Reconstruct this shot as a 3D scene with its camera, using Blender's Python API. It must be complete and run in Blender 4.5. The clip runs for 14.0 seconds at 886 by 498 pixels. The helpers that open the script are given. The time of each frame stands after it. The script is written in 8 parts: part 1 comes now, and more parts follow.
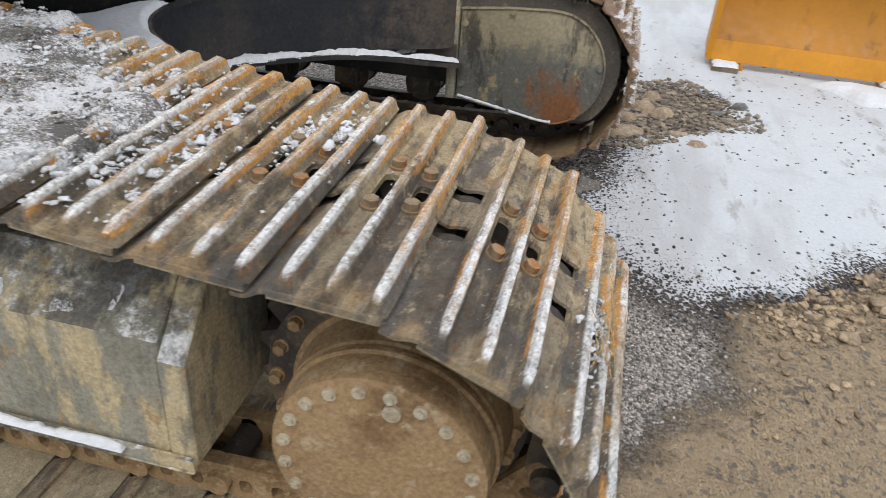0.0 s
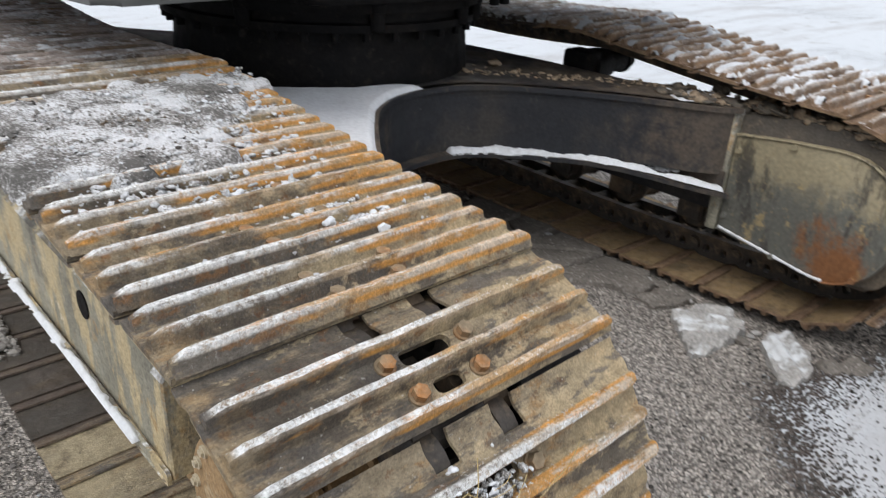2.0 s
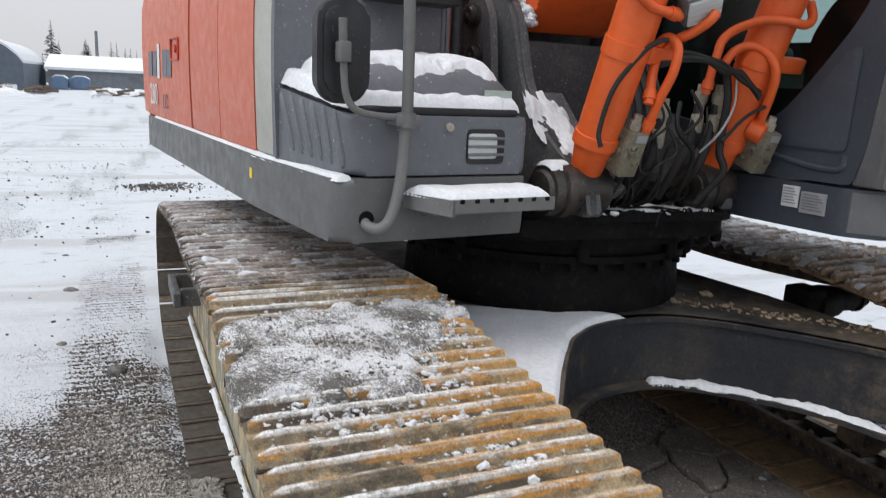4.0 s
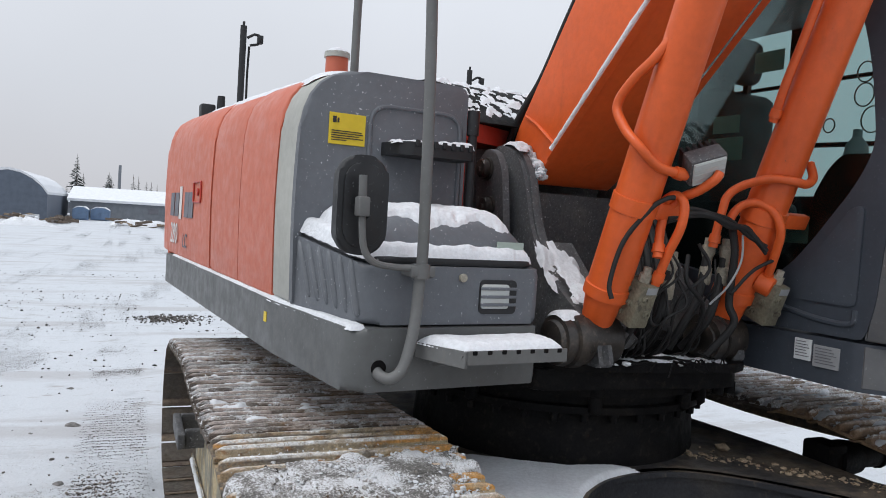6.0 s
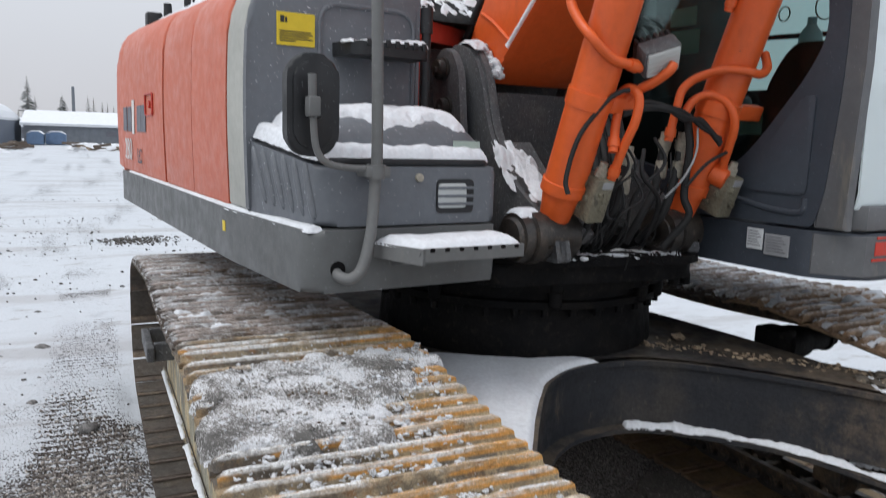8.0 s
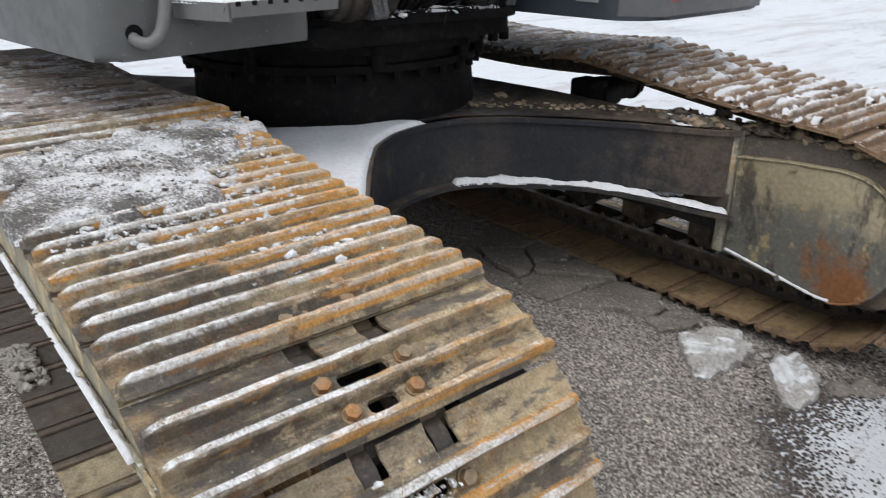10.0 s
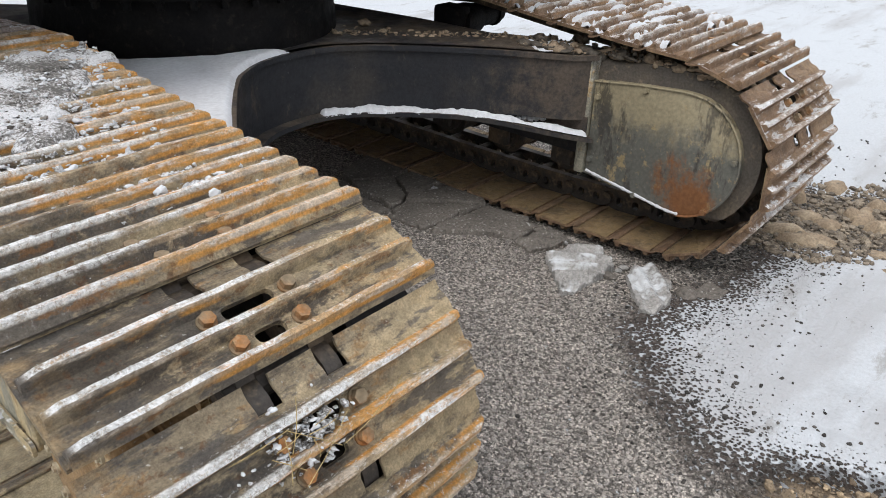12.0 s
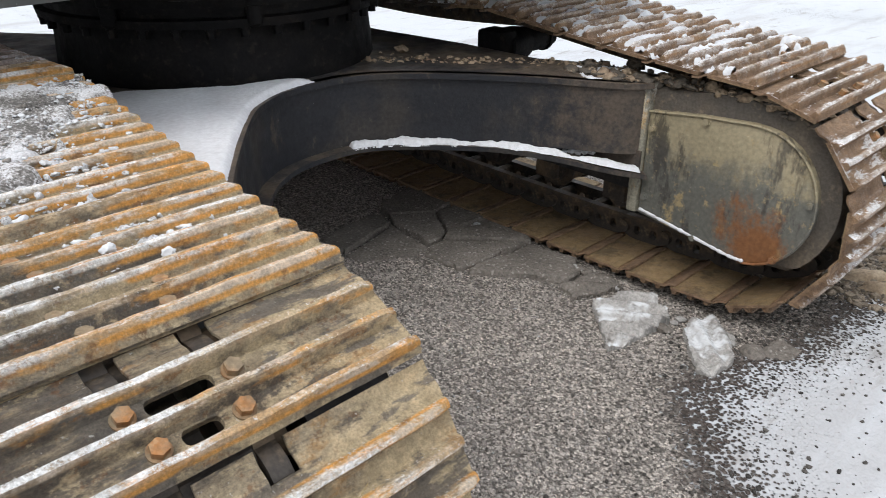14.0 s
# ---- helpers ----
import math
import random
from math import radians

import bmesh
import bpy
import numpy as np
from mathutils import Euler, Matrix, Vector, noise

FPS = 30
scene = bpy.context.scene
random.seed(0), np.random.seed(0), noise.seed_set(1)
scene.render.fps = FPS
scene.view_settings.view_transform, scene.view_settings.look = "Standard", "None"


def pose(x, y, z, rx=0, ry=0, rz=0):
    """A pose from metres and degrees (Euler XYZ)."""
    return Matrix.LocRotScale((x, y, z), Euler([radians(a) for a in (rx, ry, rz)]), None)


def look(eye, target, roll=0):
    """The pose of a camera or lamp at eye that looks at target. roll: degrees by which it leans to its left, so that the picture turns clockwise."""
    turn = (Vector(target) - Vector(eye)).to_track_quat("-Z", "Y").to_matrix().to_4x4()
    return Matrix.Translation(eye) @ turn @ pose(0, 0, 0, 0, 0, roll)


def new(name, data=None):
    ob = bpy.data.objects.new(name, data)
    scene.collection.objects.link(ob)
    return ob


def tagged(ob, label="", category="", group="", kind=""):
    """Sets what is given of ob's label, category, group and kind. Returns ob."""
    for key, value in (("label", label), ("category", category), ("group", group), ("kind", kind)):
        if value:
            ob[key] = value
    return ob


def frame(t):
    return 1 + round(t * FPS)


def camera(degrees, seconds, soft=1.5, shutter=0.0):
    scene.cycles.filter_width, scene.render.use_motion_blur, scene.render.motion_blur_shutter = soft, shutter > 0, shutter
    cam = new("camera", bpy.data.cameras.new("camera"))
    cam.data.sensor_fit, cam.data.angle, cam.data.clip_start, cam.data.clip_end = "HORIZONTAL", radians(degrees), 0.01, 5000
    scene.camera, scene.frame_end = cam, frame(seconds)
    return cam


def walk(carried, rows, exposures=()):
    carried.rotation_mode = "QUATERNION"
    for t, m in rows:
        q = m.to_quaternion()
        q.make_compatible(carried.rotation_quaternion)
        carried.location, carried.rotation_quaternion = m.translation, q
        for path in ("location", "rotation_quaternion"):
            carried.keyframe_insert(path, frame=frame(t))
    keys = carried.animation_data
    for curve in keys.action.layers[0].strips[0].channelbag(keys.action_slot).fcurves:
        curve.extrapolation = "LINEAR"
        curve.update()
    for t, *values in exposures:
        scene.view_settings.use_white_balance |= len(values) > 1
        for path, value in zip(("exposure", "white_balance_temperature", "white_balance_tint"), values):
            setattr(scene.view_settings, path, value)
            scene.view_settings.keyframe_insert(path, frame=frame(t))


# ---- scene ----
cam = camera(61.5, 14.0, soft=0.65, shutter=0.4)
PATH = [
    (0, (-2.528, 0.009, 1.593), (-0.852, 0.352, 0.556), 4.4),
    (0.5, (-2.341, -0.202, 1.566), (-0.731, 0.363, 0.522), 3.8),
    (1, (-2.226, -0.371, 1.591), (-0.704, 0.435, 0.573), 3.7),
    (1.5, (-2.152, -0.546, 1.635), (-0.751, 0.503, 0.668), 3.9),
    (2, (-2.031, -0.651, 1.604), (-0.785, 0.654, 0.742), 3.3),
    (2.5, (-1.943, -0.74, 1.635), (-0.862, 0.757, 0.867), 3.0),
    (2.8, (-1.917, -0.767, 1.691), (-0.94, 0.825, 0.977), 3.2),
    (3, (-1.928, -0.792, 1.719), (-0.979, 0.844, 1.068), 2.9),
    (3.2, (-1.93, -0.797, 1.73), (-1.023, 0.885, 1.139), 3.4),
    (3.5, (-1.929, -0.795, 1.762), (-1.078, 0.933, 1.223), 2.7),
    (4, (-1.943, -0.786, 1.785), (-1.146, 0.998, 1.359), 2.7),
    (4.2, (-1.948, -0.783, 1.79), (-1.164, 1.017, 1.41), 2.8),
    (6.3, (-1.967, -0.8, 1.841), (-1.182, 1.038, 1.79), 3.7),
    (6.5, (-1.967, -0.806, 1.841), (-1.176, 1.031, 1.796), 3.7),
    (7, (-1.969, -0.824, 1.843), (-1.164, 1.005, 1.774), 3.4),
    (7.5, (-1.946, -0.856, 1.839), (-1.123, 0.961, 1.692), 2.7),
    (8, (-1.929, -0.821, 1.793), (-1.077, 0.964, 1.495), 1.8),
    (8.5, (-1.909, -0.787, 1.725), (-1.008, 0.938, 1.265), 0.9),
    (9, (-1.893, -0.783, 1.674), (-0.924, 0.857, 1.066), 0.3),
    (9.2, (-1.89, -0.798, 1.659), (-0.889, 0.805, 1.004), 0.0),
    (11.3, (-1.963, -0.891, 1.649), (-0.65, 0.295, 0.716), 1.8),
    (11.5, (-1.961, -0.888, 1.649), (-0.637, 0.277, 0.707), 1.9),
    (12, (-1.951, -0.872, 1.648), (-0.607, 0.262, 0.695), 1.9),
    (12.5, (-1.914, -0.84, 1.631), (-0.58, 0.305, 0.678), 1.4),
    (13, (-1.78, -0.854, 1.611), (-0.485, 0.349, 0.676), 0.5),
    (13.5, (-1.657, -0.841, 1.611), (-0.399, 0.411, 0.689), 0.2),
    (14, (-1.635, -0.792, 1.606), (-0.406, 0.499, 0.7), 0.0),
]
walk(cam, [(t, look(eye, target, roll)) for t, eye, target, roll in PATH], [(0.0, 0.12, 6500, 10), (2.0, 0.18, 6500, 10), (3.5, 0.2, 6550, 10), (4.0, 0.12, 6500, 10), (6.5, -0.04, 6350, 10), (7.5, -0.04, 6350, 10), (9.0, 0.14, 6400, 10), (11.5, 0.18, 6550, 10), (12.5, 0.2, 6550, 10), (13.5, 0.36, 6550, 10), (14.0, 0.36, 6550, 10)])

# ---- light: an overcast winter day, snow all round ----
world = bpy.data.worlds.new("overcast_sky")
scene.world = world
world.use_nodes = True
wn, wl = world.node_tree.nodes, world.node_tree.links
wn.clear()
sky = wn.new("ShaderNodeTexSky")
sky.sky_type, sky.sun_disc = "NISHITA", False
sky.sun_elevation, sky.sun_rotation = radians(57), radians(261)
grey_sky = wn.new("ShaderNodeHueSaturation")
grey_sky.inputs["Saturation"].default_value = 0.12
grey_sky.inputs["Value"].default_value = 0.055
wl.new(sky.outputs[0], grey_sky.inputs["Color"])
tc = wn.new("ShaderNodeTexCoord")
sep = wn.new("ShaderNodeSeparateXYZ")
wl.new(tc.outputs["Generated"], sep.inputs[0])
ramp = wn.new("ShaderNodeValToRGB")
ramp.color_ramp.elements[0].position, ramp.color_ramp.elements[0].color = 0.0, (0.54, 0.54, 0.565, 1)
ramp.color_ramp.elements[1].position, ramp.color_ramp.elements[1].color = 0.9, (1.05, 1.1, 1.18, 1)
el = ramp.color_ramp.elements.new(0.14)
el.color = (0.62, 0.64, 0.68, 1)
wl.new(sep.outputs["Z"], ramp.inputs[0])
cl = wn.new("ShaderNodeTexNoise")
cl.inputs["Scale"].default_value, cl.inputs["Detail"].default_value = 2.2, 5
wl.new(tc.outputs["Generated"], cl.inputs["Vector"])
clm = wn.new("ShaderNodeMapRange")
clm.inputs["To Min"].default_value, clm.inputs["To Max"].default_value = 0.9, 1.1
wl.new(cl.outputs["Fac"], clm.inputs["Value"])
cloud = wn.new("ShaderNodeMixRGB")
cloud.blend_type, cloud.inputs[0].default_value = "MULTIPLY", 1.0
wl.new(ramp.outputs[0], cloud.inputs[1])
wl.new(clm.outputs[0], cloud.inputs[2])
mixsky = wn.new("ShaderNodeMixRGB")
mixsky.inputs[0].default_value = 0.9
wl.new(grey_sky.outputs[0], mixsky.inputs[1])
wl.new(cloud.outputs[0], mixsky.inputs[2])
bg = wn.new("ShaderNodeBackground")
bg.inputs["Strength"].default_value = 1.2
wl.new(mixsky.outputs[0], bg.inputs[0])
wo = wn.new("ShaderNodeOutputWorld")
wl.new(bg.outputs[0], wo.inputs[0])
sun = new("sun", bpy.data.lights.new("sun", "SUN"))
sun.data.energy, sun.data.angle, sun.data.color = 1.4, radians(35), (1.0, 0.97, 0.93)
sun.matrix_world = look((0, 0, 30), (19, 3, 0))


# ---- materials ----


class Mat:
    """A small builder of procedural node materials."""

    def __init__(self, name, rough=0.7, metal=0.0, spec=0.4):
        self.m = bpy.data.materials.new(name)
        self.m.use_nodes = True
        self.n, self.l = self.m.node_tree.nodes, self.m.node_tree.links
        self.b = self.n["Principled BSDF"]
        self.b.inputs["Roughness"].default_value = rough
        self.b.inputs["Metallic"].default_value = metal
        self.b.inputs["Specular IOR Level"].default_value = spec
        self.tc = self.n.new("ShaderNodeTexCoord")
        self.coord = self.tc.outputs["Object"]
        self.col = None

    def shift(self, amount=7.0):
        """Moves the texture by a random amount for each object."""
        oi = self.n.new("ShaderNodeObjectInfo")
        mul = self.n.new("ShaderNodeMath")
        mul.operation, mul.inputs[1].default_value = "MULTIPLY", amount
        self.l.new(oi.outputs["Random"], mul.inputs[0])
        add = self.n.new("ShaderNodeVectorMath")
        add.operation = "ADD"
        self.l.new(self.tc.outputs["Object"], add.inputs[0])
        self.l.new(mul.outputs[0], add.inputs[1])
        self.coord = add.outputs[0]
        self.random = oi.outputs["Random"]
        return self

    def noise(self, scale, detail=4, stretch=None, rough=0.6, kind="fac"):
        v = self.coord
        if stretch:
            mp = self.n.new("ShaderNodeMapping")
            mp.inputs["Scale"].default_value = stretch
            self.l.new(v, mp.inputs[0])
            v = mp.outputs[0]
        t = self.n.new("ShaderNodeTexNoise")
        t.inputs["Scale"].default_value, t.inputs["Detail"].default_value = scale, detail
        t.inputs["Roughness"].default_value = rough
        self.l.new(v, t.inputs["Vector"])
        return t.outputs["Fac"]

    def voronoi(self, scale, out="Distance", feature="F1"):
        t = self.n.new("ShaderNodeTexVoronoi")
        t.feature = feature
        t.inputs["Scale"].default_value = scale
        self.l.new(self.coord, t.inputs["Vector"])
        return t.outputs[out]

    def mask(self, fac, lo, hi, a=0.0, b=1.0):
        r = self.n.new("ShaderNodeMapRange")
        r.interpolation_type = "SMOOTHSTEP"
        for key, v in (("From Min", lo), ("From Max", hi), ("To Min", a), ("To Max", b)):
            r.inputs[key].default_value = v
        self.l.new(fac, r.inputs["Value"])
        return r.outputs[0]

    def math(self, op, a, b=0.5):
        m = self.n.new("ShaderNodeMath")
        m.operation = op
        for i, v in enumerate((a, b)):
            if isinstance(v, (int, float)):
                m.inputs[i].default_value = v
            else:
                self.l.new(v, m.inputs[i])
        return m.outputs[0]

    def attr(self, name):
        a = self.n.new("ShaderNodeAttribute")
        a.attribute_name = name
        return a.outputs["Fac"]

    def up(self, lo=0.3, hi=0.9):
        """How far the surface faces upwards, bumps included."""
        g = self.n.new("ShaderNodeNewGeometry")
        s = self.n.new("ShaderNodeSeparateXYZ")
        self.l.new(g.outputs["Normal"], s.inputs[0])
        return self.mask(s.outputs["Z"], lo, hi)

    def along(self, axis):
        s = self.n.new("ShaderNodeSeparateXYZ")
        self.l.new(self.tc.outputs["Object"], s.inputs[0])
        return s.outputs[axis]

    def height(self):
        return self.along("Z")

    def base(self, c):
        rgb = self.n.new("ShaderNodeRGB")
        rgb.outputs[0].default_value = (*c, 1)
        self.col = rgb.outputs[0]
        return self

    def over(self, c, fac):
        """Lays a colour, or a socket, over what is there, by a mask."""
        mx = self.n.new("ShaderNodeMixRGB")
        if isinstance(fac, (int, float)):
            mx.inputs[0].default_value = fac
        else:
            self.l.new(fac, mx.inputs[0])
        self.l.new(self.col, mx.inputs[1])
        if isinstance(c, tuple):
            mx.inputs[2].default_value = (*c, 1)
        else:
            self.l.new(c, mx.inputs[2])
        self.col = mx.outputs[0]
        return self

    def vary(self, fac, a, b):
        """Multiplies the colour by a value from a to b."""
        r = self.mask(fac, 0.25, 0.75, a, b)
        mx = self.n.new("ShaderNodeMixRGB")
        mx.blend_type, mx.inputs[0].default_value = "MULTIPLY", 1.0
        self.l.new(self.col, mx.inputs[1])
        self.l.new(r, mx.inputs[2])
        self.col = mx.outputs[0]
        return self

    def rough(self, fac, a, b):
        self.l.new(self.mask(fac, 0.2, 0.8, a, b), self.b.inputs["Roughness"])
        return self

    def bump(self, fac, dist, strength=1.0):
        b = self.n.new("ShaderNodeBump")
        b.inputs["Distance"].default_value, b.inputs["Strength"].default_value = dist, strength
        self.l.new(fac, b.inputs["Height"])
        if self.b.inputs["Normal"].links:
            self.l.new(self.b.inputs["Normal"].links[0].from_socket, b.inputs["Normal"])
        self.l.new(b.outputs[0], self.b.inputs["Normal"])
        return self

    def done(self):
        if self.col is not None:
            self.l.new(self.col, self.b.inputs["Base Color"])
        return self.m


def painted(name, c, rough=0.45, dirt=0.35, dirt_c=(0.13, 0.12, 0.11), fleck=0.0, bump=0.0006, fade=(0.86, 1.12), chips=0.0, chip_c=(0.07, 0.04, 0.03)):
    """Weathered paint: faded in clouds, specked with dirt, streaked downwards."""
    m = Mat(name, rough)
    m.base(c).vary(m.noise(2.3, 5), *fade).vary(m.noise(34, 3), 0.95, 1.05)
    m.over(dirt_c, m.math("MULTIPLY", m.mask(m.noise(9, 6, (1, 1, 0.22)), 0.56, 0.8), dirt))
    m.over(dirt_c, m.mask(m.noise(120, 2), 0.72, 0.78, 0, dirt))
    if chips:
        m.over(chip_c, m.mask(m.noise(42, 6, None, 0.65), 0.71, 0.74, 0, chips))
        m.over(chip_c, m.math("MULTIPLY", m.mask(m.noise(17, 8, None, 0.75), 0.68, 0.72), chips * 0.7))
    if fleck:
        m.over((0.75, 0.77, 0.8), m.math("MULTIPLY", m.mask(m.noise(95, 3), 0.66, 0.72), fleck))
    m.rough(m.noise(14, 4), rough - 0.08, rough + 0.18)
    m.bump(m.noise(60, 4), bump)
    return m.done()


def snow_mat(name, dirty=0.15):
    m = Mat(name, 0.85, 0, 0.25)
    m.base((0.7, 0.72, 0.75)).vary(m.noise(3, 5), 0.9, 1.05).vary(m.noise(60, 5), 0.9, 1.06)
    m.over((0.34, 0.33, 0.32), m.math("MULTIPLY", m.mask(m.noise(26, 6), 0.52, 0.7), dirty))
    m.bump(m.noise(45, 6), 0.006).bump(m.noise(240, 2), 0.002)
    m.b.inputs["Subsurface Weight"].default_value = 0.0
    return m.done()


SNOW = snow_mat("snow", 0.12)
SNOW_DIRTY = snow_mat("dirty_snow", 0.8)


def shoe_mat(name, wet, inner, brown=0.0):
    """Rolled steel: dark mill scale, dried clay and rust in patches, polished ribs with rust on one half and rime on
    the other; wet shoes have their rust washed brown and are darkened for the shade under the hood.
    """
    m = Mat(name, 0.75, 0.0, 0.35).shift(11)
    across = m.along("X")
    m.base((0.29, 0.235, 0.16))
    m.over((0.085, 0.073, 0.063), m.mask(m.math("SUBTRACT", m.noise(3.6, 9, (0.7, 3, 1), 0.68), m.math("MULTIPLY", across, 0.08)), 0.48, 0.57, 0, 0.85))
    m.over((0.48, 0.385, 0.25), m.mask(m.math("ADD", m.noise(7, 9, (0.8, 1.3, 1), 0.72), m.math("MULTIPLY", across, 0.14)), 0.53, 0.6, 0, 0.85))
    m.over((0.36, 0.2, 0.075), m.mask(m.math("ADD", m.noise(5, 8, (1.0, 2.0, 1), 0.72), m.math("MULTIPLY", across, 0.1)), 0.55, 0.63, 0, 0.65))
    m.over((0.15, 0.075, 0.036), m.mask(m.noise(38, 4), 0.57, 0.68, 0, 0.7))
    m.over((0.38, 0.26, 0.135), m.math("MULTIPLY", m.mask(m.math("ABSOLUTE", across), 0.3, 0.395), m.mask(m.noise(9, 8, None, 0.7), 0.44, 0.58, 0.05, 0.65)))
    m.over((0.5, 0.4, 0.26), m.mask(m.noise(28, 8, None, 0.75), 0.62, 0.68, 0, 0.7))
    m.over((0.47, 0.375, 0.235), m.mask(m.math("ADD", m.noise(6, 9, (0.9, 2.0, 1), 0.72), m.math("MULTIPLY", across, 0.3)), 0.52, 0.61, 0, 0.8))
    m.over((0.115, 0.105, 0.095), m.mask(m.noise(4.6, 9, (0.8, 2.4, 1), 0.7), 0.52, 0.58, 0, 0.82))
    # ribs: bright orange rust where they are bare, rime where the cold air met them
    rib = m.mask(m.height(), 0.003, 0.013)
    rust = m.math("MULTIPLY", m.mask(m.height(), 0.009, 0.017), m.mask(m.math("ADD", m.noise(3.4, 7, (0.7, 5, 1), 0.6), m.math("MULTIPLY", across, 0.2)), 0.48, 0.54))
    m.over((0.64, 0.31, 0.07), m.math("MULTIPLY", rust, 0.85))
    m.over((0.25, 0.125, 0.05), m.math("MULTIPLY", rib, m.mask(m.noise(19, 7, (0.7, 2, 1), 0.7), 0.56, 0.63, 0, 0.75)))
    tip = m.mask(m.height(), 0.021, 0.0285)
    m.over((0.48, 0.36, 0.23), m.math("MULTIPLY", tip, m.mask(m.noise(9, 6, (1, 3, 1)), 0.4, 0.6, 0.1, 0.75)))
    long_rime = m.mask(m.math("SUBTRACT", m.noise(2.4, 9, (0.9, 5, 1), 0.7), m.math("MULTIPLY", across, 0.22)), 0.46, 0.55)
    m.over((0.62, 0.53, 0.43), m.math("MULTIPLY", tip, m.mask(m.math("ADD", m.noise(7, 9, (1, 4, 1), 0.75), m.math("MULTIPLY", across, 0.12)), 0.52, 0.58, 0, 0.8)))
    crystals = m.mask(m.noise(60, 9, None, 0.9), 0.41, 0.5, 0.12, 1.0)
    rime = m.math("MULTIPLY", tip, m.math("MULTIPLY", long_rime, crystals))
    m.over((0.76, 0.77, 0.77), m.math("MULTIPLY", rime, m.math("MULTIPLY", m.up(-0.2, 0.5), 0.95)))
    m.over((0.7, 0.69, 0.67), m.math("MULTIPLY", m.math("MULTIPLY", rib, m.up(0.1, 0.8)), m.mask(m.noise(130, 4, None, 0.7), 0.58, 0.64, 0, 0.8)))
    m.over((0.62, 0.61, 0.58), m.math("MULTIPLY", m.mask(m.noise(85, 3), 0.66, 0.72), m.math("MULTIPLY", m.up(0.3, 0.9), 0.55)))
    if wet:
        # wet brown, with the shade under the hood painted into flanks and pans
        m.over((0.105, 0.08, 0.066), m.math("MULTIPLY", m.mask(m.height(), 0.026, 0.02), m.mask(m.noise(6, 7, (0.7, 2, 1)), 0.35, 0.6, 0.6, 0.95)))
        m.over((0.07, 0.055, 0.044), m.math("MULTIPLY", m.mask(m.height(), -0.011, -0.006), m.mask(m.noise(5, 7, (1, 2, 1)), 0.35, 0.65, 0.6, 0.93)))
        outside = m.math("MULTIPLY", m.up(0.0, 0.6), m.mask(m.height(), -0.006, -0.001))
        m.over((0.74, 0.76, 0.78), m.math("MULTIPLY", outside, m.mask(m.noise(7, 9, (0.7, 3.0, 1), 0.85), 0.5, 0.55, 0, 0.9)))
        m.over((0.46, 0.385, 0.345), m.math("MULTIPLY", m.mask(m.height(), 0.021, 0.027), m.mask(m.noise(9, 8, (0.5, 3, 1), 0.75), 0.44, 0.54, 0.1, 0.85)))
        m.over((0.74, 0.75, 0.77), m.math("MULTIPLY", m.math("MULTIPLY", m.mask(m.height(), 0.012, 0.022), m.up(-0.2, 0.5)), m.mask(m.noise(5.5, 9, (0.7, 1.6, 1), 0.85), 0.52, 0.565, 0, 0.92)))
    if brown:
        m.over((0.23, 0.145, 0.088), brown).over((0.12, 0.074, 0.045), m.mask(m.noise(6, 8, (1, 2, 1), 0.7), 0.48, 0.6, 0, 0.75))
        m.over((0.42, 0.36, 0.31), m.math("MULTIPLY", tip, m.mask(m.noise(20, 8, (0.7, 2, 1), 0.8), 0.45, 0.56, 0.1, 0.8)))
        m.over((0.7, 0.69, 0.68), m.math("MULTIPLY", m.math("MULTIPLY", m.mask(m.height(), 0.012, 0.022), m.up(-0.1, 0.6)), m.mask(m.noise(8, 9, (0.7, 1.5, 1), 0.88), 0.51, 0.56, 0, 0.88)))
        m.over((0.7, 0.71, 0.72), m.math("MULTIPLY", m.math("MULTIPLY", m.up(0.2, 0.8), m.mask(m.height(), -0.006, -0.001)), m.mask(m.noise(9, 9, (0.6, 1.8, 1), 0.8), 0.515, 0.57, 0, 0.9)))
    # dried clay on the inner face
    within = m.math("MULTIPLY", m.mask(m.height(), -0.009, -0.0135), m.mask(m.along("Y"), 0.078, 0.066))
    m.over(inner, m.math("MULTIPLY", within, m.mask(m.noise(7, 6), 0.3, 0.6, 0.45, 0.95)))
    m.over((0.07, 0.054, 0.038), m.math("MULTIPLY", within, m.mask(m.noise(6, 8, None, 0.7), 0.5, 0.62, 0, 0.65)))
    m.vary(m.noise(190, 5, None, 0.7), 0.74, 1.36).vary(m.noise(30, 8, None, 0.7), 0.8, 1.36)
    m.rough(m.noise(22, 4), 0.42, 0.9)
    m.bump(m.noise(55, 9, None, 0.78), 0.011).bump(m.noise(260, 3), 0.002)
    return m.done()


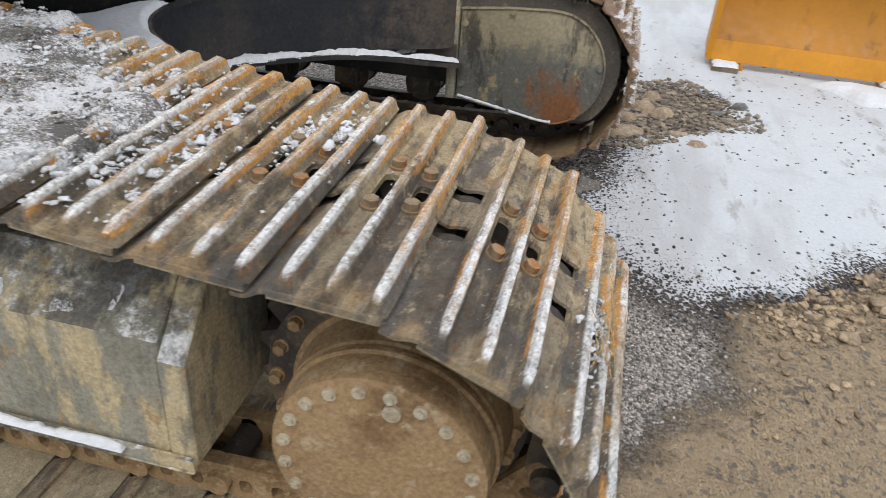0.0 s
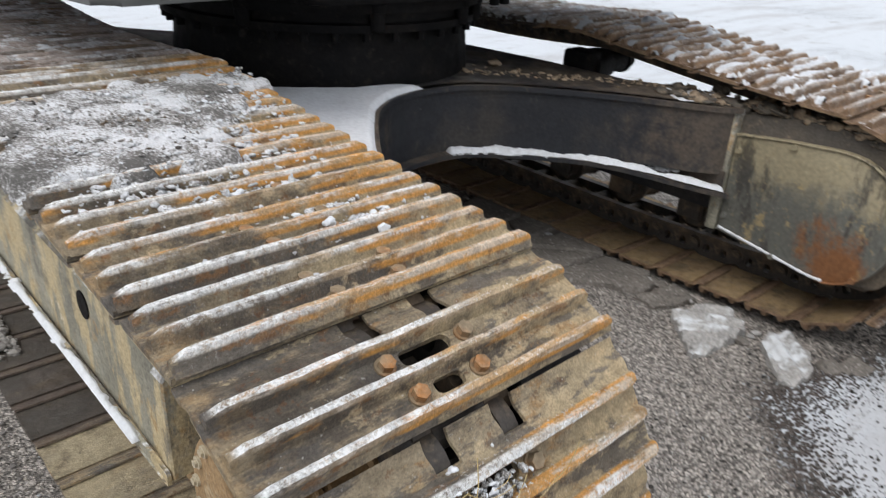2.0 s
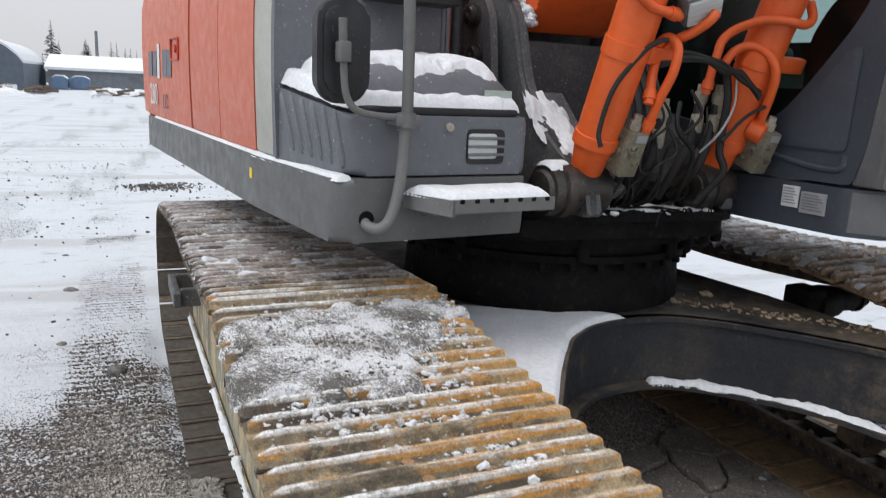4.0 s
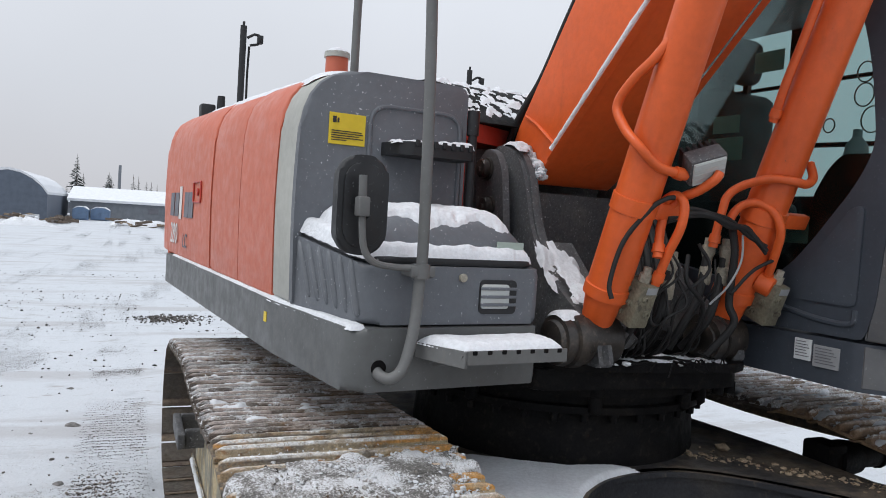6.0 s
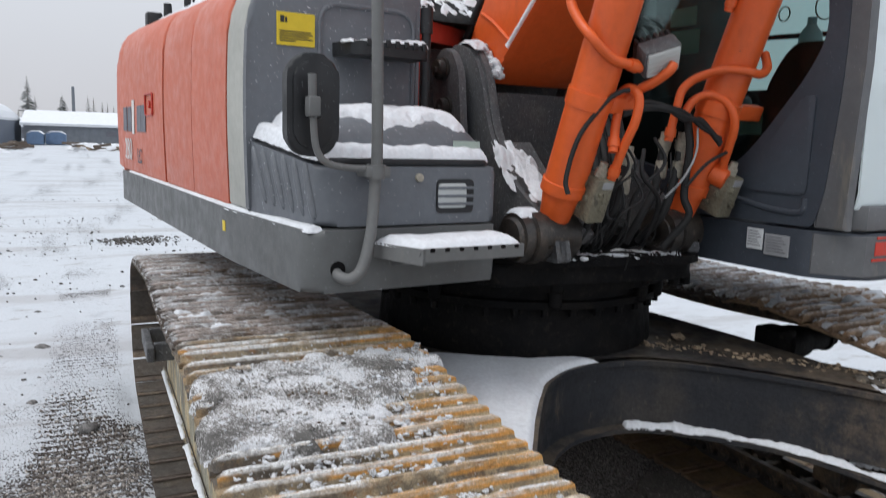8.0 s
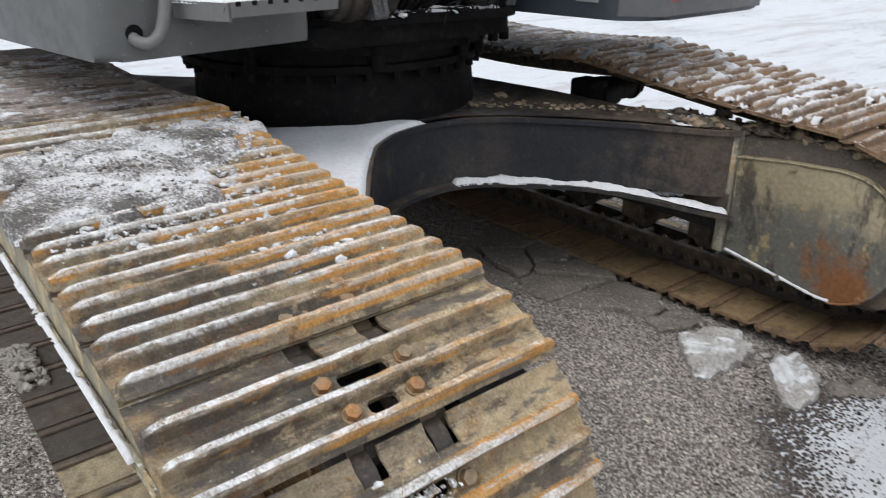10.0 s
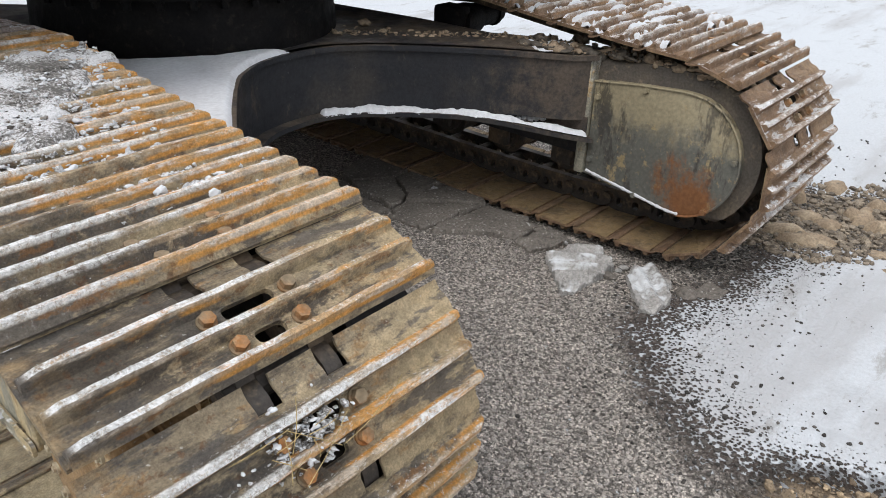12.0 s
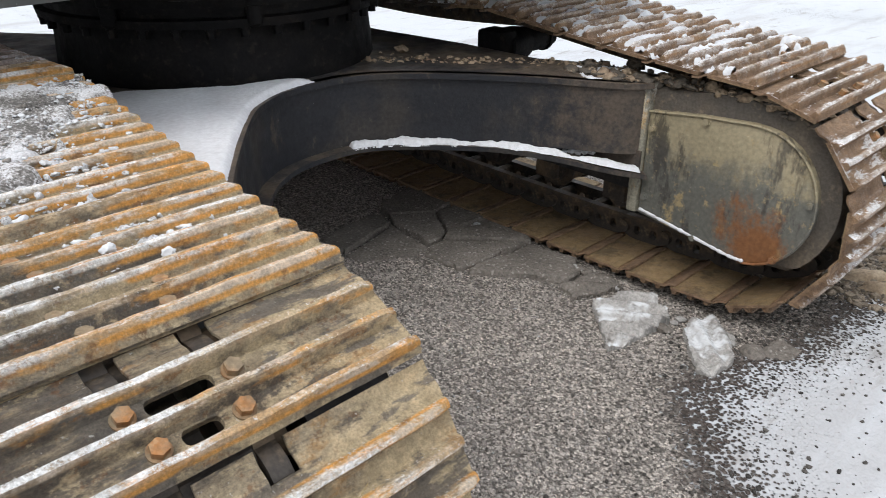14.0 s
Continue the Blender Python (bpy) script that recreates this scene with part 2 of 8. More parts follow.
def grime(name, c, c2, rough=0.7, crust=0.006, scale=14, spots=0.3, spot_c=(0.2, 0.15, 0.09), g=1.7, spec=0.35, frost=0.0, each=False):
    """Steel under grease, dust and dried mud."""
    c, c2, spot_c = [tuple(v * g for v in k) for k in (c, c2, spot_c)]
    m = Mat(name, rough, 0, spec)
    if each:
        m.shift(9)
    m.base(c).over(c2, m.mask(m.noise(scale * 0.35, 6), 0.45, 0.68))
    m.over(spot_c, m.math("MULTIPLY", m.mask(m.noise(scale * 1.7, 6), 0.55, 0.7), spots))
    m.vary(m.noise(90, 3), 0.75, 1.2)
    if frost:
        m.over((0.7, 0.71, 0.72), m.math("MULTIPLY", m.mask(m.noise(120, 4, None, 0.7), 0.62, 0.68), frost))
    m.rough(m.noise(11, 4), rough - 0.2, rough + 0.15)
    m.bump(m.noise(scale, 7), crust).bump(m.noise(150, 3), crust * 0.2)
    return m.done()


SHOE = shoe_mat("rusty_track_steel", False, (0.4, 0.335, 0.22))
SHOE_WET_SHADED = shoe_mat("wet_brown_shaded_track_steel", True, (0.075, 0.066, 0.056))
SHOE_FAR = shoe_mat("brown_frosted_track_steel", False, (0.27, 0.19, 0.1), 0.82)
LINK = grime("greasy_rusty_links", (0.03, 0.026, 0.023), (0.085, 0.06, 0.038), 0.6, 0.004)


def frame_mat():
    """Black undercarriage paint, oily and scuffed, splashed with mud round the drive sprockets."""
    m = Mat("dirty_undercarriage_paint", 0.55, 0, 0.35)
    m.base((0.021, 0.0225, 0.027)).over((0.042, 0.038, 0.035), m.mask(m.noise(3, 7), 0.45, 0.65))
    m.over((0.12, 0.095, 0.068), m.mask(m.noise(12, 8, (1, 1, 0.5), 0.7), 0.58, 0.7, 0, 0.5))
    m.over((0.5, 0.5, 0.5), m.mask(m.noise(110, 4), 0.72, 0.76, 0, 0.35))
    m.over((0.13, 0.103, 0.076), m.math("MULTIPLY", m.up(0.5, 0.95), m.mask(m.noise(5, 8, None, 0.72), 0.42, 0.6, 0.1, 0.75)))
    for x, y, z in ((0.95, 0.8 - 2.375, 0.8), (-0.95, 0.8 - 2.375, 0.8)):
        d = m.n.new("ShaderNodeVectorMath")
        d.operation = "DISTANCE"
        d.inputs[1].default_value = (x, y, z)
        m.l.new(m.tc.outputs["Object"], d.inputs[0])
        near = m.math("ADD", m.mask(d.outputs["Value"], 0.75, 0.1, 0, 0.5), m.math("MULTIPLY", m.math("SUBTRACT", m.noise(15, 9, None, 0.75), 0.5), 1.2))
        m.over((0.13, 0.1, 0.072), m.mask(near, 0.2, 0.6, 0, 0.6))
    m.vary(m.noise(70, 5), 0.75, 1.25)
    m.rough(m.noise(11, 5), 0.35, 0.75)
    m.bump(m.noise(14, 7), 0.003).bump(m.noise(120, 4), 0.0008)
    return m.done()


FRAME = frame_mat()
CAST = grime("muddy_cast_steel", (0.24, 0.158, 0.082), (0.13, 0.078, 0.036), 0.85, 0.009, 15, 0.85, (0.31, 0.24, 0.15), 1.35, 0.3, 0.12)
PALE_BOLT = grime("mud_pale_bolts", (0.27, 0.235, 0.17), (0.2, 0.16, 0.11), 0.85, 0.002, 60, 0.5, (0.33, 0.28, 0.2))


def guard_mat():
    """Grey-green paint under runs of dried mud, frost in its pores."""
    m = Mat("mud_smeared_grey_green_paint", 0.75, 0, 0.3)
    m.base((0.27, 0.255, 0.2)).vary(m.noise(5, 5), 0.75, 1.2)
    run = m.noise(7, 9, (1, 1, 0.35), 0.68)
    m.over((0.5, 0.4, 0.235), m.mask(run, 0.48, 0.56, 0, 0.85))
    m.over((0.12, 0.112, 0.095), m.mask(m.noise(4.5, 9, (1, 1, 0.4), 0.72), 0.52, 0.6, 0, 0.7))
    m.over((0.36, 0.235, 0.105), m.mask(m.noise(19, 8, (1, 1, 0.6), 0.7), 0.56, 0.65, 0, 0.75))
    m.over((0.66, 0.58, 0.42), m.mask(m.noise(5.5, 9, (1, 1, 0.7), 0.72), 0.62, 0.65, 0, 0.85))
    m.over((0.68, 0.69, 0.7), m.math("MULTIPLY", m.up(-0.1, 0.6), m.mask(m.noise(8, 9, (1, 1, 1.6), 0.8), 0.5, 0.6, 0, 0.85)))
    m.over((0.07, 0.065, 0.06), m.math("MULTIPLY", m.up(0.2, 0.6), m.mask(m.noise(6, 8, None, 0.7), 0.45, 0.58, 0, 0.8)))
    m.vary(m.noise(110, 4), 0.75, 1.25)
    m.bump(run, 0.006).bump(m.noise(60, 6), 0.004)
    return m.done()


GUARD = guard_mat()
MUD = grime("dry_mud_crust", (0.17, 0.13, 0.09), (0.25, 0.2, 0.14), 0.95, 0.012, 30, 0.4, (0.1, 0.08, 0.06))


def cover_mat():
    """Drab paint on the motor cover, dark grey towards the bottom, rubbed bare, with a patch of rust."""
    m = Mat("drab_cover_paint", 0.6)
    m.base((0.31, 0.268, 0.175))
    # dark grey below a ragged line at about mid height
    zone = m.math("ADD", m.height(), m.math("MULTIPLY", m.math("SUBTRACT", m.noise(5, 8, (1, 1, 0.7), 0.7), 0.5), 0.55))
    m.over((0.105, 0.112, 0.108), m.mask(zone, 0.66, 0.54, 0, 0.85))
    m.over((0.4, 0.31, 0.16), m.mask(m.noise(7, 8, None, 0.7), 0.57, 0.62, 0, 0.8))
    m.over((0.04, 0.036, 0.033), m.mask(m.noise(8, 9, (1, 1, 0.3), 0.72), 0.54, 0.63, 0, 0.75))
    m.over((0.3, 0.24, 0.14), m.mask(m.noise(26, 9, None, 0.78), 0.58, 0.63, 0, 0.75))
    m.over((0.5, 0.46, 0.36), m.mask(m.noise(60, 6, None, 0.7), 0.66, 0.7, 0, 0.5))
    sx = m.n.new("ShaderNodeVectorMath")
    sx.operation = "DISTANCE"
    sx.inputs[1].default_value = (0.92, 0.25 - 2.375, 0.37)
    m.l.new(m.tc.outputs["Object"], sx.inputs[0])
    spot = m.math("ADD", m.mask(sx.outputs["Value"], 0.34, 0.0), m.math("MULTIPLY", m.math("SUBTRACT", m.noise(8, 9, (1, 1, 0.7), 0.75), 0.5), 2.4))
    m.over((0.24, 0.1, 0.036), m.mask(spot, 0.45, 0.95, 0, 0.92))
    m.vary(m.noise(60, 4), 0.8, 1.15)
    m.rough(m.noise(12, 4), 0.45, 0.8)
    m.bump(m.noise(30, 5), 0.0015)
    return m.done()


COVER = cover_mat()
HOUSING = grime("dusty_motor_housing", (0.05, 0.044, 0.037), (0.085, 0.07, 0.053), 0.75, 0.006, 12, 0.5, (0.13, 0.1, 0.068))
BOLT = grime("rusty_bolt_steel", (0.13, 0.1, 0.065), (0.2, 0.085, 0.025), 0.75, 0.003, 30, 0.4, (0.24, 0.19, 0.12), each=True)
ORANGE = painted("orange_paint", (0.66, 0.108, 0.022), 0.36, 0.3, (0.2, 0.05, 0.02), chips=0.85, fade=(0.9, 1.08))
RED = painted("faded_red_paint", (0.5, 0.125, 0.07), 0.4, 0.04, (0.44, 0.15, 0.1), bump=0.0002, fade=(0.95, 1.04))
RED_DEEP = painted("deep_red_paint", (0.45, 0.045, 0.028), 0.4, 0.2)
GREY = painted("textured_grey_panel", (0.115, 0.124, 0.138), 0.48, 0.25, (0.14, 0.14, 0.14), 0.6, 0.0016)
GREY_SMOOTH = painted("grey_skirt_paint", (0.095, 0.098, 0.098), 0.45, 0.3, (0.17, 0.16, 0.14), 0.15)
GREY_STRIPE = painted("light_grey_stripe", (0.38, 0.38, 0.345), 0.5, 0.15)
CAB_GREY = painted("dark_cab_grey", (0.047, 0.056, 0.071), 0.4, 0.2, (0.1, 0.1, 0.1), 0.1)
# tan dust over a grey lightened for the light the front faces catch
CAB_FRONT = painted("dusty_lit_cab_front", (0.12, 0.123, 0.128), 0.5, 0.75, (0.27, 0.235, 0.18), fleck=0.15)
BLACK = painted("black_plastic", (0.016, 0.017, 0.019), 0.45, 0.15, (0.05, 0.05, 0.05), 0.12)
RUBBER = painted("rubber_hose", (0.011, 0.011, 0.0115), 0.55, 0.3, (0.05, 0.045, 0.04))
RAIL = painted("grey_rail_paint", (0.13, 0.132, 0.13), 0.5, 0.35, (0.2, 0.17, 0.13), 0.1)
STEEL = grime("zinc_fitting", (0.2, 0.185, 0.15), (0.12, 0.108, 0.085), 0.5, 0.001, 20, 0.4, (0.12, 0.09, 0.06))
VALVE = grime("dirty_cast_valve", (0.15, 0.138, 0.1), (0.08, 0.07, 0.05), 0.55, 0.003, 16, 0.7, (0.04, 0.034, 0.028), 1.25)
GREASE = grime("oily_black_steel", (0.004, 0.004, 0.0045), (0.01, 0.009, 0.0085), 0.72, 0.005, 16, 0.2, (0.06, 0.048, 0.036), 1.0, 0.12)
OILY = grime("wet_oily_pin_steel", (0.022, 0.019, 0.017), (0.05, 0.04, 0.032), 0.42, 0.002, 22, 0.5, (0.11, 0.085, 0.065), 1.0, 0.5)
FROSTED = grime("black_steel_under_hoar_frost", (0.085, 0.087, 0.092), (0.12, 0.117, 0.115), 0.6, 0.004, 16, 0.3, (0.09, 0.075, 0.06), 1.0, 0.3, 0.55)
YELLOW = painted("yellow_blade_paint", (0.56, 0.235, 0.008), 0.45, 0.5, (0.2, 0.1, 0.03), chips=0.4)
# darker yellow for the weak light on the tilted mouldboard, plus dirt streaks
YELLOW_SHADED = painted("shaded_dirty_yellow_paint", (0.4, 0.165, 0.008), 0.5, 0.9, (0.07, 0.035, 0.012))
LABEL_Y = painted("yellow_label", (0.68, 0.5, 0.03), 0.5, 0.12)
LABEL_W = painted("white_label", (0.62, 0.65, 0.66), 0.5, 0.12)
LABEL_S = painted("silver_label", (0.3, 0.31, 0.32), 0.35, 0.12)
STICKER = painted("pale_green_paper", (0.36, 0.43, 0.38), 0.6, 0.1)
INK = painted("dark_print", (0.03, 0.03, 0.032), 0.6, 0.0)
INK_GREY = painted("grey_print", (0.14, 0.14, 0.16), 0.6, 0.0)
INK_WHITE = painted("white_print", (0.62, 0.6, 0.58), 0.6, 0.0)
INK_RED = painted("red_warning_print", (0.62, 0.05, 0.03), 0.5, 0.2, (0.4, 0.3, 0.28))


def glass_mat(name, tint, alpha):
    m = Mat(name, 0.04, 0, 0.5)
    m.base(tint)
    m.b.inputs["Alpha"].default_value = alpha
    m.b.inputs["IOR"].default_value = 1.45
    return m.done()


def tinted_glass(name, tint):
    """Clear glass of a green-blue tint that mirrors the sky faintly."""
    m = Mat(name)
    see = m.n.new("ShaderNodeBsdfTransparent")
    see.inputs["Color"].default_value = (*tint, 1)
    gloss = m.n.new("ShaderNodeBsdfGlossy")
    gloss.inputs["Roughness"].default_value = 0.03
    fr = m.n.new("ShaderNodeFresnel")
    fr.inputs["IOR"].default_value = 1.4
    mix = m.n.new("ShaderNodeMixShader")
    m.l.new(fr.outputs[0], mix.inputs[0])
    m.l.new(see.outputs[0], mix.inputs[1])
    m.l.new(gloss.outputs[0], mix.inputs[2])
    m.l.new(mix.outputs[0], m.n["Material Output"].inputs["Surface"])
    return m.m


GLASS = tinted_glass("tinted_cab_glass", (0.56, 0.68, 0.67))
# pale, half-opaque colour stands for snow and sky mirrored in the front glass
GLASS_REFLECTION = glass_mat("front_glass_painted_reflection", (0.76, 0.84, 0.85), 0.72)
LENS = Mat("lamp_lens", 0.2, 0, 0.6).base((0.46, 0.48, 0.47)).done()
MIRROR = Mat("mirror_glass", 0.03, 1.0).base((0.7, 0.72, 0.74)).done()

# ---- building helpers ----
SLEW = Vector((0.0, 2.375, 0.0))
TURN_UPPER = radians(5.5)
UP = Matrix.Translation(SLEW) @ Matrix.Rotation(TURN_UPPER, 4, "Z")


def up(l, f, z):
    """A place on the upper carriage: left of the boom's plane, ahead of the slew axis, height."""
    return UP @ Vector((l, -f, z))


def part(name, bm, material, parent=None, label="", m=None, smooth=None):
    """Links a bmesh as one mesh object, under a thing or a part."""
    if m is not None:
        bm.transform(m)
    if parent is not None:
        top = parent
        while top.parent:
            top = top.parent
        bm.transform(Matrix.Translation(-top.location))
    bmesh.ops.recalc_face_normals(bm, faces=bm.faces)
    me = bpy.data.meshes.new(name)
    bm.to_mesh(me)
    bm.free()
    me.materials.append(material)
    if smooth is not None:
        for p in me.polygons:
            p.use_smooth = True
        me.set_sharp_from_angle(angle=radians(smooth))
    ob = new(name, me)
    if parent is not None:
        ob.parent = parent
    if label:
        ob["label"] = label
    return ob


def piece(name, me, m, parent):
    """An object of its own on a shared mesh, at the world pose m."""
    ob = new(name, me)
    ob.parent = parent
    top = parent
    while top.parent:
        top = top.parent
    ob.matrix_local = Matrix.Translation(-top.location) @ m
    return ob


def mesh_of(bm, name, material, smooth=None):
    bmesh.ops.recalc_face_normals(bm, faces=bm.faces)
    me = bpy.data.meshes.new(name)
    bm.to_mesh(me)
    bm.free()
    me.materials.append(material)
    if smooth is not None:
        for p in me.polygons:
            p.use_smooth = True
        me.set_sharp_from_angle(angle=radians(smooth))
    return me


def box(bm, x0, x1, y0, y1, z0, z1, bevel=0.0, seg=2, m=None):
    r = bmesh.ops.create_cube(bm, size=1, matrix=Matrix.Translation(((x0 + x1) / 2, (y0 + y1) / 2, (z0 + z1) / 2)) @ Matrix.Diagonal((abs(x1 - x0), abs(y1 - y0), abs(z1 - z0), 1)))
    vs = r["verts"]
    if bevel:
        es = list({e for v in vs for e in v.link_edges})
        q = bmesh.ops.bevel(bm, geom=es, offset=bevel, segments=seg, affect="EDGES", profile=0.5)
        vs = list({v for f in q["faces"] for v in f.verts} | {v for v in vs if v.is_valid})
    if m is not None:
        bmesh.ops.transform(bm, matrix=m, verts=vs)
    return vs


def prism(bm, pts, a, b, axis="x", bevel=0.0, seg=2, m=None):
    """Extrudes a polygon. axis x: points are (y, z); y: (x, z); z: (x, y)."""
    def at(p, d):
        return {"x": (d, p[0], p[1]), "y": (p[0], d, p[1]), "z": (p[0], p[1], d)}[axis]
    lo = [bm.verts.new(at(p, a)) for p in pts]
    hi = [bm.verts.new(at(p, b)) for p in pts]
    n = len(pts)
    fs = [bm.faces.new(lo), bm.faces.new(hi[::-1])]
    for i in range(n):
        fs.append(bm.faces.new((lo[i], hi[i], hi[(i + 1) % n], lo[(i + 1) % n])))
    vs = lo + hi
    if bevel:
        es = list({e for f in fs[:2] for e in f.edges})
        q = bmesh.ops.bevel(bm, geom=es, offset=bevel, segments=seg, affect="EDGES", profile=0.5)
        vs = list({v for f in q["faces"] for v in f.verts} | {v for v in vs if v.is_valid})
    if m is not None:
        bmesh.ops.transform(bm, matrix=m, verts=vs)
    return vs


def round_poly(pts, r, seg=4):
    """Rounds the corners of a polygon; r is one radius or one for each corner."""
    out = []
    n = len(pts)
    rs = r if isinstance(r, (list, tuple)) else [r] * n
    for i in range(n):
        p, a, b = Vector(pts[i]), Vector(pts[i - 1]), Vector(pts[(i + 1) % n])
        d = min(rs[i], (a - p).length * 0.49, (b - p).length * 0.49)
        if d < 1e-5:
            out.append(tuple(p))
            continue
        s, e = p + (a - p).normalized() * d, p + (b - p).normalized() * d
        for k in range(seg + 1):
            t = k / seg
            out.append(tuple(s * (1 - t) ** 2 + p * 2 * t * (1 - t) + e * t * t))
    return out


def cyl(bm, p0, p1, r, seg=16, r2=None, caps=True):
    p0, p1 = Vector(p0), Vector(p1)
    d = p1 - p0
    m = Matrix.Translation((p0 + p1) / 2) @ d.to_track_quat("Z", "Y").to_matrix().to_4x4()
    return bmesh.ops.create_cone(bm, cap_ends=caps, cap_tris=False, segments=seg, radius1=r, radius2=r if r2 is None else r2, depth=d.length, matrix=m)["verts"]


def spline(pts, steps=6):
    """A smooth line through the points."""
    ps = [Vector(p) for p in pts]
    ps = [ps[0] * 2 - ps[1]] + ps + [ps[-1] * 2 - ps[-2]]
    out = []
    for i in range(1, len(ps) - 2):
        a, b, c, d = ps[i - 1:i + 3]
        for k in range(steps):
            t = k / steps
            out.append(0.5 * (2 * b + (c - a) * t + (2 * a - 5 * b + 4 * c - d) * t * t + (3 * b - a - 3 * c + d) * t ** 3))
    return out + [ps[-2]]


def tube(bm, pts, r, seg=10, steps=6, smooth=True, radii=None):
    """A round tube along a line of points."""
    line = spline(pts, steps) if smooth else [Vector(p) for p in pts]
    n = len(line)
    rings, ref = [], Vector((0.13, 0.31, 0.94))
    for i, p in enumerate(line):
        d = (line[min(i + 1, n - 1)] - line[max(i - 1, 0)]).normalized()
        u = ref - d * ref.dot(d)
        if u.length < 1e-3:
            u = d.orthogonal()
        u.normalize()
        ref = u
        v = d.cross(u)
        rr = r if radii is None else radii(i / (n - 1)) * r
        rings.append([bm.verts.new(p + (u * math.cos(a) + v * math.sin(a)) * rr) for a in [2 * math.pi * k / seg for k in range(seg)]])
    for a, b in zip(rings, rings[1:]):
        for k in range(seg):
            bm.faces.new((a[k], a[(k + 1) % seg], b[(k + 1) % seg], b[k]))
    bm.faces.new(rings[0][::-1])
    bm.faces.new(rings[-1])


def hexbolt(bm, p, d, r, h):
    d = Vector(d).normalized()
    cyl(bm, Vector(p), Vector(p) + d * h * 0.25, r * 1.25, 14)
    cyl(bm, Vector(p), Vector(p) + d * h, r, 6)


def blank():
    return bmesh.new()


def lumpy(bm, amount, scale, seed=0.0):
    """Pushes the points about by smooth noise."""
    off = Vector((seed * 13.7, seed * 5.1, seed * 9.3))
    for v in bm.verts:
        v.co += noise.noise_vector(v.co * scale + off) * amount


def heap(bm, cx, cy, z, rx, ry, h, seed, rot=0.0, n=26, rings=5, rag=0.35, tilt=(0, 0)):
    """A thin uneven heap with a ragged rim, lying on a surface of height z."""
    top = bm.verts.new((cx, cy, z + h))
    last = None
    for k in range(1, rings + 1):
        t = k / rings
        ring = []
        for i in range(n):
            a = 2 * math.pi * i / n
            edge = 1 + rag * noise.noise(Vector((math.cos(a) * 1.7 + seed, math.sin(a) * 1.7, seed * 3.3))) + rag * 0.6 * noise.noise(Vector((math.cos(a) * 6, math.sin(a) * 6, seed)))
            x, y = math.cos(a) * rx * t * edge, math.sin(a) * ry * t * edge
            x, y = x * math.cos(rot) - y * math.sin(rot), x * math.sin(rot) + y * math.cos(rot)
            zz = h * (1 - t ** 3) * (1 + 0.5 * noise.noise(Vector((x * 14, y * 14, seed)))) if k < rings else -0.004
            ring.append(bm.verts.new((cx + x, cy + y, z + zz + tilt[0] * x + tilt[1] * y)))
        for i in range(n):
            j = (i + 1) % n
            if last is None:
                bm.faces.new((top, ring[i], ring[j]))
            else:
                bm.faces.new((last[i], ring[i], ring[j], last[j]))
        last = ring


def stone(bm, p, r, seed, flat=0.7, sub=1):
    vs = bmesh.ops.create_icosphere(bm, subdivisions=sub, radius=1)["verts"]
    rnd = random.Random(seed)
    sx, sy, sz, an = rnd.uniform(0.7, 1.3), rnd.uniform(0.7, 1.3), flat * rnd.uniform(0.7, 1.2), rnd.uniform(0, 6.28)
    for v in vs:
        c = v.co + noise.noise_vector(v.co * 1.3 + Vector((seed * 3.1, 0, seed))) * 0.35
        x, y = c.x * sx, c.y * sy
        v.co = Vector(p) + Vector((x * math.cos(an) - y * math.sin(an), x * math.sin(an) + y * math.cos(an), c.z * sz)) * r


def lathe(bm, prof, origin, axis, seg=32):
    """Turns a line of (along, radius) about an axis, closed at both ends."""
    o, d = Vector(origin), Vector(axis).normalized()
    u = d.orthogonal().normalized()
    v = d.cross(u)
    rings = []
    for a, r in prof:
        rings.append([bm.verts.new(o + d * a + (u * math.cos(k) + v * math.sin(k)) * r) for k in [2 * math.pi * i / seg for i in range(seg)]])
    for p, q in zip(rings, rings[1:]):
        for i in range(seg):
            bm.faces.new((p[i], p[(i + 1) % seg], q[(i + 1) % seg], q[i]))
    bm.faces.new(rings[0][::-1])
    bm.faces.new(rings[-1])


def inside_by(poly, X, Y):
    """Distance to a polygon's rim, positive inside."""
    P = np.array(poly, float)
    d = np.full(X.shape, 1e9)
    inside = np.zeros(X.shape, bool)
    for (x0, y0), (x1, y1) in zip(P, np.roll(P, -1, 0)):
        dx, dy = x1 - x0, y1 - y0
        t = np.clip(((X - x0) * dx + (Y - y0) * dy) / max(dx * dx + dy * dy, 1e-12), 0, 1)
        d = np.minimum(d, np.hypot(X - x0 - t * dx, Y - y0 - t * dy))
        cross = ((y0 > Y) != (y1 > Y)) & (X < dx * (Y - y0) / (dy if abs(dy) > 1e-12 else 1e-12) + x0)
        inside ^= cross
    return np.where(inside, d, -d)


def field(x, y, scale, octaves=4, seed=0.0):
    """Fractal noise of a plan, from sums of turned waves; about -1 to 1."""
    rnd = np.random.RandomState(int(seed * 17) + 5)
    out = np.zeros_like(x)
    amp, tot = 1.0, 0.0
    for o in range(octaves):
        s = scale * 2 ** o
        acc = np.zeros_like(x)
        for k in range(5):
            a, ph = rnd.uniform(0, 6.283), rnd.uniform(0, 6.283, 2)
            u, v = x * np.cos(a) + y * np.sin(a), -x * np.sin(a) + y * np.cos(a)
            acc += np.sin(u * s + ph[0] + 1.7 * np.sin(v * s * 0.63 + ph[1]))
        out += amp * acc / 5 ** 0.5 / 1.2
        tot += amp
        amp *= 0.55
    return out / tot


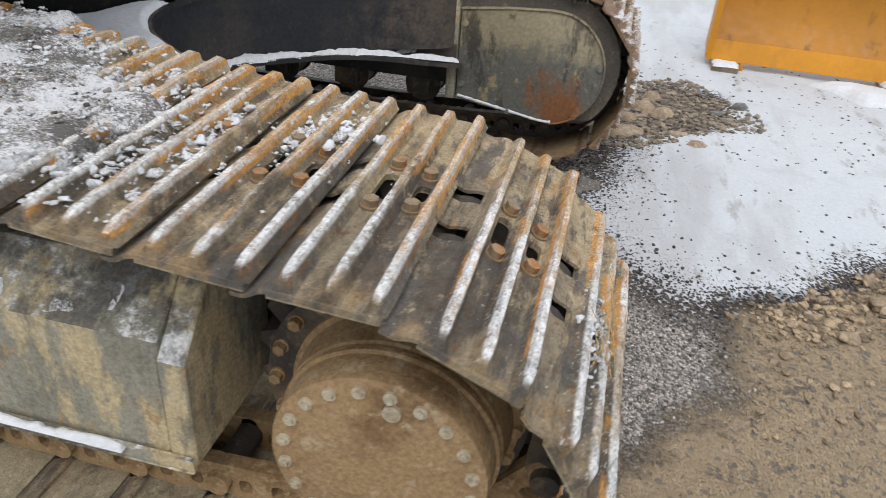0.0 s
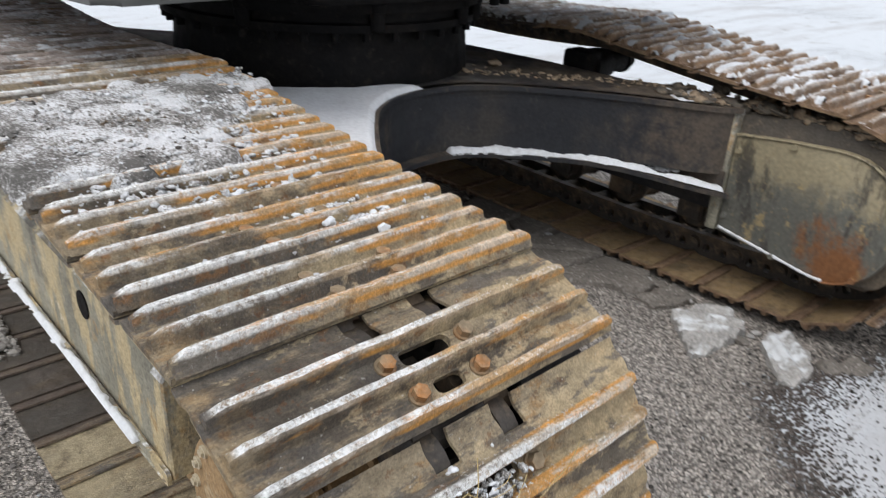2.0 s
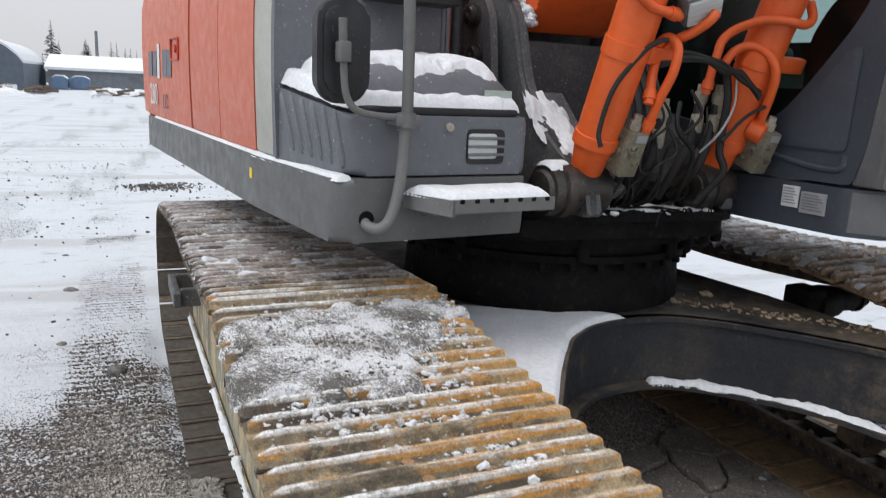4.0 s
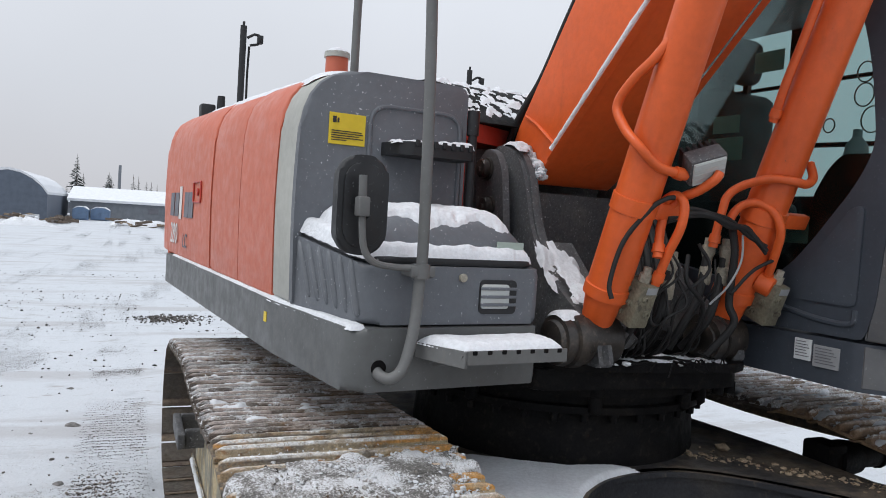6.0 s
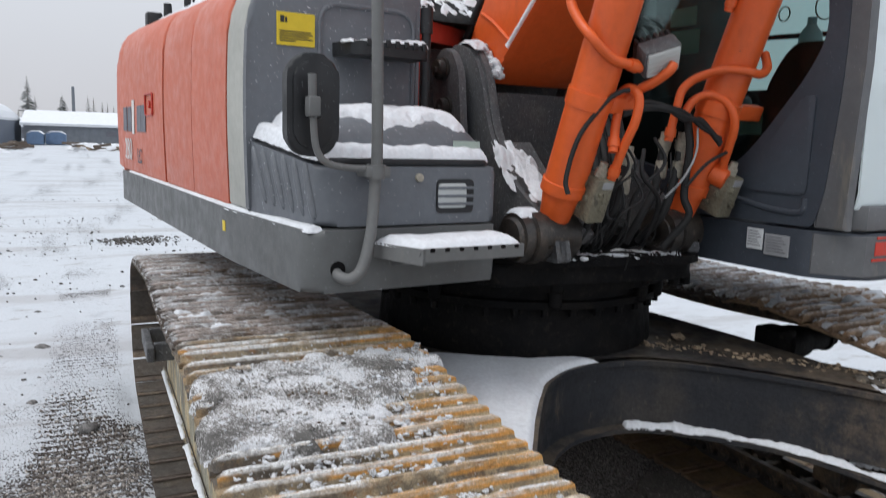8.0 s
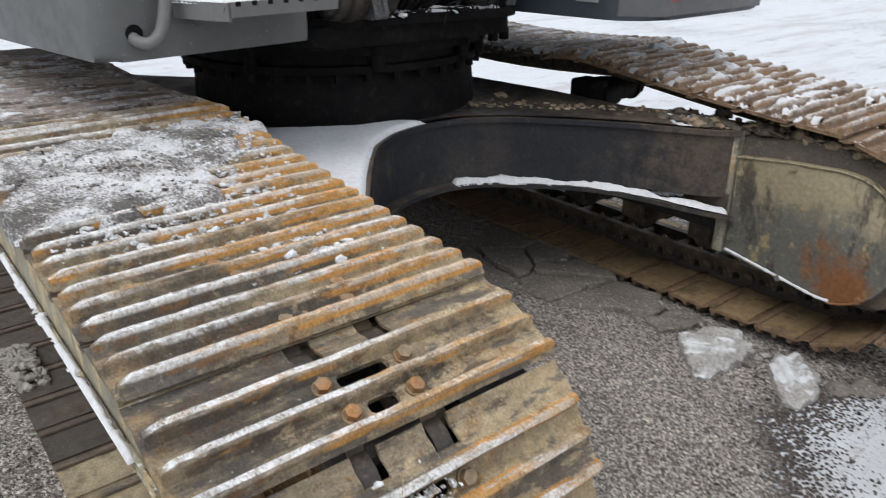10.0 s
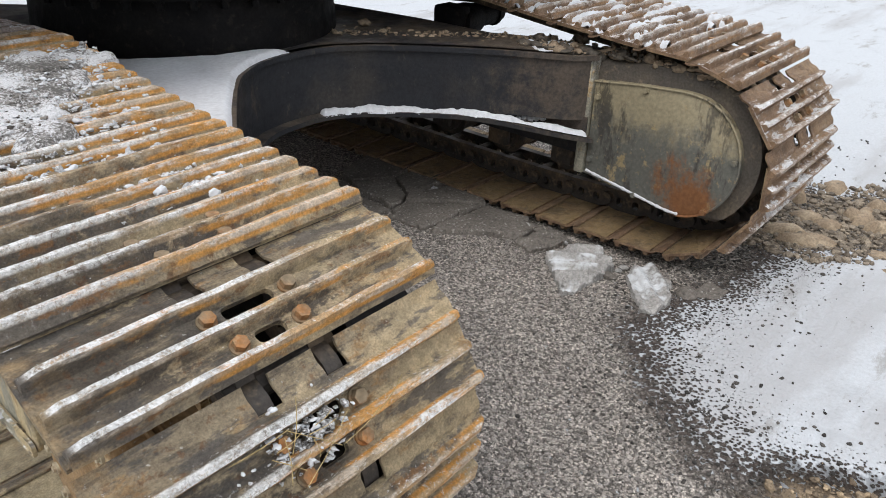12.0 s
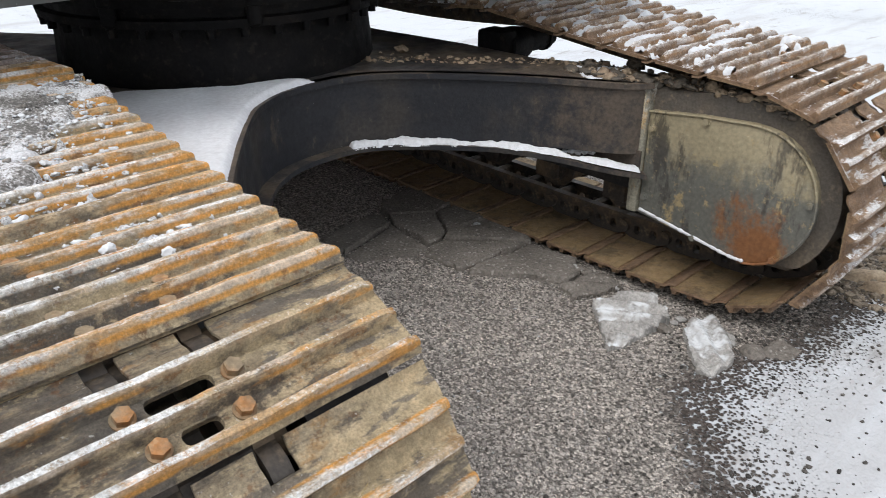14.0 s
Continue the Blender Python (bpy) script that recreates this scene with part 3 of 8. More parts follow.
def drift(name, poly, base, thick, label, step=0.012, rag=0.02, soft=0.03, seed=1.0, lump=0.35, material=None, m=None, gaps=0.0, lift=0.004, scale=14.0):
    """Snow lying on a surface: a sheet with real thickness, a ragged rim and a lumpy top. base: a height, or a function of the plan."""
    P = np.array(poly, float)
    gx = np.arange(P[:, 0].min() - 0.02, P[:, 0].max() + 0.02, step)
    gy = np.arange(P[:, 1].min() - 0.02, P[:, 1].max() + 0.02, step)
    X, Y = np.meshgrid(gx, gy)
    n = field(X, Y, scale, 4, seed)
    d = inside_by(poly, X, Y) + rag * n
    if gaps:
        d = np.minimum(d, soft * 1.2 * (field(X, Y, scale * 1.3, 5, seed + 3) + 0.6 - gaps))
    t = np.clip(d / soft, 0, 1)
    low = base(X, Y) if callable(base) else np.full(X.shape, float(base))
    Z = low - lift * 1.5 + (thick * (1 + lump * n) + lift * 1.5) * np.sqrt(t)
    keep = (d[:-1, :-1] > 0) | (d[1:, :-1] > 0) | (d[:-1, 1:] > 0) | (d[1:, 1:] > 0)
    i = np.arange(X.size).reshape(X.shape)
    q = np.stack([i[:-1, :-1][keep], i[:-1, 1:][keep], i[1:, 1:][keep], i[1:, :-1][keep]], 1)
    used, inv = np.unique(q, return_inverse=True)
    V = np.stack([X.ravel(), Y.ravel(), Z.ravel()], 1)[used]
    me = bpy.data.meshes.new(name)
    me.from_pydata(V.tolist(), [], inv.reshape(q.shape).tolist())
    if m is not None:
        me.transform(m)
    for p in me.polygons:
        p.use_smooth = True
    me.materials.append(material or SNOW)
    return tagged(new(name, me), label, "snow", kind="stuff")

# ---- excavator: tracks and lower carriage ----
excavator = tagged(new("excavator"), "orange and grey crawler excavator with muddy rusty tracks on gravel", "excavator")
excavator.location = SLEW
GAUGE, PITCH, SHOES = 1.295, 0.2155, 48
SPROCKET, IDLER = (0.32, 0.505), (4.42, 0.485)


RISE = 0.076  # from the chain's pins to the shoes' faces


def track_line():
    """The closed line through the chain's pins, as (y, z), from the sprocket's foot round its front and back along the top."""
    r, pts = 0.362, []
    for k in range(0, 25):
        a = radians(-90 - 7.5 * k)
        pts.append((SPROCKET[0] + r * math.cos(a), SPROCKET[1] + r * math.sin(a)))
    for y in np.linspace(0.5, 4.25, 60):
        if y < 1.62:
            t = (y - 0.32) / 1.3
            z = 0.867 + (0.988 - 0.867) * (t ** 1.25)
        elif y < 3.1:
            t = (y - 1.62) / 1.48
            z = 0.988 - 0.05 * 4 * t * (1 - t) * 0.6 - 0.02 * t
        else:
            t = (y - 3.1) / 1.32
            z = 0.968 - (0.968 - 0.847) * t ** 1.1
        pts.append((y, z))
    for k in range(0, 25):
        a = radians(90 - 7.5 * k)
        pts.append((IDLER[0] + r * math.cos(a), IDLER[1] + r * math.sin(a)))
    for y in np.linspace(4.2, 0.45, 50):
        z = 0.105 + (0.04 * ((1.5 - y) / 1.2) ** 2 if y < 1.5 else 0.0)
        pts.append((y, min(z, 0.145)))
    return pts


def shoe_places(phase):
    """Pins spaced along the line: the pose of each shoe in the plane of the track, as (y, z, angle)."""
    pts = np.array(track_line())
    pts = np.vstack([pts, pts[:1]])
    s = np.concatenate([[0], np.cumsum(np.hypot(*np.diff(pts, axis=0).T))])
    step = s[-1] / SHOES
    at = (np.arange(SHOES + 1) + phase) * step % s[-1]
    py, pz = np.interp(at, s, pts[:, 0]), np.interp(at, s, pts[:, 1])
    out = []
    for i in range(SHOES):
        dy, dz = py[i + 1] - py[i], pz[i + 1] - pz[i]
        out.append(((py[i] + py[i + 1]) / 2, (pz[i] + pz[i + 1]) / 2, math.atan2(dz, dy)))
    return out


def crest(y):
    """Height of the ribs' crests along the top of a track."""
    line = [p for p in track_line() if p[1] > 0.6]
    line.sort()
    return np.interp(y, [p[0] for p in line], [p[1] for p in line]) + RISE + 0.033


def shoe_mesh():
    """A three-ribbed shoe, 0.8 m wide: two slots, and a notched lip that dips under the next shoe's last rib."""
    bm = blank()
    w, y0, y1, t = 0.4, -0.118, 0.062, 0.014

    def slot(cx, cy, lx, ly):
        return round_poly([(cx - lx, cy - ly), (cx + lx, cy - ly), (cx + lx, cy + ly), (cx - lx, cy + ly)], ly * 0.95, 3)

    outline = [(-w, y0), (w, y0), (w, y1), (0.105, y1), (0.05, y1), (-0.05, y1), (-0.105, y1), (-w, y1)]
    loops = [outline, slot(0, -0.069, 0.033, 0.0145), slot(0, 0.003, 0.056, 0.0155)]
    edges = []
    for lp in loops:
        vs = [bm.verts.new((x, y, 0)) for x, y in lp]
        edges += [bm.edges.new((vs[i], vs[(i + 1) % len(vs)])) for i in range(len(vs))]
    bmesh.ops.triangle_fill(bm, edges=edges, use_beauty=True)
    q = bmesh.ops.extrude_face_region(bm, geom=bm.faces[:])
    bmesh.ops.translate(bm, verts=[v for v in q["geom"] if isinstance(v, bmesh.types.BMVert)], vec=(0, 0, -t))
    # the lip, in three tongues between two notches
    curve = [(0.062, 0.0), (0.073, -0.002), (0.084, -0.008), (0.094, -0.0155), (0.104, -0.018), (0.122, -0.0185)]
    for x0, x1, deep in ((-w, -0.105, 9), (-0.05, 0.05, 9), (0.105, w, 9)):
        prof = [(y, z) for y, z in curve] + [(y - 0.002, z - 0.007) for y, z in curve[::-1]]
        prism(bm, prof, x0, x1, "x")
    for ry, tall in ((-0.105, 1.06), (-0.033, 1.0), (0.039, 1.0)):
        # a rib of tapered section with hollow flanks, its ends cut on the slant and its crest a little worn
        n = 30
        prev = None
        for k in range(n + 1):
            x = -0.394 + 0.788 * k / n
            end = 0.62 if k in (0, n) else 1.0
            wear = 1 + 0.1 * noise.noise(Vector((x * 9, ry * 50, 2.0))) + 0.05 * noise.noise(Vector((x * 60, ry * 50, 4.0)))
            side = 0.002 * noise.noise(Vector((x * 11, ry * 50, 7.0))) + 0.0012 * noise.noise(Vector((x * 70, ry * 50, 9.0)))
            h = 0.0325 * end * wear * tall
            sect = ((-0.0195, -0.001), (-0.0128, h * 0.28), (-0.0098, h * 0.76), (-0.0058, h), (0.0058, h), (0.0098, h * 0.76), (0.0128, h * 0.28), (0.0195, -0.001))
            ring = [bm.verts.new((x, ry + side + a, b)) for a, b in sect]
            if prev:
                for i in range(7):
                    bm.faces.new((prev[i], prev[i + 1], ring[i + 1], ring[i]))
            else:
                bm.faces.new(ring[::-1])
            prev = ring
        bm.faces.new(prev)
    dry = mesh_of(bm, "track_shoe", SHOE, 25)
    damp_shaded, brown = dry.copy(), dry.copy()
    damp_shaded.materials[0], brown.materials[0] = SHOE_WET_SHADED, SHOE_FAR
    return dry, damp_shaded, brown


def link_mesh(material):
    """A pair of link plates with two rounded bolt windows each, and the pin between them."""
    bm = blank()
    outline = round_poly([(-0.135, -0.05), (0.135, -0.05), (0.135, 0.02), (0.085, 0.06), (-0.085, 0.06), (-0.135, 0.02)], 0.03, 2)
    for s in (-1, 1):
        edges = []
        for lp in (outline, *[round_poly([(c - 0.017, -0.008), (c + 0.017, -0.008), (c + 0.017, 0.036), (c - 0.017, 0.036)], 0.015, 2) for c in (-0.043, 0.043)]):
            vs = [bm.verts.new((s * 0.062, y, z)) for y, z in lp]
            edges += [bm.edges.new((vs[i], vs[(i + 1) % len(vs)])) for i in range(len(vs))]
        faces = [f for f in bmesh.ops.triangle_fill(bm, edges=edges, use_beauty=True)["geom"] if isinstance(f, bmesh.types.BMFace)]
        q = bmesh.ops.extrude_face_region(bm, geom=faces)
        bmesh.ops.translate(bm, verts=[v for v in q["geom"] if isinstance(v, bmesh.types.BMVert)], vec=(s * 0.038, 0, 0))
    cyl(bm, (-0.125, -PITCH / 2, 0), (0.125, -PITCH / 2, 0), 0.032, 12)
    return mesh_of(bm, "track_link", material, 30)


def bolt_mesh():
    bm = blank()
    hexbolt(bm, (0, 0, 0), (0, 0, 1), 0.0155, 0.019)
    return mesh_of(bm, "shoe_bolt", BOLT)


(SHOE_ME, SHOE_ME_WET_SHADED, SHOE_ME_FAR), LINK_ME, LINK_MUDDY, BOLT_ME = shoe_mesh(), link_mesh(LINK), link_mesh(CAST), bolt_mesh()


def roller(bm, x, y, z, r, w):
    h = [(-1, 0.7), (-1, 0.8), (-0.62, 0.8), (-0.62, 1.14), (-0.5, 1.14), (-0.5, 1.0)]
    lathe(bm, [(a * w, k * r) for a, k in h] + [(-a * w, k * r) for a, k in h[::-1]], (x, y, z), (1, 0, 0), 20)


def track(side, phase):
    """A whole crawler track; side -1 is the one that the path follows, +1 the other."""
    cx = side * GAUGE
    inward = -side
    word = "near" if side < 0 else "far"
    places = shoe_places(phase)
    # bushings of the whole chain carry the shoes, links and bolts
    bm = blank()
    for y, z, a in places:
        cyl(bm, (cx - 0.06, y - math.cos(a) * PITCH / 2, z - math.sin(a) * PITCH / 2), (cx + 0.06, y - math.cos(a) * PITCH / 2, z - math.sin(a) * PITCH / 2), 0.036, 10)
    chain = part("track_chain", bm, LINK, excavator, "greasy steel chain of the crawler track")
    chain["kind"] = "stuff"
    for i, (y, z, a) in enumerate(places):
        # the shoe's own y runs along the track and its z points outwards
        m = Matrix.Translation((cx, y, z)) @ Matrix.Rotation(a, 4, "X")
        piece("track_link", LINK_MUDDY if side < 0 and z < 0.3 else LINK_ME, m, chain)
        damp_shaded = (side > 0 and y > 1.9 and z > 0.3) or (side < 0 and y > (1.75 if z > 0.6 else 1.1) + 0.3 * (i % 2))
        piece("track_shoe", SHOE_ME_WET_SHADED if damp_shaded else (SHOE_ME_FAR if side > 0 else SHOE_ME), m @ Matrix.Translation((0, 0, RISE)), chain)
        if z > 0.3 and y < 2.6:
            for bx, by in ((-0.0892, 0.003), (0.0892, 0.003), (-0.0692, -0.069), (0.0692, -0.069)):
                piece("shoe_bolt", BOLT_ME, m @ Matrix.Translation((bx, by, RISE)) @ Matrix.Rotation((i * 1.7 + bx * 40) % 6.28, 4, "Z"), chain)
    # the side frame: a hollow box with a sloping shoulder and a lip along its foot
    bm = blank()
    o, n_ = cx + side * 0.255, cx - side * 0.24
    sec = [(o, 0.36), (o, 0.66), (cx + side * 0.13, 0.755), (cx - side * 0.12, 0.76), (n_, 0.7), (n_, 0.36), (cx - side * 0.16, 0.34), (cx + side * 0.16, 0.34)]
    if side > 0:  # this frame's top lies lower, clear of the returning chain
        sec = [(x, z - (0.13 if z > 0.5 else 0.0)) for x, z in sec]
    prism(bm, sec, 0.76, 3.75, "y", 0.006, 1)
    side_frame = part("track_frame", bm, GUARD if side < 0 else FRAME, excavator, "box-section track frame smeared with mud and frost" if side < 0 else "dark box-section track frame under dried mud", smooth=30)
    bm = blank()
    box(bm, o - 0.012, o + side * 0.03 + 0.012, 0.7, 3.8, 0.335, 0.375, 0.008)
    part("frame_lip", bm, GUARD if side < 0 else FRAME, side_frame)
    bm = blank()
    sec2 = [(o + side * 0.006, 0.345), (o + side * 0.006, 0.62), (cx + side * 0.15, 0.75), (cx - side * 0.1, 0.75), (cx - side * 0.1, 0.345)]
    prism(bm, sec2, 0.7, 0.76, "y", 0.004, 1)
    part("end_plate", bm, GUARD if side < 0 else FRAME, side_frame)
    # rollers
    for y in np.linspace(0.95, 3.75, 8):
        bm = blank()
        roller(bm, cx, float(y), 0.285, 0.085, 0.15)
        box(bm, cx - 0.2, cx - 0.16, y - 0.06, y + 0.06, 0.26, 0.37, 0.008)
        box(bm, cx + 0.16, cx + 0.2, y - 0.06, y + 0.06, 0.26, 0.37, 0.008)
        part("track_roller", bm, LINK, excavator, smooth=40)
    for y in (1.62, 3.1):
        bm = blank()
        roller(bm, cx - side * 0.02, y, 0.865, 0.058, 0.13)
        lathe(bm, [(0.1, 0.075), (0.17, 0.085), (0.24, 0.085), (0.26, 0.05)], (cx, y, 0.86), (-side, 0, 0), 24)
        box(bm, cx - side * 0.215, cx - side * 0.34, y - 0.07, y + 0.08, 0.72, 0.945, 0.018)
        part("carrier_roller", bm, GREASE, excavator, "black carrier roller on a bracket", smooth=40)
    # sprocket with its teeth, and the final drive outside it
    bm = blank()
    teeth = []
    for k in range(21 * 4):
        a = 2 * math.pi * k / 84
        rr = 0.335 if k % 4 in (1, 2) else 0.295
        teeth.append((SPROCKET[0] + rr * math.cos(a), SPROCKET[1] + rr * math.sin(a)))
    prism(bm, teeth, cx - 0.035, cx + 0.035, "x")
    cyl(bm, (cx, *SPROCKET), (cx + side * 0.1, *SPROCKET), 0.285, 40)
    sprocket = part("sprocket", bm, LINK, excavator, smooth=25)
    for k in range(20):
        a = 2 * math.pi * k / 20
        bm = blank()
        hexbolt(bm, (cx + side * 0.1, SPROCKET[0] + 0.262 * math.cos(a), SPROCKET[1] + 0.262 * math.sin(a)), (side, 0, 0), 0.014, 0.022)
        part("sprocket_bolt", bm, CAST, sprocket)
    bm = blank()
    DRIVE = (0.298, 0.503)
    lathe(bm, [(0.06, 0.25), (0.11, 0.246), (0.115, 0.234), (0.165, 0.228), (0.19, 0.226), (0.194, 0.221), (0.202, 0.221), (0.206, 0.225), (0.215, 0.224), (0.219, 0.217), (0.276, 0.2165), (0.286, 0.213), (0.29, 0.205), (0.2905, 0.16), (0.293, 0.155), (0.293, 0.06)], (cx, *DRIVE), (side, 0, 0), 64)
    hub = part("final_drive", bm, CAST, excavator, "round mud-caked final drive cover", smooth=35)
    for k in range(20):
        a = 2 * math.pi * (k + 0.4) / 20
        bm = blank()
        p = (DRIVE[0] + 0.187 * math.cos(a), DRIVE[1] + 0.187 * math.sin(a))
        cyl(bm, (cx + side * 0.288, *p), (cx + side * 0.296, *p), 0.0135, 14)
        cyl(bm, (cx + side * 0.294, *p), (cx + side * 0.302, *p), 0.0085, 6)
        part("cover_bolt", bm, PALE_BOLT, hub)
    for a in (1.75, 4.2):
        bm = blank()
        p = (DRIVE[0] + 0.155 * math.cos(a), DRIVE[1] + 0.155 * math.sin(a))
        lathe(bm, [(0.29, 0.018), (0.298, 0.018), (0.299, 0.009), (0.296, 0.008)], (cx, *p), (side, 0, 0), 16)
        part("drain_plug", bm, PALE_BOLT, hub)
    # the inner motor cover and the plate it is bolted to
    xi = cx + inward * 0.375
    bm = blank()
    ring = [(0.712, 0.343), (0.712, 0.765), (0.5, 0.79), (0.3, 0.803)]
    ring += [(0.27 + 0.248 * math.cos(a), 0.536 + 0.265 * math.sin(a)) for a in np.linspace(radians(95), radians(262), 18)]
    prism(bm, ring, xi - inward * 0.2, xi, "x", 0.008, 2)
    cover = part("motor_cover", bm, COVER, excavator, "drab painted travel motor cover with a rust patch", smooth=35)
    bm = blank()
    rim = [(0.76, 0.33), (0.76, 0.845), (0.5, 0.872), (0.32, 0.876)]
    rim += [(0.272 + 0.318 * math.cos(a), 0.545 + 0.333 * math.sin(a)) for a in np.linspace(radians(95), radians(235), 16)]
    rim += [(0.2, 0.268), (0.36, 0.268), (0.56, 0.3)]
    prism(bm, rim, xi - inward * 0.21, xi - inward * 0.035, "x", 0.03, 3)
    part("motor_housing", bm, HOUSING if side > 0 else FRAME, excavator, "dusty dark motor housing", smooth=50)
    bm = blank()
    line = [(xi + inward * 0.003, y, z) for y, z in ring[1:] + ring[:1]]
    tube(bm, line, 0.0055, 7, smooth=False)
    part("cover_flange", bm, COVER, cover, smooth=50)
    for y, z in ((0.69, 0.7), (0.69, 0.41), (0.47, 0.775), (0.045, 0.57), (0.13, 0.325), (0.45, 0.305)):
        bm = blank()
        hexbolt(bm, (xi, y, z), (inward, 0, 0), 0.013, 0.014)
        part("cover_bolt", bm, COVER, cover)
    bm = blank()
    box(bm, xi - inward * 0.16, xi + inward * 0.012, 0.718, 0.765, 0.33, 0.875, 0.008)
    part("end_bracket", bm, GUARD, excavator, "mud-crusted steel bracket", smooth=40)
    # idler
    bm = blank()
    cyl(bm, (cx - 0.05, *IDLER), (cx + 0.05, *IDLER), 0.3, 40)
    cyl(bm, (cx - 0.1, *IDLER), (cx + 0.1, *IDLER), 0.26, 40)
    part("idler", bm, LINK, excavator, smooth=35)
    # tension yoke at the idler and the step bracket on the outer side
    bm = blank()
    for s in (-1, 1):
        box(bm, cx + s * 0.14, cx + s * 0.19, 3.7, 4.55, 0.43, 0.56, 0.01)
    part("idler_yoke", bm, GUARD if side < 0 else FRAME, excavator)
    if side < 0:
        bm = blank()
        for y in (3.3, 3.62):
            box(bm, o - 0.1, o + 0.02, y - 0.02, y + 0.02, 0.56, 0.66, 0.006)
        box(bm, o - 0.14, o - 0.1, 3.24, 3.68, 0.57, 0.65, 0.008)
        part("frame_step", bm, FROSTED, side_frame, "bolted steel step on the track frame")
        # a dirty cast opening in the frame
        bm = blank()
        cyl(bm, (o + 0.01, 1.2, 0.585), (o - 0.004, 1.2, 0.585), 0.04, 20)
        part("grease_port", bm, GREASE, side_frame)
    return chain


near_chain = track(-1, 0.00)
far_chain = track(1, 0.2)

# the X-shaped carbody between the tracks
WALL = [(-0.93, 0.72), (-0.87, 0.8), (-0.7, 1.06), (-0.45, 1.4), (-0.31, 1.53), (-0.14, 1.61), (0.12, 1.62), (0.3, 1.53), (0.48, 1.35), (0.68, 1.08), (0.84, 0.8), (0.93, 0.72)]
WALL = [tuple(p)[:2] for p in spline([(*p, 0) for p in WALL], 4)]


def carbody():
    top_z, low_z = 0.875, 0.585
    back = [(-x, 2 * SLEW.y - y) for x, y in WALL]
    sides_l = [(-1.06, 0.72), (-1.04, 1.05), (-0.92, 1.3), (-0.91, 1.75), (-0.88, 2.0), (-0.84, 2.3), (-0.84, 2.45), (-0.88, 2.75), (-0.91, 3.0), (-0.92, 3.45), (-1.04, 3.7), (-1.06, 4.03)]
    ring = [tuple(p) for p in WALL] + [(-x, y) for x, y in sides_l] + back + sides_l[::-1]
    bm = blank()
    prism(bm, ring, low_z, top_z, "z")
    body = part("carbody", bm, FRAME, excavator, "black welded carbody, dusted with snow and crumbs of mud", smooth=40)
    # flanges along the arch: a thin top lip and a wider foot that slopes down to the track
    for nm, z, out, th in (("arch_lip", top_z, 0.018, 0.022), ("arch_flange", low_z, 0.055, 0.02)):
        bm = blank()
        prev = None
        n = len(WALL)
        for i, (x, y) in enumerate(WALL):
            a, b = WALL[max(i - 1, 0)], WALL[min(i + 1, n - 1)]
            d = Vector((b[0] - a[0], b[1] - a[1])).normalized()
            nx, ny = d.y, -d.x
            drop = 0.075 * max(0, (abs(x) - 0.6) / 0.33) ** 1.3 if nm == "arch_flange" else 0.0
            zz = z - drop
            rg = [bm.verts.new(p) for p in ((x - nx * 0.03, y - ny * 0.03, zz - th), (x + nx * out, y + ny * out, zz - th), (x + nx * out, y + ny * out, zz), (x - nx * 0.03, y - ny * 0.03, zz))]
            if prev:
                for k in range(4):
                    bm.faces.new((prev[k], prev[(k + 1) % 4], rg[(k + 1) % 4], rg[k]))
            else:
                bm.faces.new(rg[::-1])
            prev = rg
        bm.faces.new(prev)
        part(nm, bm, FRAME, body, smooth=40)
    # wall drop below the flange near the tracks
    for s in (-1, 1):
        bm = blank()
        prism(bm, [(0.72, 0.6), (0.72, 0.5), (1.0, 0.53), (1.2, 0.6)], s * 0.9, s * 1.06, "x")
        part("leg_gusset", bm, FRAME, body)
    return body


body = carbody()

# pedestal and slewing ring
bm = blank()
cyl(bm, (0, SLEW.y, 0.86), (0, SLEW.y, 1.1), 0.68, 64, 0.66)
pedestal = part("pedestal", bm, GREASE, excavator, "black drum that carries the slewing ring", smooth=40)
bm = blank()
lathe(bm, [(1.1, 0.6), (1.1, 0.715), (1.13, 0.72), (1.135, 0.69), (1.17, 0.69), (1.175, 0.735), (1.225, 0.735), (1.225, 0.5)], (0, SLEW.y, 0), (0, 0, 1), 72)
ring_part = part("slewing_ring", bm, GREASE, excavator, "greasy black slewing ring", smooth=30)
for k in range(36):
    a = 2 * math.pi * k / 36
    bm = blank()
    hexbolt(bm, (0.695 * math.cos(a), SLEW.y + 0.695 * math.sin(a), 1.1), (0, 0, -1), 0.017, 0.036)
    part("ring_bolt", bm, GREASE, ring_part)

for a in (-1.87, -1.22, -0.98, -2.6):
    bm = blank()
    lathe(bm, [(0, 0.014), (0.012, 0.028), (0.075, 0.03), (0.08, 0.036), (0.11, 0.036)], (0.715 * math.cos(a), SLEW.y + 0.715 * math.sin(a), 1.1), (0, 0, 1), 14)
    part("ring_stop", bm, GREASE, ring_part, smooth=40)
# ---- excavator: upper carriage (own axes: x to the machine's left, y to its rear) ----


def U(name, bm, material, parent=None, label="", smooth=35):
    return part(name, bm, material, parent or excavator, label, UP, smooth)


def hood_section(inset=0.0, top=2.4, inner=-0.745):
    """The right-hand hood seen from the front: flat side, wide round shoulder, flat top."""
    i = inset
    return round_poly([(-1.44 + i, 1.5 + i), (-1.452 + i, 1.9), (-1.43 + i, top - i), (inner - i, top - i), (inner - i, 1.5 + i)], [0.01, 0.3, 0.24, 0.03, 0.01], 6)


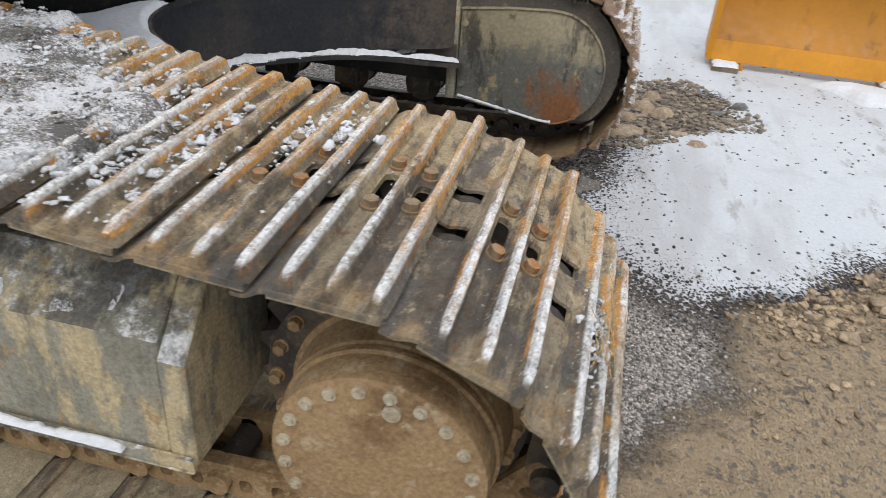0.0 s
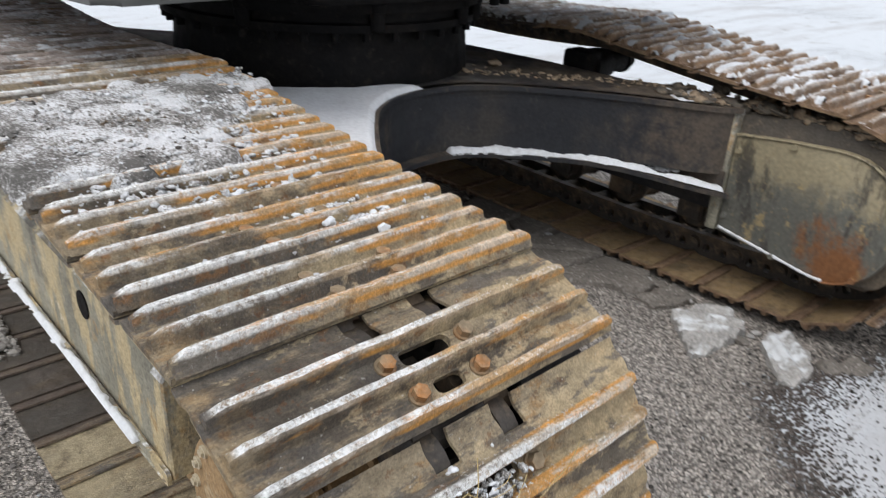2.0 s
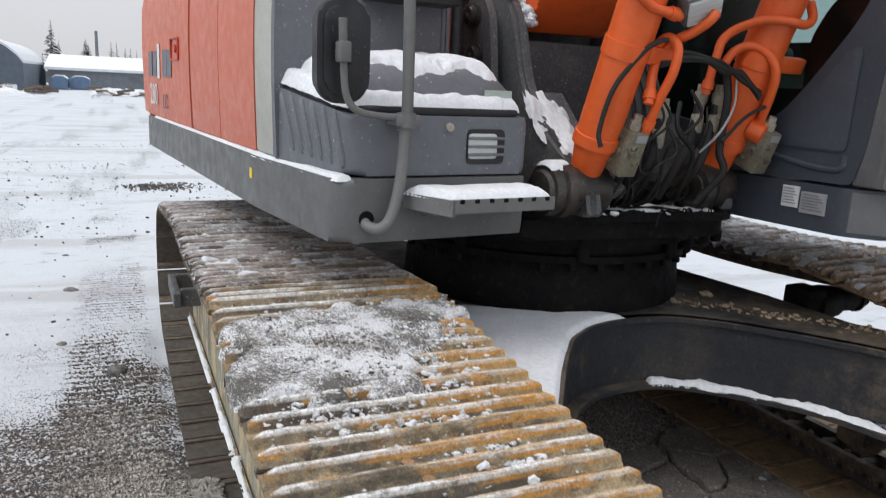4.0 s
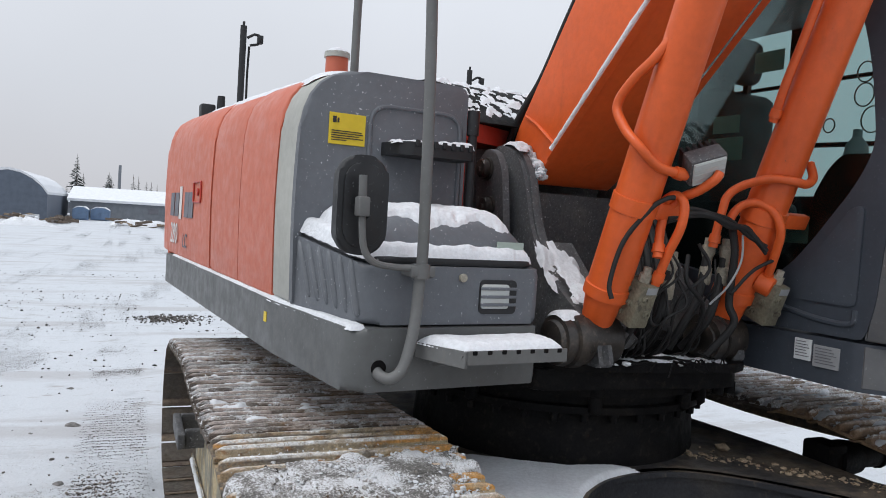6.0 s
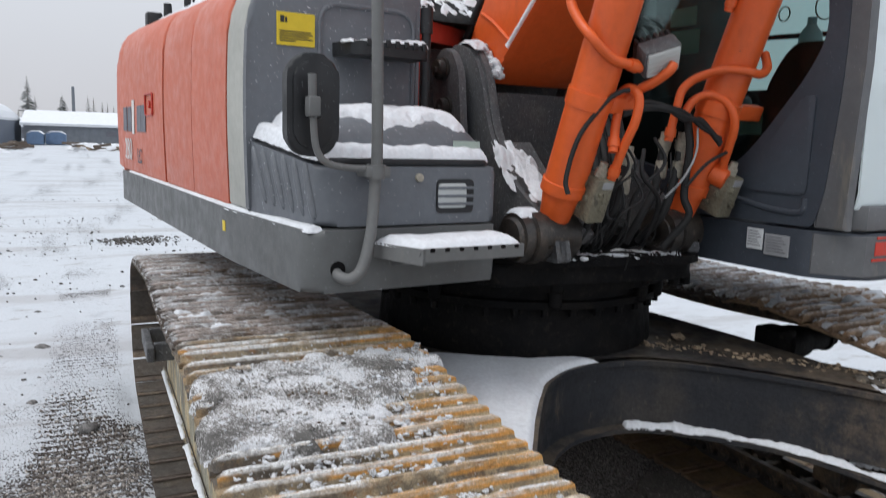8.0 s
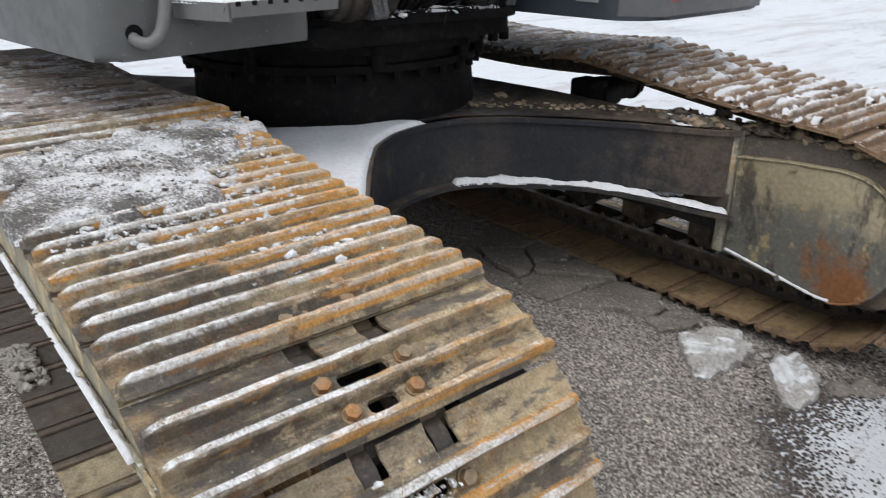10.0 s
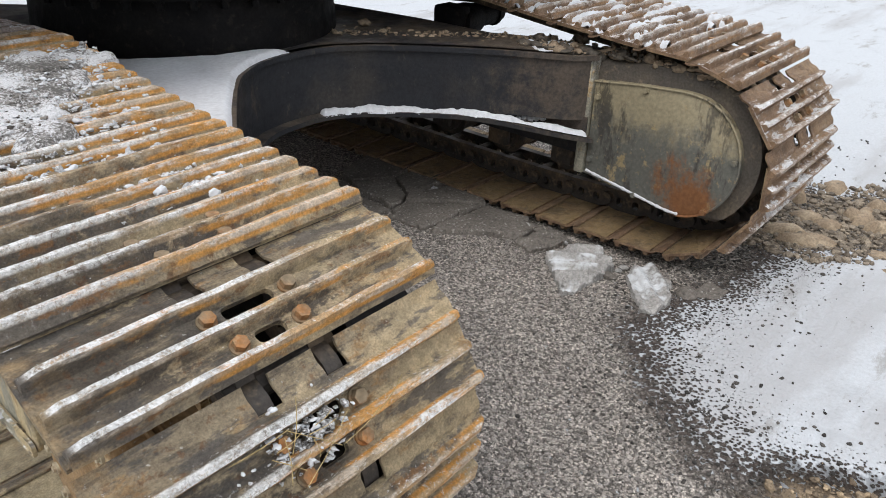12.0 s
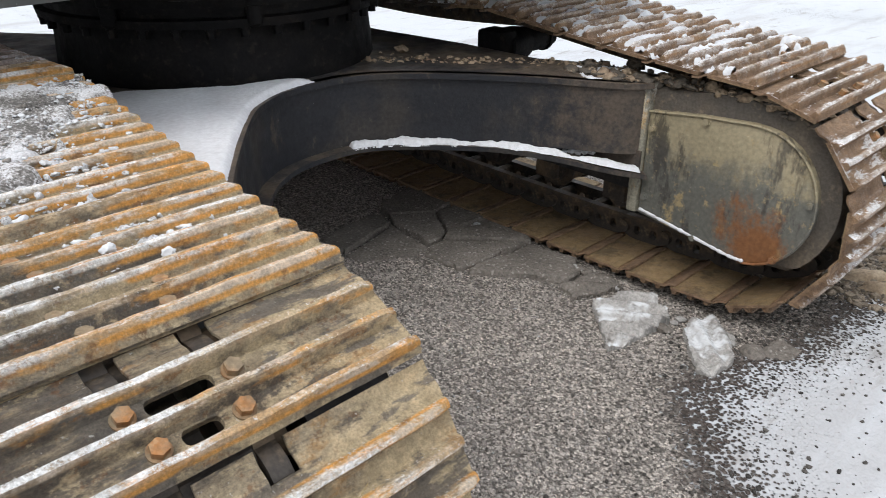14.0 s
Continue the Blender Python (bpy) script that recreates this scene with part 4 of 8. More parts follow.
def hood(name, f0, f1, material, label="", inset=0.0, top=2.4, bevel=0.012):
    bm = blank()
    prism(bm, hood_section(inset, top), -f1, -f0, "y", bevel, 2)
    for v in bm.verts:  # the hood climbs a little towards the rear
        v.co.z += max(0.0, (v.co.z - 1.6) / 0.8) * 0.034 * (v.co.y + 0.3)
    return U(name, bm, material, None, label)


# lower deck and skirt
bm = blank()
prism(bm, round_poly([(-1.3, -0.66), (0.42, -0.66), (0.42, 0.4), (1.36, 0.4), (1.36, 2.5), (0.9, 2.75), (-0.9, 2.75), (-1.3, 2.5)], 0.05), 1.29, 1.4, "z", 0.01)
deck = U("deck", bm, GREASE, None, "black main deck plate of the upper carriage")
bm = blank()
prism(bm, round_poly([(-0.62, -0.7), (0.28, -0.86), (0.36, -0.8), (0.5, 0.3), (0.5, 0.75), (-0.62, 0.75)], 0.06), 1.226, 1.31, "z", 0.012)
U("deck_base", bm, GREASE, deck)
bm = blank()
skirt = round_poly([(-1.456, -0.1), (-1.412, -0.828), (-0.7, -0.82), (-0.7, -0.5), (-1.2, -0.5), (-1.2, 2.6), (-1.38, 2.78), (-1.456, 2.76)], [0.1, 0.075, 0.02, 0.02, 0.02, 0.02, 0.04, 0.04], 8)
vs = prism(bm, skirt, 1.288, 1.49, "z", 0.026, 4)
skirt_ob = U("side_skirt", bm, GREY_SMOOTH, None, "long grey side skirt with a thin ledge of snow")
bm = blank()
box(bm, -1.459, -1.453, -0.03, 0.005, 1.395, 1.435)
U("reflector", bm, LABEL_Y, skirt_ob, "small yellow marker")

# toolbox with ribbed side, lamp and bulging lid
bm = blank()
prism(bm, round_poly([(-1.358, -0.8), (-0.685, -0.8), (-0.685, -0.28), (-1.436, -0.262)], [0.075, 0.04, 0.02, 0.01], 8), 1.497, 1.69, "z", 0.024, 4)


def raise_rear(bm):
    """The toolbox and its lid climb towards the hood."""
    for v in bm.verts:
        if v.co.z > 1.62:
            v.co.z += 0.14 * max(0.0, v.co.y + 0.76)


raise_rear(bm)
toolbox = U("toolbox", bm, GREY, None, "grey plastic toolbox with a bulging lid under snow", 45)
bm = blank()
lid = round_poly([(-1.352, -0.785), (-0.7, -0.775), (-0.7, -0.26), (-1.42, -0.272)], [0.1, 0.05, 0.02, 0.02], 6)
prism(bm, lid, 1.694, 1.716, "z", 0.008, 2)
raise_rear(bm)
U("lid_rim", bm, BLACK, toolbox)


def lid_height(X, Y):
    """The bulging lid: steep sides, a rounded shoulder, level back to the hood."""
    u = np.clip(np.abs((X + 1.022) / 0.338), 0, 1)
    v = np.clip(np.maximum(0, (-Y - 0.36) / 0.375), 0, 1)
    full = np.sqrt(np.clip(1 - u ** 5, 0, 1)) * np.sqrt(np.clip(1 - v ** 4, 0, 1))
    return 1.705 + 0.135 * np.clip(Y + 0.76, 0, 1) * (1 - full) + (0.178 + 0.012 * field(X, Y, 9, 2, 70)) * full


bm = blank()
gx_, gy_ = [-1.022 - 0.338 * math.cos(math.pi * i / 32) for i in range(33)], [-0.735 + 0.465 * (i / 22) ** 1.5 for i in range(23)]
rows_ = []
for y in gy_:
    zs = lid_height(np.array(gx_), np.full(33, y))
    rows_.append([bm.verts.new((x, y, float(z))) for x, z in zip(gx_, zs)])
for a, b in zip(rows_, rows_[1:]):
    for i in range(32):
        bm.faces.new((a[i], a[i + 1], b[i + 1], b[i]))
U("lid", bm, GREY, toolbox, "", 70)
for k in range(6):
    bm = blank()
    q_ = k / 5
    y0, y1 = -0.314 - 0.383 * q_, -0.42 - 0.335 * q_
    z0, z1 = 1.741 - 0.04 * q_, 1.542 - 0.024 * q_
    off = lambda y: -1.4335 + (-y - 0.262) * 0.145
    tube(bm, [(off(y0 + (y1 - y0) * t_) + 0.001, y0 + (y1 - y0) * t_, z0 + (z1 - z0) * t_) for t_ in (0, 0.1, 0.25, 0.5, 0.75, 0.9, 1)], 0.0165, 10, radii=lambda t: 0.25 + 0.75 * math.sin(math.pi * min(1, max(0, t))) ** 0.5)
    U("side_rib", bm, GREY, toolbox, "", 60)
bm = blank()
cyl(bm, (-1.01, -0.798, 1.655), (-1.01, -0.812, 1.655), 0.014, 14)
U("lock", bm, STEEL, toolbox, "round zinc lock")
bm = blank()
prism(bm, round_poly([(-0.94, 1.532), (-0.79, 1.532), (-0.79, 1.65), (-0.94, 1.65)], 0.02, 3), -0.804, -0.78, "y")
lamp = U("lamp_recess", bm, BLACK, toolbox, "dark recess of the work lamp")
bm = blank()
prism(bm, round_poly([(-0.935, 1.55), (-0.82, 1.55), (-0.82, 1.635), (-0.935, 1.635)], 0.015, 3), -0.808, -0.79, "y", 0.004)
U("lamp_glass", bm, LENS, toolbox, "clear ribbed lamp glass")
for z in (1.565, 1.592, 1.62):
    bm = blank()
    box(bm, -0.938, -0.792, -0.814, -0.806, z - 0.005, z + 0.005, 0.002)
    U("lamp_bar", bm, GREY, toolbox)
bm = blank()
box(bm, -0.84, -0.73, -0.742, -0.736, 1.745, 1.78)
U("fluid_label", bm, STICKER, toolbox, "pale green and white sticker")

# hood: grey front, light stripe, red doors, counterweight
grey_hood = hood("front_hood", 0.262, 0.3, GREY, "dark grey textured hood flecked with sleet", 0.0, 2.39, 0.018)
hood("stripe_panel", 0.03, 0.258, GREY_STRIPE, "light grey stripe panel", 0.004, 2.395)
hood("side_door", -0.566, 0.024, RED, "faded red engine door", 0.0, 2.4)
hood("side_door", -1.2, -0.575, RED, "faded red engine door", 0.0, 2.4)
hood("door_post", -1.25, -1.208, RED, "narrow red post between the engine doors", 0.006, 2.4)
rear = hood("rear_door", -2.745, -1.258, RED, "faded red door with a grey and white model mark", 0.0, 2.4)
bm = blank()
cw = round_poly([(-1.44, 2.762), (1.44, 2.762), (1.42, 2.95), (1.0, 3.3), (-1.0, 3.3), (-1.42, 2.95)], [0.02, 0.02, 0.12, 0.3, 0.3, 0.12], 6)
prism(bm, cw, 1.35, 2.1, "z", 0.06, 4)
counterweight = U("counterweight", bm, RED, None, "heavy rounded red counterweight")
hood("weight_top", -3.0, -2.753, RED, "rounded red rear end of the hood", 0.004, 2.4, 0.06)
# top covers between hood and cab
bm = blank()
prism(bm, round_poly([(-0.735, -0.1), (-0.48, 0.02), (0.35, 0.42), (0.35, 2.5), (-0.735, 2.5)], 0.02), 2.215, 2.3, "z", 0.012)
engine = U("engine_cover", bm, RED_DEEP, None, "red engine cover behind the boom")
bm = blank()
prism(bm, [(-0.72, 0.12), (0.34, 0.55), (0.34, 2.45), (-0.72, 2.45)], 1.4, 2.2, "z")
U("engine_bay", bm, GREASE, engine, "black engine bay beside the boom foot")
bm = blank()
prism(bm, round_poly([(-0.02, 2.302), (0.06, 2.37), (0.3, 2.54), (2.3, 2.56), (2.3, 2.302)], [0.01, 0.05, 0.12, 0.1, 0.01], 4), -0.62, 0.3, "x", 0.03, 2)
U("engine_hatch", bm, GREASE, engine, "snow-covered black engine hatch", 40)
bm = blank()
box(bm, -0.752, -0.735, -0.292, 0.05, 1.75, 2.3, 0.005)
U("door_edge", bm, RED_DEEP, None, "narrow red door edge")
bm = blank()
tube(bm, [(-0.715, -0.3, 1.8), (-0.715, -0.3, 2.0), (-0.715, -0.3, 2.24), (-0.715, -0.285, 2.275), (-0.715, -0.24, 2.285)], 0.019, 12)
cyl(bm, (-0.715, -0.3, 2.2), (-0.715, -0.3, 2.3), 0.026, 14)
U("breather_pipe", bm, BLACK, None, "black breather pipe with an elbow")
bm = blank()
bead = round_poly([(-1.17, 1.7), (-0.775, 1.7), (-0.775, 2.27), (-1.17, 2.27)], 0.08, 5)
tube(bm, [(x, -0.302, z) for x, z in bead + bead[:1]], 0.009, 8, smooth=False)
U("recess_rim", bm, GREY, grey_hood)

# filler label, upper step, filler cap, rail and masts
bm = blank()
box(bm, -1.335, -1.19, -0.305, -0.299, 2.105, 2.222, 0.001, 1)
label_ob = U("fuel_label", bm, LABEL_Y, grey_hood, "yellow sticker with a fuel pump sign and fine print")
bm = blank()
for k in range(5):
    box(bm, -1.325, -1.325 + (0.12, 0.125, 0.11, 0.125, 0.06)[k], -0.3075, -0.3045, 2.153 - 0.0085 * k, 2.1565 - 0.0085 * k)
box(bm, -1.322, -1.308, -0.3075, -0.3045, 2.185, 2.208)
box(bm, -1.304, -1.297, -0.3075, -0.3045, 2.185, 2.203)
U("print", bm, INK, label_ob)
bm = blank()
prism(bm, round_poly([(-1.12, -0.29), (-1.1, -0.43), (-1.06, -0.46), (-0.8, -0.46), (-0.78, -0.43), (-0.78, -0.29)], 0.01), 2.08, 2.13, "z", 0.008)
upper_step = U("upper_step", bm, BLACK, grey_hood, "black folding step with a toothed edge under snow")
for k in range(7):
    bm = blank()
    box(bm, -1.05 + k * 0.038, -1.032 + k * 0.038, -0.468, -0.458, 2.112, 2.138, 0.003)
    U("step_tooth", bm, BLACK, upper_step)
bm = blank()
cyl(bm, (-1.14, 0.2, 2.38), (-1.14, 0.2, 2.53), 0.05, 28)
stack = U("intake_stack", bm, RED, None, "red air intake stack with a grey cap")
bm = blank()
cyl(bm, (-1.14, 0.2, 2.53), (-1.14, 0.2, 2.555), 0.058, 28, 0.054)
U("stack_cap", bm, GREY_STRIPE, stack, "round grey rain cap")
bm = blank()
tube(bm, [(-1.125, 0.02, 2.38), (-1.125, 0.02, 2.7), (-1.12, 0.02, 3.0), (-1.1, 0.06, 3.3)], 0.0175, 12)
pole = U("hood_rail", bm, RAIL, None, "grey tubular hood rail")
bm = blank()
prism(bm, round_poly([(-1.2, -0.06), (-1.03, -0.06), (-1.03, 0.1), (-1.2, 0.1)], 0.06), 2.4, 2.425, "z", 0.008)
U("rail_foot", bm, BLACK, pole)
for l, f in ((-1.05, -2.45), (0.9, -2.6)):
    bm = blank()
    cyl(bm, (l, -f, 2.35), (l, -f, 3.14), 0.023, 16)
    cyl(bm, (l, -f, 3.14), (l, -f, 3.17), 0.009, 10)
    mast = U("antenna_mast", bm, BLACK, None, "black positioning antenna mast with a bracket")
    bm = blank()
    tube(bm, [(l + 0.03, -f, 3.06), (l + 0.08, -f, 3.09), (l + 0.12, -f, 3.08), (l + 0.11, -f, 3.03), (l + 0.05, -f, 3.01)], 0.01, 8)
    box(bm, l + 0.1, l + 0.14, -f - 0.02, -f + 0.02, 3.03, 3.09, 0.006)
    U("bracket", bm, BLACK, mast)
    bm = blank()
    tube(bm, [(l + 0.045, -f, 3.0), (l + 0.04, -f, 2.8), (l + 0.042, -f, 2.6), (l + 0.04, -f, 2.42)], 0.008, 8)
    U("cable", bm, RUBBER, mast)
bm = blank()
box(bm, -1.3, -1.2, 2.52, 2.62, 2.4, 2.57, 0.012)
cyl(bm, (-1.17, 2.5, 2.44), (-1.17, 2.5, 2.63), 0.032, 14, 0.026)
U("camera_housing", bm, BLACK, counterweight, "small black camera housing")

# front handrail, mirror and lower step
bm = blank()
tube(bm, [(-1.31, -0.8, 1.365), (-1.31, -0.835, 1.345), (-1.28, -0.865, 1.34), (-1.245, -0.875, 1.38), (-1.215, -0.87, 1.5), (-1.2, -0.86, 1.65), (-1.195, -0.86, 1.75), (-1.203, -0.86, 2.2), (-1.215, -0.85, 2.6), (-1.22, -0.8, 2.95), (-1.22, -0.6, 3.05), (-1.21, -0.3, 3.03)], 0.0185, 14)
rail = U("handrail", bm, RAIL, None, "bent grey tubular handrail with a snow-capped clamp")
bm = blank()
cyl(bm, (-1.31, -0.79, 1.365), (-1.31, -0.828, 1.365), 0.026, 22)
U("flange", bm, GREASE, rail, "black rubber grommet")
bm = blank()
cyl(bm, (-1.198, -0.86, 1.655), (-1.198, -0.86, 1.7), 0.03, 18)
box(bm, -1.24, -1.155, -0.882, -0.8, 1.66, 1.695, 0.006)
U("clamp", bm, RAIL, rail)
bm = blank()
tube(bm, [(-1.2, -0.86, 1.685), (-1.3, -0.87, 1.69), (-1.37, -0.875, 1.705), (-1.402, -0.87, 1.75), (-1.41, -0.865, 1.85), (-1.412, -0.865, 1.94)], 0.011, 10)
box(bm, -1.43, -1.394, -0.89, -0.845, 1.84, 1.9, 0.006)
cyl(bm, (-1.412, -0.865, 1.9), (-1.414, -0.865, 1.965), 0.013, 12)
mirror_arm = U("mirror_arm", bm, RAIL, None, "bent rod that carries the mirror")
bm = blank()
shape = round_poly([(-0.084, -0.155), (0.084, -0.155), (0.084, 0.155), (-0.084, 0.155)], 0.083, 9)
prism(bm, shape, -0.012, 0.03, "y", 0.012, 3)
mm = Matrix.Translation((-1.392, -0.81, 1.875))
bm.transform(mm)
mirror = U("mirror", bm, BLACK, None, "oval black mirror seen from its back")
bm = blank()
prism(bm, [(x * 0.9, z * 0.94) for x, z in shape], 0.031, 0.035, "y")
bm.transform(mm)
U("mirror_glass", bm, MIRROR, mirror)
bm = blank()
prism(bm, [(x * 0.78, z * 0.84) for x, z in shape], -0.018, -0.01, "y", 0.004, 2)
cyl(bm, (0, -0.012, -0.01), (0, -0.045, -0.01), 0.035, 18, 0.025)
bm.transform(mm)
U("mirror_back", bm, BLACK, mirror)
bm = blank()
prism(bm, round_poly([(-1.19, -0.84), (-0.74, -0.84), (-0.74, -1.04), (-1.12, -1.04)], [0.03, 0.02, 0.015, 0.02]), 1.435, 1.45, "z")
prism(bm, [(-1.12, -1.035), (-0.74, -1.035), (-0.74, -1.045), (-1.12, -1.045)], 1.41, 1.452, "z")
prism(bm, [(-1.19, -0.84), (-1.185, -0.85), (-1.115, -1.045), (-1.125, -1.045)], 1.4, 1.45, "z")
prism(bm, [(-0.85, 1.37), (-0.85, 1.44), (-1.04, 1.44), (-1.02, 1.405)], -1.13, -1.115, "x")
prism(bm, [(-0.85, 1.39), (-0.85, 1.44), (-1.04, 1.44), (-1.02, 1.415)], -0.76, -0.745, "x")
step = U("boarding_step", bm, RAIL, None, "grey perforated boarding step under a sheet of snow", 30)
for k in range(7):
    bm = blank()
    box(bm, -1.098 + 0.053 * k, -1.081 + 0.053 * k, -1.0475, -1.043, 1.44, 1.4535, 0.002, 1)
    U("step_tooth", bm, GREASE, step)

# the model name on the rear door
def lettering(text, l, f, z, size, material, parent, name):
    cu = bpy.data.curves.new(name, "FONT")
    cu.body, cu.size, cu.extrude = text, size, 0.0012
    tmp = bpy.data.objects.new(name, cu)
    me = bpy.data.meshes.new_from_object(tmp)
    bpy.data.objects.remove(tmp)
    bm = blank()
    bm.from_mesh(me)
    bpy.data.meshes.remove(me)
    # upright on the right-hand side, read from outside
    side_m = Matrix(((0, 0, -1, l), (-1, 0, 0, -f), (0, 1, 0, z), (0, 0, 0, 1)))
    bm.transform(side_m)
    return U(name, bm, material, parent)


MARK_F = (-2.66, -2.47, -2.29, -2.09, -1.93)
for k, f_ in enumerate(MARK_F):
    # one plain slanted block for each character of the maker's mark
    w_, h0, h1 = (0.15, 1.765, 1.925) if k != 2 else (0.09, 1.75, 1.965)
    bm = blank()
    pts_ = [(-f_, h0), (-f_ - w_, h0), (-f_ - w_ - 0.02, h1), (-f_ - 0.02, h1)]
    prism(bm, pts_, -1.4535, -1.4505, "x")
    U("mark_block", bm, INK_WHITE if k == 2 else INK_GREY, rear)
lettering("280", -1.4515, -2.62, 1.58, 0.2, INK_WHITE, rear, "digits")
lettering("LC", -1.4515, -2.1, 1.57, 0.13, INK_GREY, rear, "letters")
bm = blank()
line_ = round_poly([(1.53, 1.865), (1.76, 1.865), (1.76, 1.985), (1.53, 1.985)], 0.012, 2)
tube(bm, [(-1.4535, y, z) for y, z in line_ + line_[:1]], 0.006, 6, smooth=False)
cyl(bm, (-1.449, 1.62, 1.925), (-1.46, 1.62, 1.925), 0.022, 16)
U("door_handle", bm, RED_DEEP, rear, "recessed red door latch with a raised rim")

# ---- boom foot, boom and cylinders ----
TOWER = round_poly([(-0.84, 1.33), (-0.8, 1.46), (-0.55, 1.6), (-0.345, 1.8), (-0.25, 2.1), (-0.12, 2.215), (0.05, 2.19), (0.12, 2.0), (0.3, 1.33)], [0.02, 0.05, 0.1, 0.1, 0.12, 0.1, 0.1, 0.1, 0.02], 5)
bm = blank()
for l in (-0.42, 0.3):
    prism(bm, TOWER, l, l + 0.07, "x", 0.012, 3)
tower = U("boom_tower", bm, FROSTED, None, "black oily boom tower plates dusted with snow")
bm = blank()
prism(bm, [(y - 0.012 * (z > 1.7), z + 0.012 * (z > 2.0)) for y, z in TOWER], -0.4, -0.37, "x", 0.006, 2)
U("plate_bead", bm, FROSTED, tower)
bm = blank()
box(bm, -0.35, 0.3, -0.16, -0.08, 1.33, 2.0)
box(bm, -0.7, 0.34, 0.13, 0.16, 1.33, 2.2)
U("cross_plate", bm, FROSTED, tower, "oily black cross plate speckled with hoar frost")
bm = blank()
prism(bm, [(-0.8, 1.43), (-0.55, 1.58), (-0.35, 1.78), (-0.33, 1.75), (-0.53, 1.54), (-0.78, 1.39)], -0.36, -0.2, "x", 0.004, 1)
U("slope_plate", bm, FROSTED, tower)
bm = blank()
prism(bm, round_poly([(-0.26, 1.7), (-0.205, 2.09), (-0.125, 2.185), (-0.03, 2.17), (0.02, 2.06), (-0.04, 1.7)], [0.02, 0.09, 0.08, 0.08, 0.1, 0.02], 6), -0.5, -0.465, "x", 0.008, 2)
U("foot_plate", bm, FROSTED, tower, "rounded black pin plate")
for y, z, r in ((-0.085, 2.09, 0.042), (-0.125, 1.925, 0.036)):
    bm = blank()
    lathe(bm, [(0, r * 0.3), (0.002, r * 0.85), (0.008, r), (0.03, r), (0.032, r * 1.18), (0.045, r * 1.18)], (-0.545, y, z), (1, 0, 0), 28)
    hexbolt(bm, (-0.543, y - 0.006, z - 0.006), (-1, 0, 0), r * 0.32, 0.012)
    U("foot_pin", bm, OILY, tower)
bm = blank()
prof = [(-0.12, 2.03), (-0.3, 2.165), (-0.9, 2.745), (-2.07, 3.885), (-1.55, 4.4), (-0.38, 2.81), (0.0, 2.28), (0.04, 2.16)]
prism(bm, round_poly(prof, [0.03, 0.0, 0, 0, 0, 0, 0.04, 0.06], 3), -0.3, 0.17, "x", 0.008, 2)
boom = U("boom", bm, ORANGE, None, "orange box-section boom with snow on its lower flange", 30)
bm = blank()
tube(bm, [(-0.303, -0.075, 2.35), (-0.303, -0.17, 2.3), (-0.303, -0.3, 2.21)], 0.009, 8)
U("weld_bead", bm, ORANGE, boom)
for l in (-0.328, 0.168):
    bm = blank()
    line = [(-0.29, 2.135), (-0.305, 2.15), (-0.905, 2.73), (-2.07, 3.865)]
    up_line = [(y - 0.012, z + 0.014) for y, z in line]
    prism(bm, line + up_line[::-1], l, l + 0.04, "x")
    U("boom_flange", bm, ORANGE, boom)
bm = blank()
tube(bm, [(-0.29, 0.1, 1.95), (-0.3, 0.1, 2.15), (-0.3, -0.02, 2.36), (-0.27, -0.13, 2.52), (-0.27, -0.3, 2.76), (-0.27, -0.62, 3.2)], 0.017, 10)
tube(bm, [(-0.25, 0.12, 1.95), (-0.25, 0.12, 2.2), (-0.25, 0.0, 2.4), (-0.22, -0.12, 2.58), (-0.22, -0.6, 3.25)], 0.02, 10)
U("boom_hose", bm, RUBBER, boom, "black hydraulic hoses along the boom's back")


